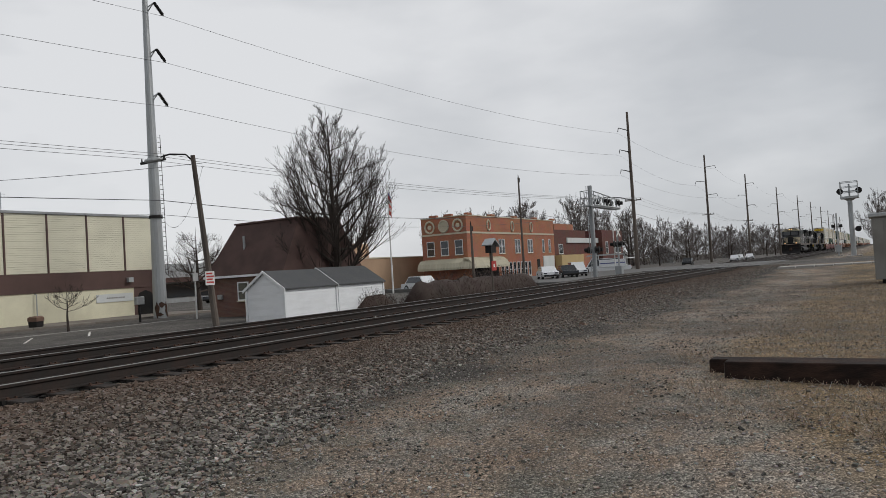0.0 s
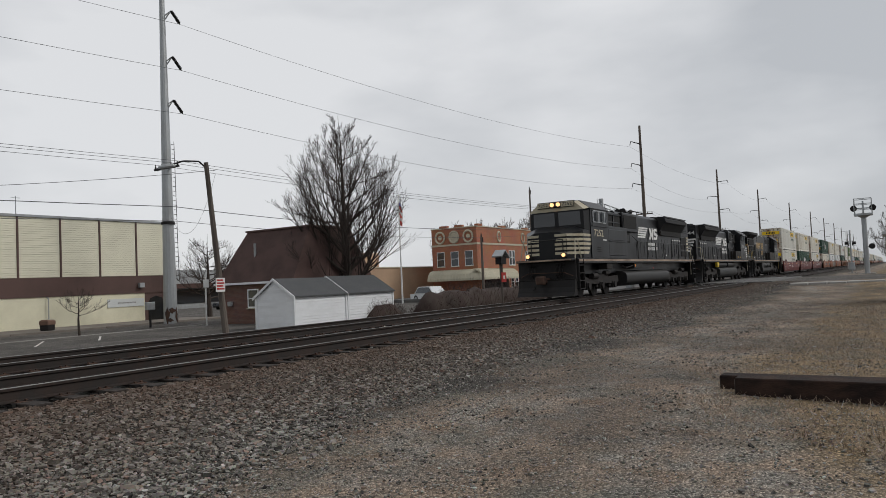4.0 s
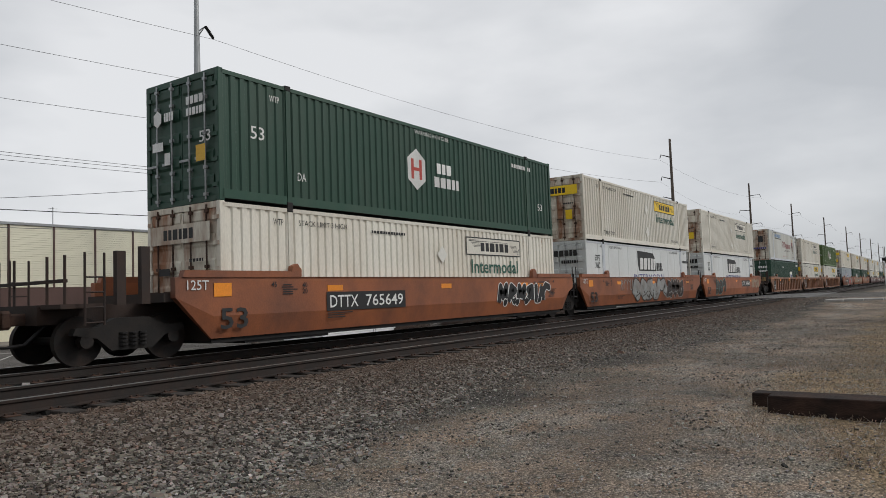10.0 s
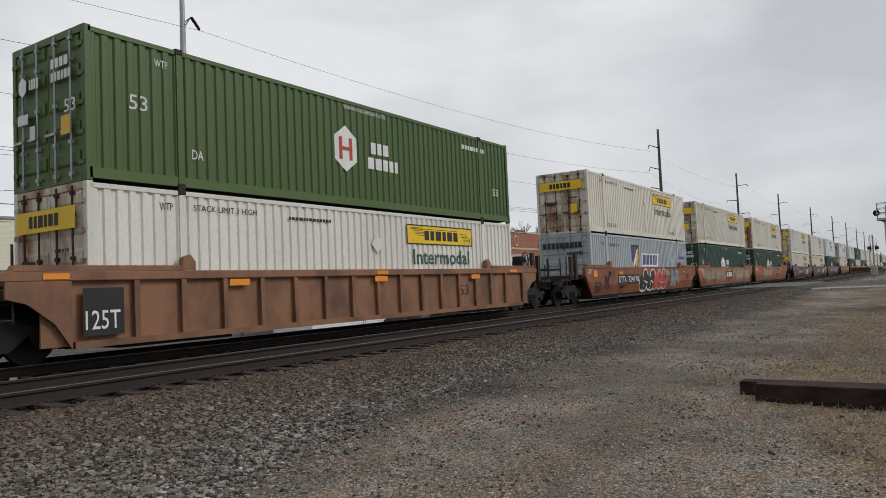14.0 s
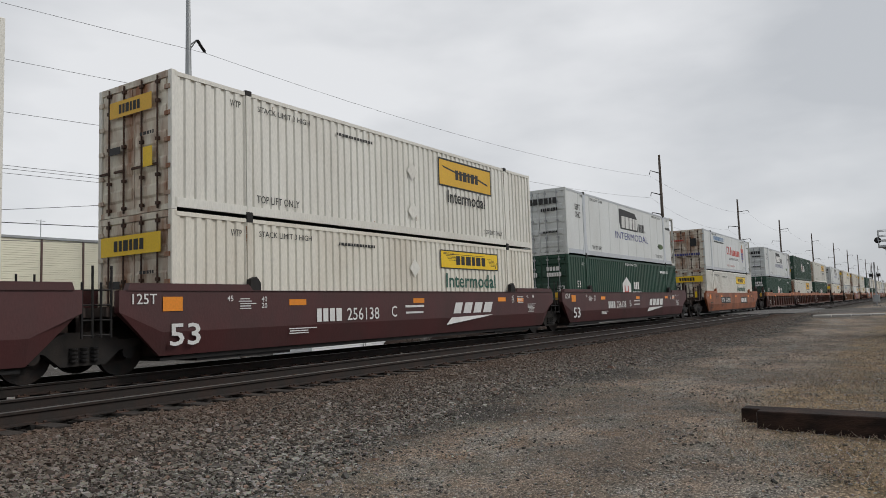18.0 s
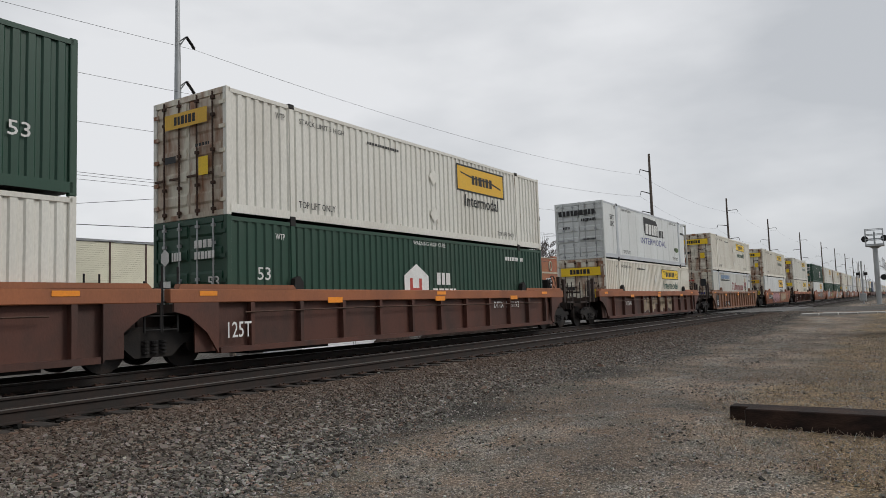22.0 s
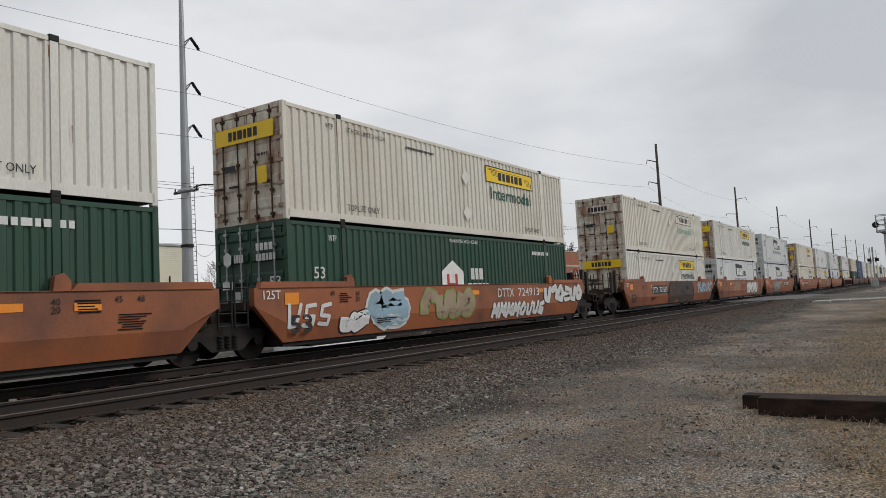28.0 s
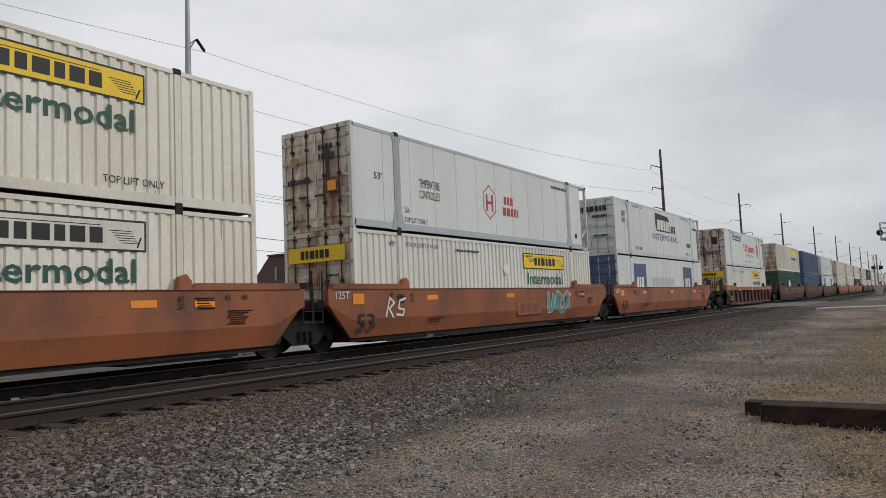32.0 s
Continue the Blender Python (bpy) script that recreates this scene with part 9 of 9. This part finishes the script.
wire("drop_cable", [(24.2, 14.6, 7.4), (ax - 0.3, ay - 0.7, 6.9)], 2.0, 0.012)

# leaning street lamp
lp = thing("street_lamp", "leaning dark wooden pole with a street lamp and sign", "street lamp", pose(24.3, 14.3, STREET))
part("pole", Shape().tube((0, 0, -0.2), (-0.75, 0.2, 8.4), 0.17, 0.11, 10), M["wood"], lp)
part("lamp_arm", Shape().path([(-0.72, 0.2, 8.1), (-1.0, 0.4, 8.45), (-1.6, 0.8, 8.45), (-1.95, 1.05, 8.3)], 0.04, 7), M["iron"], lp)
part("lamp_head", Shape().rings([[(-1.9 - 0.55 * f + 0.0, 1.02 + 0.38 * f + r * math.cos(a), 8.22 - 0.1 * f + r * 0.6 * math.sin(a)) for a in [6.283 * i / 10 for i in range(10)]] for f, r in ((0, 0.08), (0.3, 0.2), (0.8, 0.22), (1.1, 0.1))]), M["galv"], lp)
boxed("sign_plate", -0.75, -0.2, -0.26, -0.23, 2.05, 2.72, "paintwhite", lp, "small white sign with red writing")
for k in range(4):
    boxed("sign_bar", -0.7, -0.25 - 0.08 * (k % 2), -0.268, -0.262, 2.15 + k * 0.14, 2.23 + k * 0.14, "redpaint", lp)
sp = thing("sign_post", "slim white post with a traffic sign", "sign", pose(30.0, 22.6, STREET))
part("post", Shape().tube((0, 0, 0), (0, 0, 3.0), 0.05), M["paintwhite"], sp)
boxed("sign_plate", -0.2, 0.2, -0.06, -0.03, 2.35, 2.85, "paintwhite", sp)

for x, y, top, lb in ((83.2, 25.0, 13.2, "dark wooden service pole before the brick building"), (62.0, 20.6, 6.3, "thin grey lamp post by the hedge")):
    p = thing("utility_pole", lb, "utility pole", pose(x, y, STREET))
    part("pole", Shape().tube((0, 0, 0), (0, 0, top), 0.16, 0.10, 9), M["wood"], p)
    part("pole_top", Shape().tube((0, 0, top), (0, 0, top + 0.4), 0.07, 0.04, 7).disc((0.12, 0, top - 0.3), 0.14, "z", 0.5, 10), M["iron"], p)

# hooded trackside signal post with a red plate
ts = thing("trackside_sign", "trackside post with a small hood and red plate", "sign", pose(39.6, 6.9, -0.4))
part("post", Shape().tube((0, 0, -0.2), (0, 0, 1.9), 0.06).tube((0, 0, 1.9), (0, 0, 3.4), 0.11), M["wood"], ts)
boxed("plate", -0.3, 0.3, -0.17, -0.13, 1.75, 2.35, "redpaint", ts)
boxed("plate_mark", -0.1, 0.1, -0.18, -0.17, 1.95, 2.15, "paintwhite", ts)
part("hood", Shape().prism([(-0.55, 3.35), (0.0, 3.75), (0.65, 3.3), (0.6, 3.22), (0.0, 3.65), (-0.5, 3.28)], "y", -0.35, 0.35), M["galv"], ts)
boxed("lamp_box", -0.35, 0.35, -0.2, 0.2, 2.85, 3.3, "iron", ts)


# cantilever crossing signals
def signal_head(parent, x, y, z, out):
    for dx in (-0.38, 0.38):
        part("lamp_disc", Shape().disc((x + dx, y + out * 0.1, z), 0.28, "y", 0.05, 16), M["iron"], parent, "round black lamp backing")
        part("lamp_hood", Shape().tube((x + dx, y + out * 0.12, z), (x + dx, y + out * 0.42, z), 0.16, 0.17, 10), M["iron"], parent)


def cantilever(x, y, z0, top, reach, label):
    c = thing("crossing_signal", label, "railway signal", pose(x, y, z0), "cantilever crossing signals")
    h = top - z0
    part("mast", Shape().tube((0, 0, 0), (0, 0, h), 0.20, 0.18, 12), M["galv"], c)
    part("foundation", Shape().box(-0.6, 0.6, -0.6, 0.6, -0.2, 0.25, 0.04), M["concrete"], c)
    d = 1 if reach > 0 else -1
    tr = Shape()
    for y_ in (-0.35, 0.35):
        tr.tube((0, y_, h - 0.5), (reach, y_, h - 0.9), 0.05, n=6).tube((0, y_, h - 1.6), (reach, y_, h - 1.6), 0.06, n=6)
        n = 6
        for i in range(n):
            a, b = reach * i / n, reach * (i + 1) / n
            tr.tube((a, y_, h - 1.6), (b, y_, h - 0.5 - 0.4 * (i + 1) / n), 0.035, n=5).tube((b, y_, h - 1.6), (b, y_, h - 0.5 - 0.4 * (i + 1) / n), 0.035, n=5)
    part("arm_truss", tr, M["galv"], c)
    part("walkway", Shape().box(min(0, reach), max(0, reach), -0.35, 0.35, h - 1.72, h - 1.64), M["galv"], c)
    cage = Shape()
    for x_ in (-d * 0.3, -d * 1.2):
        for y_ in (-0.4, 0.4):
            cage.tube((x_, y_, h - 1.7), (x_, y_, h - 0.5), 0.035, n=5)
    for z in (h - 0.5, h - 1.1):
        cage.path([(-d * 0.3, -0.4, z), (-d * 1.2, -0.4, z), (-d * 1.2, 0.4, z), (-d * 0.3, 0.4, z)], 0.03, 5)
    part("service_cage", cage.box(min(-d * 0.2, -d * 1.25), max(-d * 0.2, -d * 1.25), -0.42, 0.42, h - 1.76, h - 1.68), M["galv"], c)
    for f in (0.42, 0.93):
        signal_head(c, reach * f, 0.2, h - 1.15, 1)
        signal_head(c, reach * f, -0.2, h - 1.15, -1)
    signal_head(c, 0, 0.2, 2.9, 1)
    signal_head(c, 0, -0.2, 2.9, -1)
    ldr = Shape()
    for s_ in (-0.2, 0.2):
        ldr.tube((-d * 0.32, s_, 0.4), (-d * 0.32, s_, h), 0.025, n=5)
    for k in range(16):
        ldr.tube((-d * 0.32, -0.2, 0.6 + k * 0.4), (-d * 0.32, 0.2, 0.6 + k * 0.4), 0.018, n=4)
    part("mast_ladder", ldr, M["galv"], c)
    return c


cantilever(56.4, 6.2, -0.45, 7.7, 6.6, "grey steel cantilever with crossing signals over the road")


def basket_mast(x, y, z0, label):
    """A thick mast with a railed basket on its head and lamps on both sides of it."""
    c = thing("crossing_signal", label, "railway signal", pose(x, y, z0), "cantilever crossing signals")
    part("mast", Shape().tube((0, 0, 0), (0, 0, 5.9), 0.24, 0.22, 14), M["galv"], c)
    part("foundation", Shape().box(-0.7, 0.7, -0.7, 0.7, -0.2, 0.3, 0.04), M["concrete"], c)
    part("bracket", Shape().rings([[(0.26 * p, 0.26 * q, 5.75) for p, q in ((-1, -1), (1, -1), (1, 1), (-1, 1))], [(0.55 * p, 0.55 * q, 5.95) for p, q in ((-1, -1), (1, -1), (1, 1), (-1, 1))]]), M["galv"], c)
    part("basket_floor", Shape().box(-0.8, 0.8, -0.8, 0.8, 5.95, 6.15), M["galv"], c)
    for p in (-0.75, 0.0, 0.75):
        for q in (-0.75, 0.75):
            part("rail_post", Shape().tube((p, q, 6.1), (p, q, 7.6), 0.035, n=6), M["galv"], c)
    for z in (6.6, 7.1, 7.6):
        part("guard_rail", Shape().path([(-0.75, -0.75, z), (0.75, -0.75, z), (0.75, 0.75, z), (-0.75, 0.75, z), (-0.75, -0.75, z)], 0.035, 6), M["galv"], c)
    part("lamp_post", Shape().tube((0, 0, 5.9), (0, 0, 7.4), 0.08, n=8).tube((0, -0.85, 6.7), (0, 0.85, 6.7), 0.05, n=6), M["galv"], c)
    for q in (-0.82, 0.82):
        for d in (-1, 1):
            part("lamp_disc", Shape().disc((d * 0.1, q, 6.7), 0.30, "x", 0.05, 16), M["iron"], c, "round black lamp backing")
            part("lamp_hood", Shape().tube((d * 0.12, q, 6.7), (d * 0.45, q, 6.7), 0.18, 0.19, 10), M["iron"], c)
    part("side_lamp", Shape().disc((-0.3, -0.55, 2.9), 0.28, "x", 0.06, 16).tube((-0.3, -0.55, 2.9), (-0.65, -0.55, 2.9), 0.17, 0.18, 10).tube((-0.2, -0.55, 2.9), (0, 0, 2.9), 0.04, n=6), M["iron"], c)
    return c


basket_mast(82.0, -11.45, 0.2, "grey steel signal mast with a railed basket")


def gate_mast(x, y, z0, h, label):
    g = thing("crossing_gate", label, "railway signal", pose(x, y, z0), "crossing gate masts")
    part("mast", Shape().tube((0, 0, 0), (0, 0, h), 0.08, n=10), M["galv"], g)
    boxed("gate_machine", -0.35, 0.35, -0.3, 0.3, 0.5, 1.3, "galv", g, bev=0.04)
    part("gate_arm", Shape().box(-0.05, 0.05, 0.32, 0.38, 0.6, 4.6), M["paintwhite"], g)
    part("cross_board", Shape().add([(-0.6, -0.1, h - 0.7), (-0.5, -0.1, h - 0.8), (0.6, -0.1, h - 0.1), (0.5, -0.1, h)], [(0, 1, 2, 3)]).add([(-0.6, -0.11, h - 0.1), (-0.5, -0.11, h), (0.6, -0.11, h - 0.7), (0.5, -0.11, h - 0.8)], [(0, 1, 2, 3)]), M["paintwhite"], g)
    signal_head(g, 0, -0.1, h - 1.4, -1)
    signal_head(g, 0, 0.1, h - 1.4, 1)
    part("foundation", Shape().box(-0.4, 0.4, -0.4, 0.4, -0.15, 0.2, 0.03), M["concrete"], g)


gate_mast(61.8, 5.9, -0.3, 4.6, "white crossing gate mast with flashing lamps beyond the tracks")
gate_mast(90.0, -9.8, 0.3, 4.8, "white crossing gate mast with flashing lamps near the road")

# grey relay cabinet, timbers and road edge on the near side
M["cabinetgrey"] = material("weathered_grey_cabinet_paint", (0.20, 0.195, 0.18), 0.6, 0.0, (0.12, 0.11, 0.10), 0.3, 1.0)
rc = thing("relay_cabinet", "large grey steel relay cabinet beside the yard", "cabinet", pose(32.0, -14.9, 0.05))
boxed("cabinet_body", 0, 2.4, -1.0, 1.42, 0.12, 2.5, "cabinetgrey", rc, bev=0.02)
boxed("cabinet_roof", -0.1, 2.5, -1.1, 1.52, 2.5, 2.66, "galv", rc, bev=0.03)
boxed("cabinet_door", -0.03, 0.0, -0.9, 1.05, 0.25, 2.35, "cabinetgrey", rc)
boxed("door_plate", -0.05, -0.03, -0.3, 0.9, 1.7, 2.2, "paintwhite", rc)
boxed("base_skid", 0.2, 2.2, -0.8, 1.2, -0.1, 0.12, "iron", rc)
M["creosote"] = material("creosoted_timber", (0.020, 0.013, 0.011), 0.85, 0.0, (0.062, 0.036, 0.026), 0.45, 3.0, bump=0.5, streak=0.4, spec=0.2)
for i, (x, y0, z, l) in enumerate(((9.76, -11.74, 0.0, 4.4), (9.32, -12.00, 0.0, 4.4))):
    tb = thing("timber_beam", "dark creosoted timber beam lying on the dead grass", "timber", pose(x, y0, ground_height(x, y0 - 1) + 0.0, 0, 0, -1.2 - 1.2 * i), "timber beams on the ground")
    part("beam", Shape().box(-0.13, 0.13, -l, 0, -0.12, 0.185 + 0.045 * i, 0.012), M["creosote"], tb)
    part("end_grain", Shape().box(-0.12, 0.12, -0.001, 0.004, -0.03, 0.165 + 0.045 * i), M["wood"], tb)
kerb = thing("road_edge", "pale worn concrete road edge by the crossing", "kerb", kind="structure")
for i in range(9):
    boxed("kerb_stone", 48.5 + 0.4 * i, 50.4 + 0.4 * i, -8.2 - (i + 1) * 1.0, -8.22 - i * 1.0, 0.1, ground_height(50, -8.7 - i) + 0.09, "concrete", kerb, bev=0.03)


# ---- what moves ----
TRAVEL = [(0, -217.6), (1.75, -166.3), (3.5, -118.7), (7, -26.5), (8, -0.1), (11, 78.6), (14, 156.7), (18, 261.1), (21.5, 352.4), (25, 443.5), (28.5, 535.2), (32, 626.6)]



def motions():
    for ob, x, z in MOVING:
        walk(ob, [(t, pose(x - s, 0, z)) for t, s in TRAVEL])


motions()
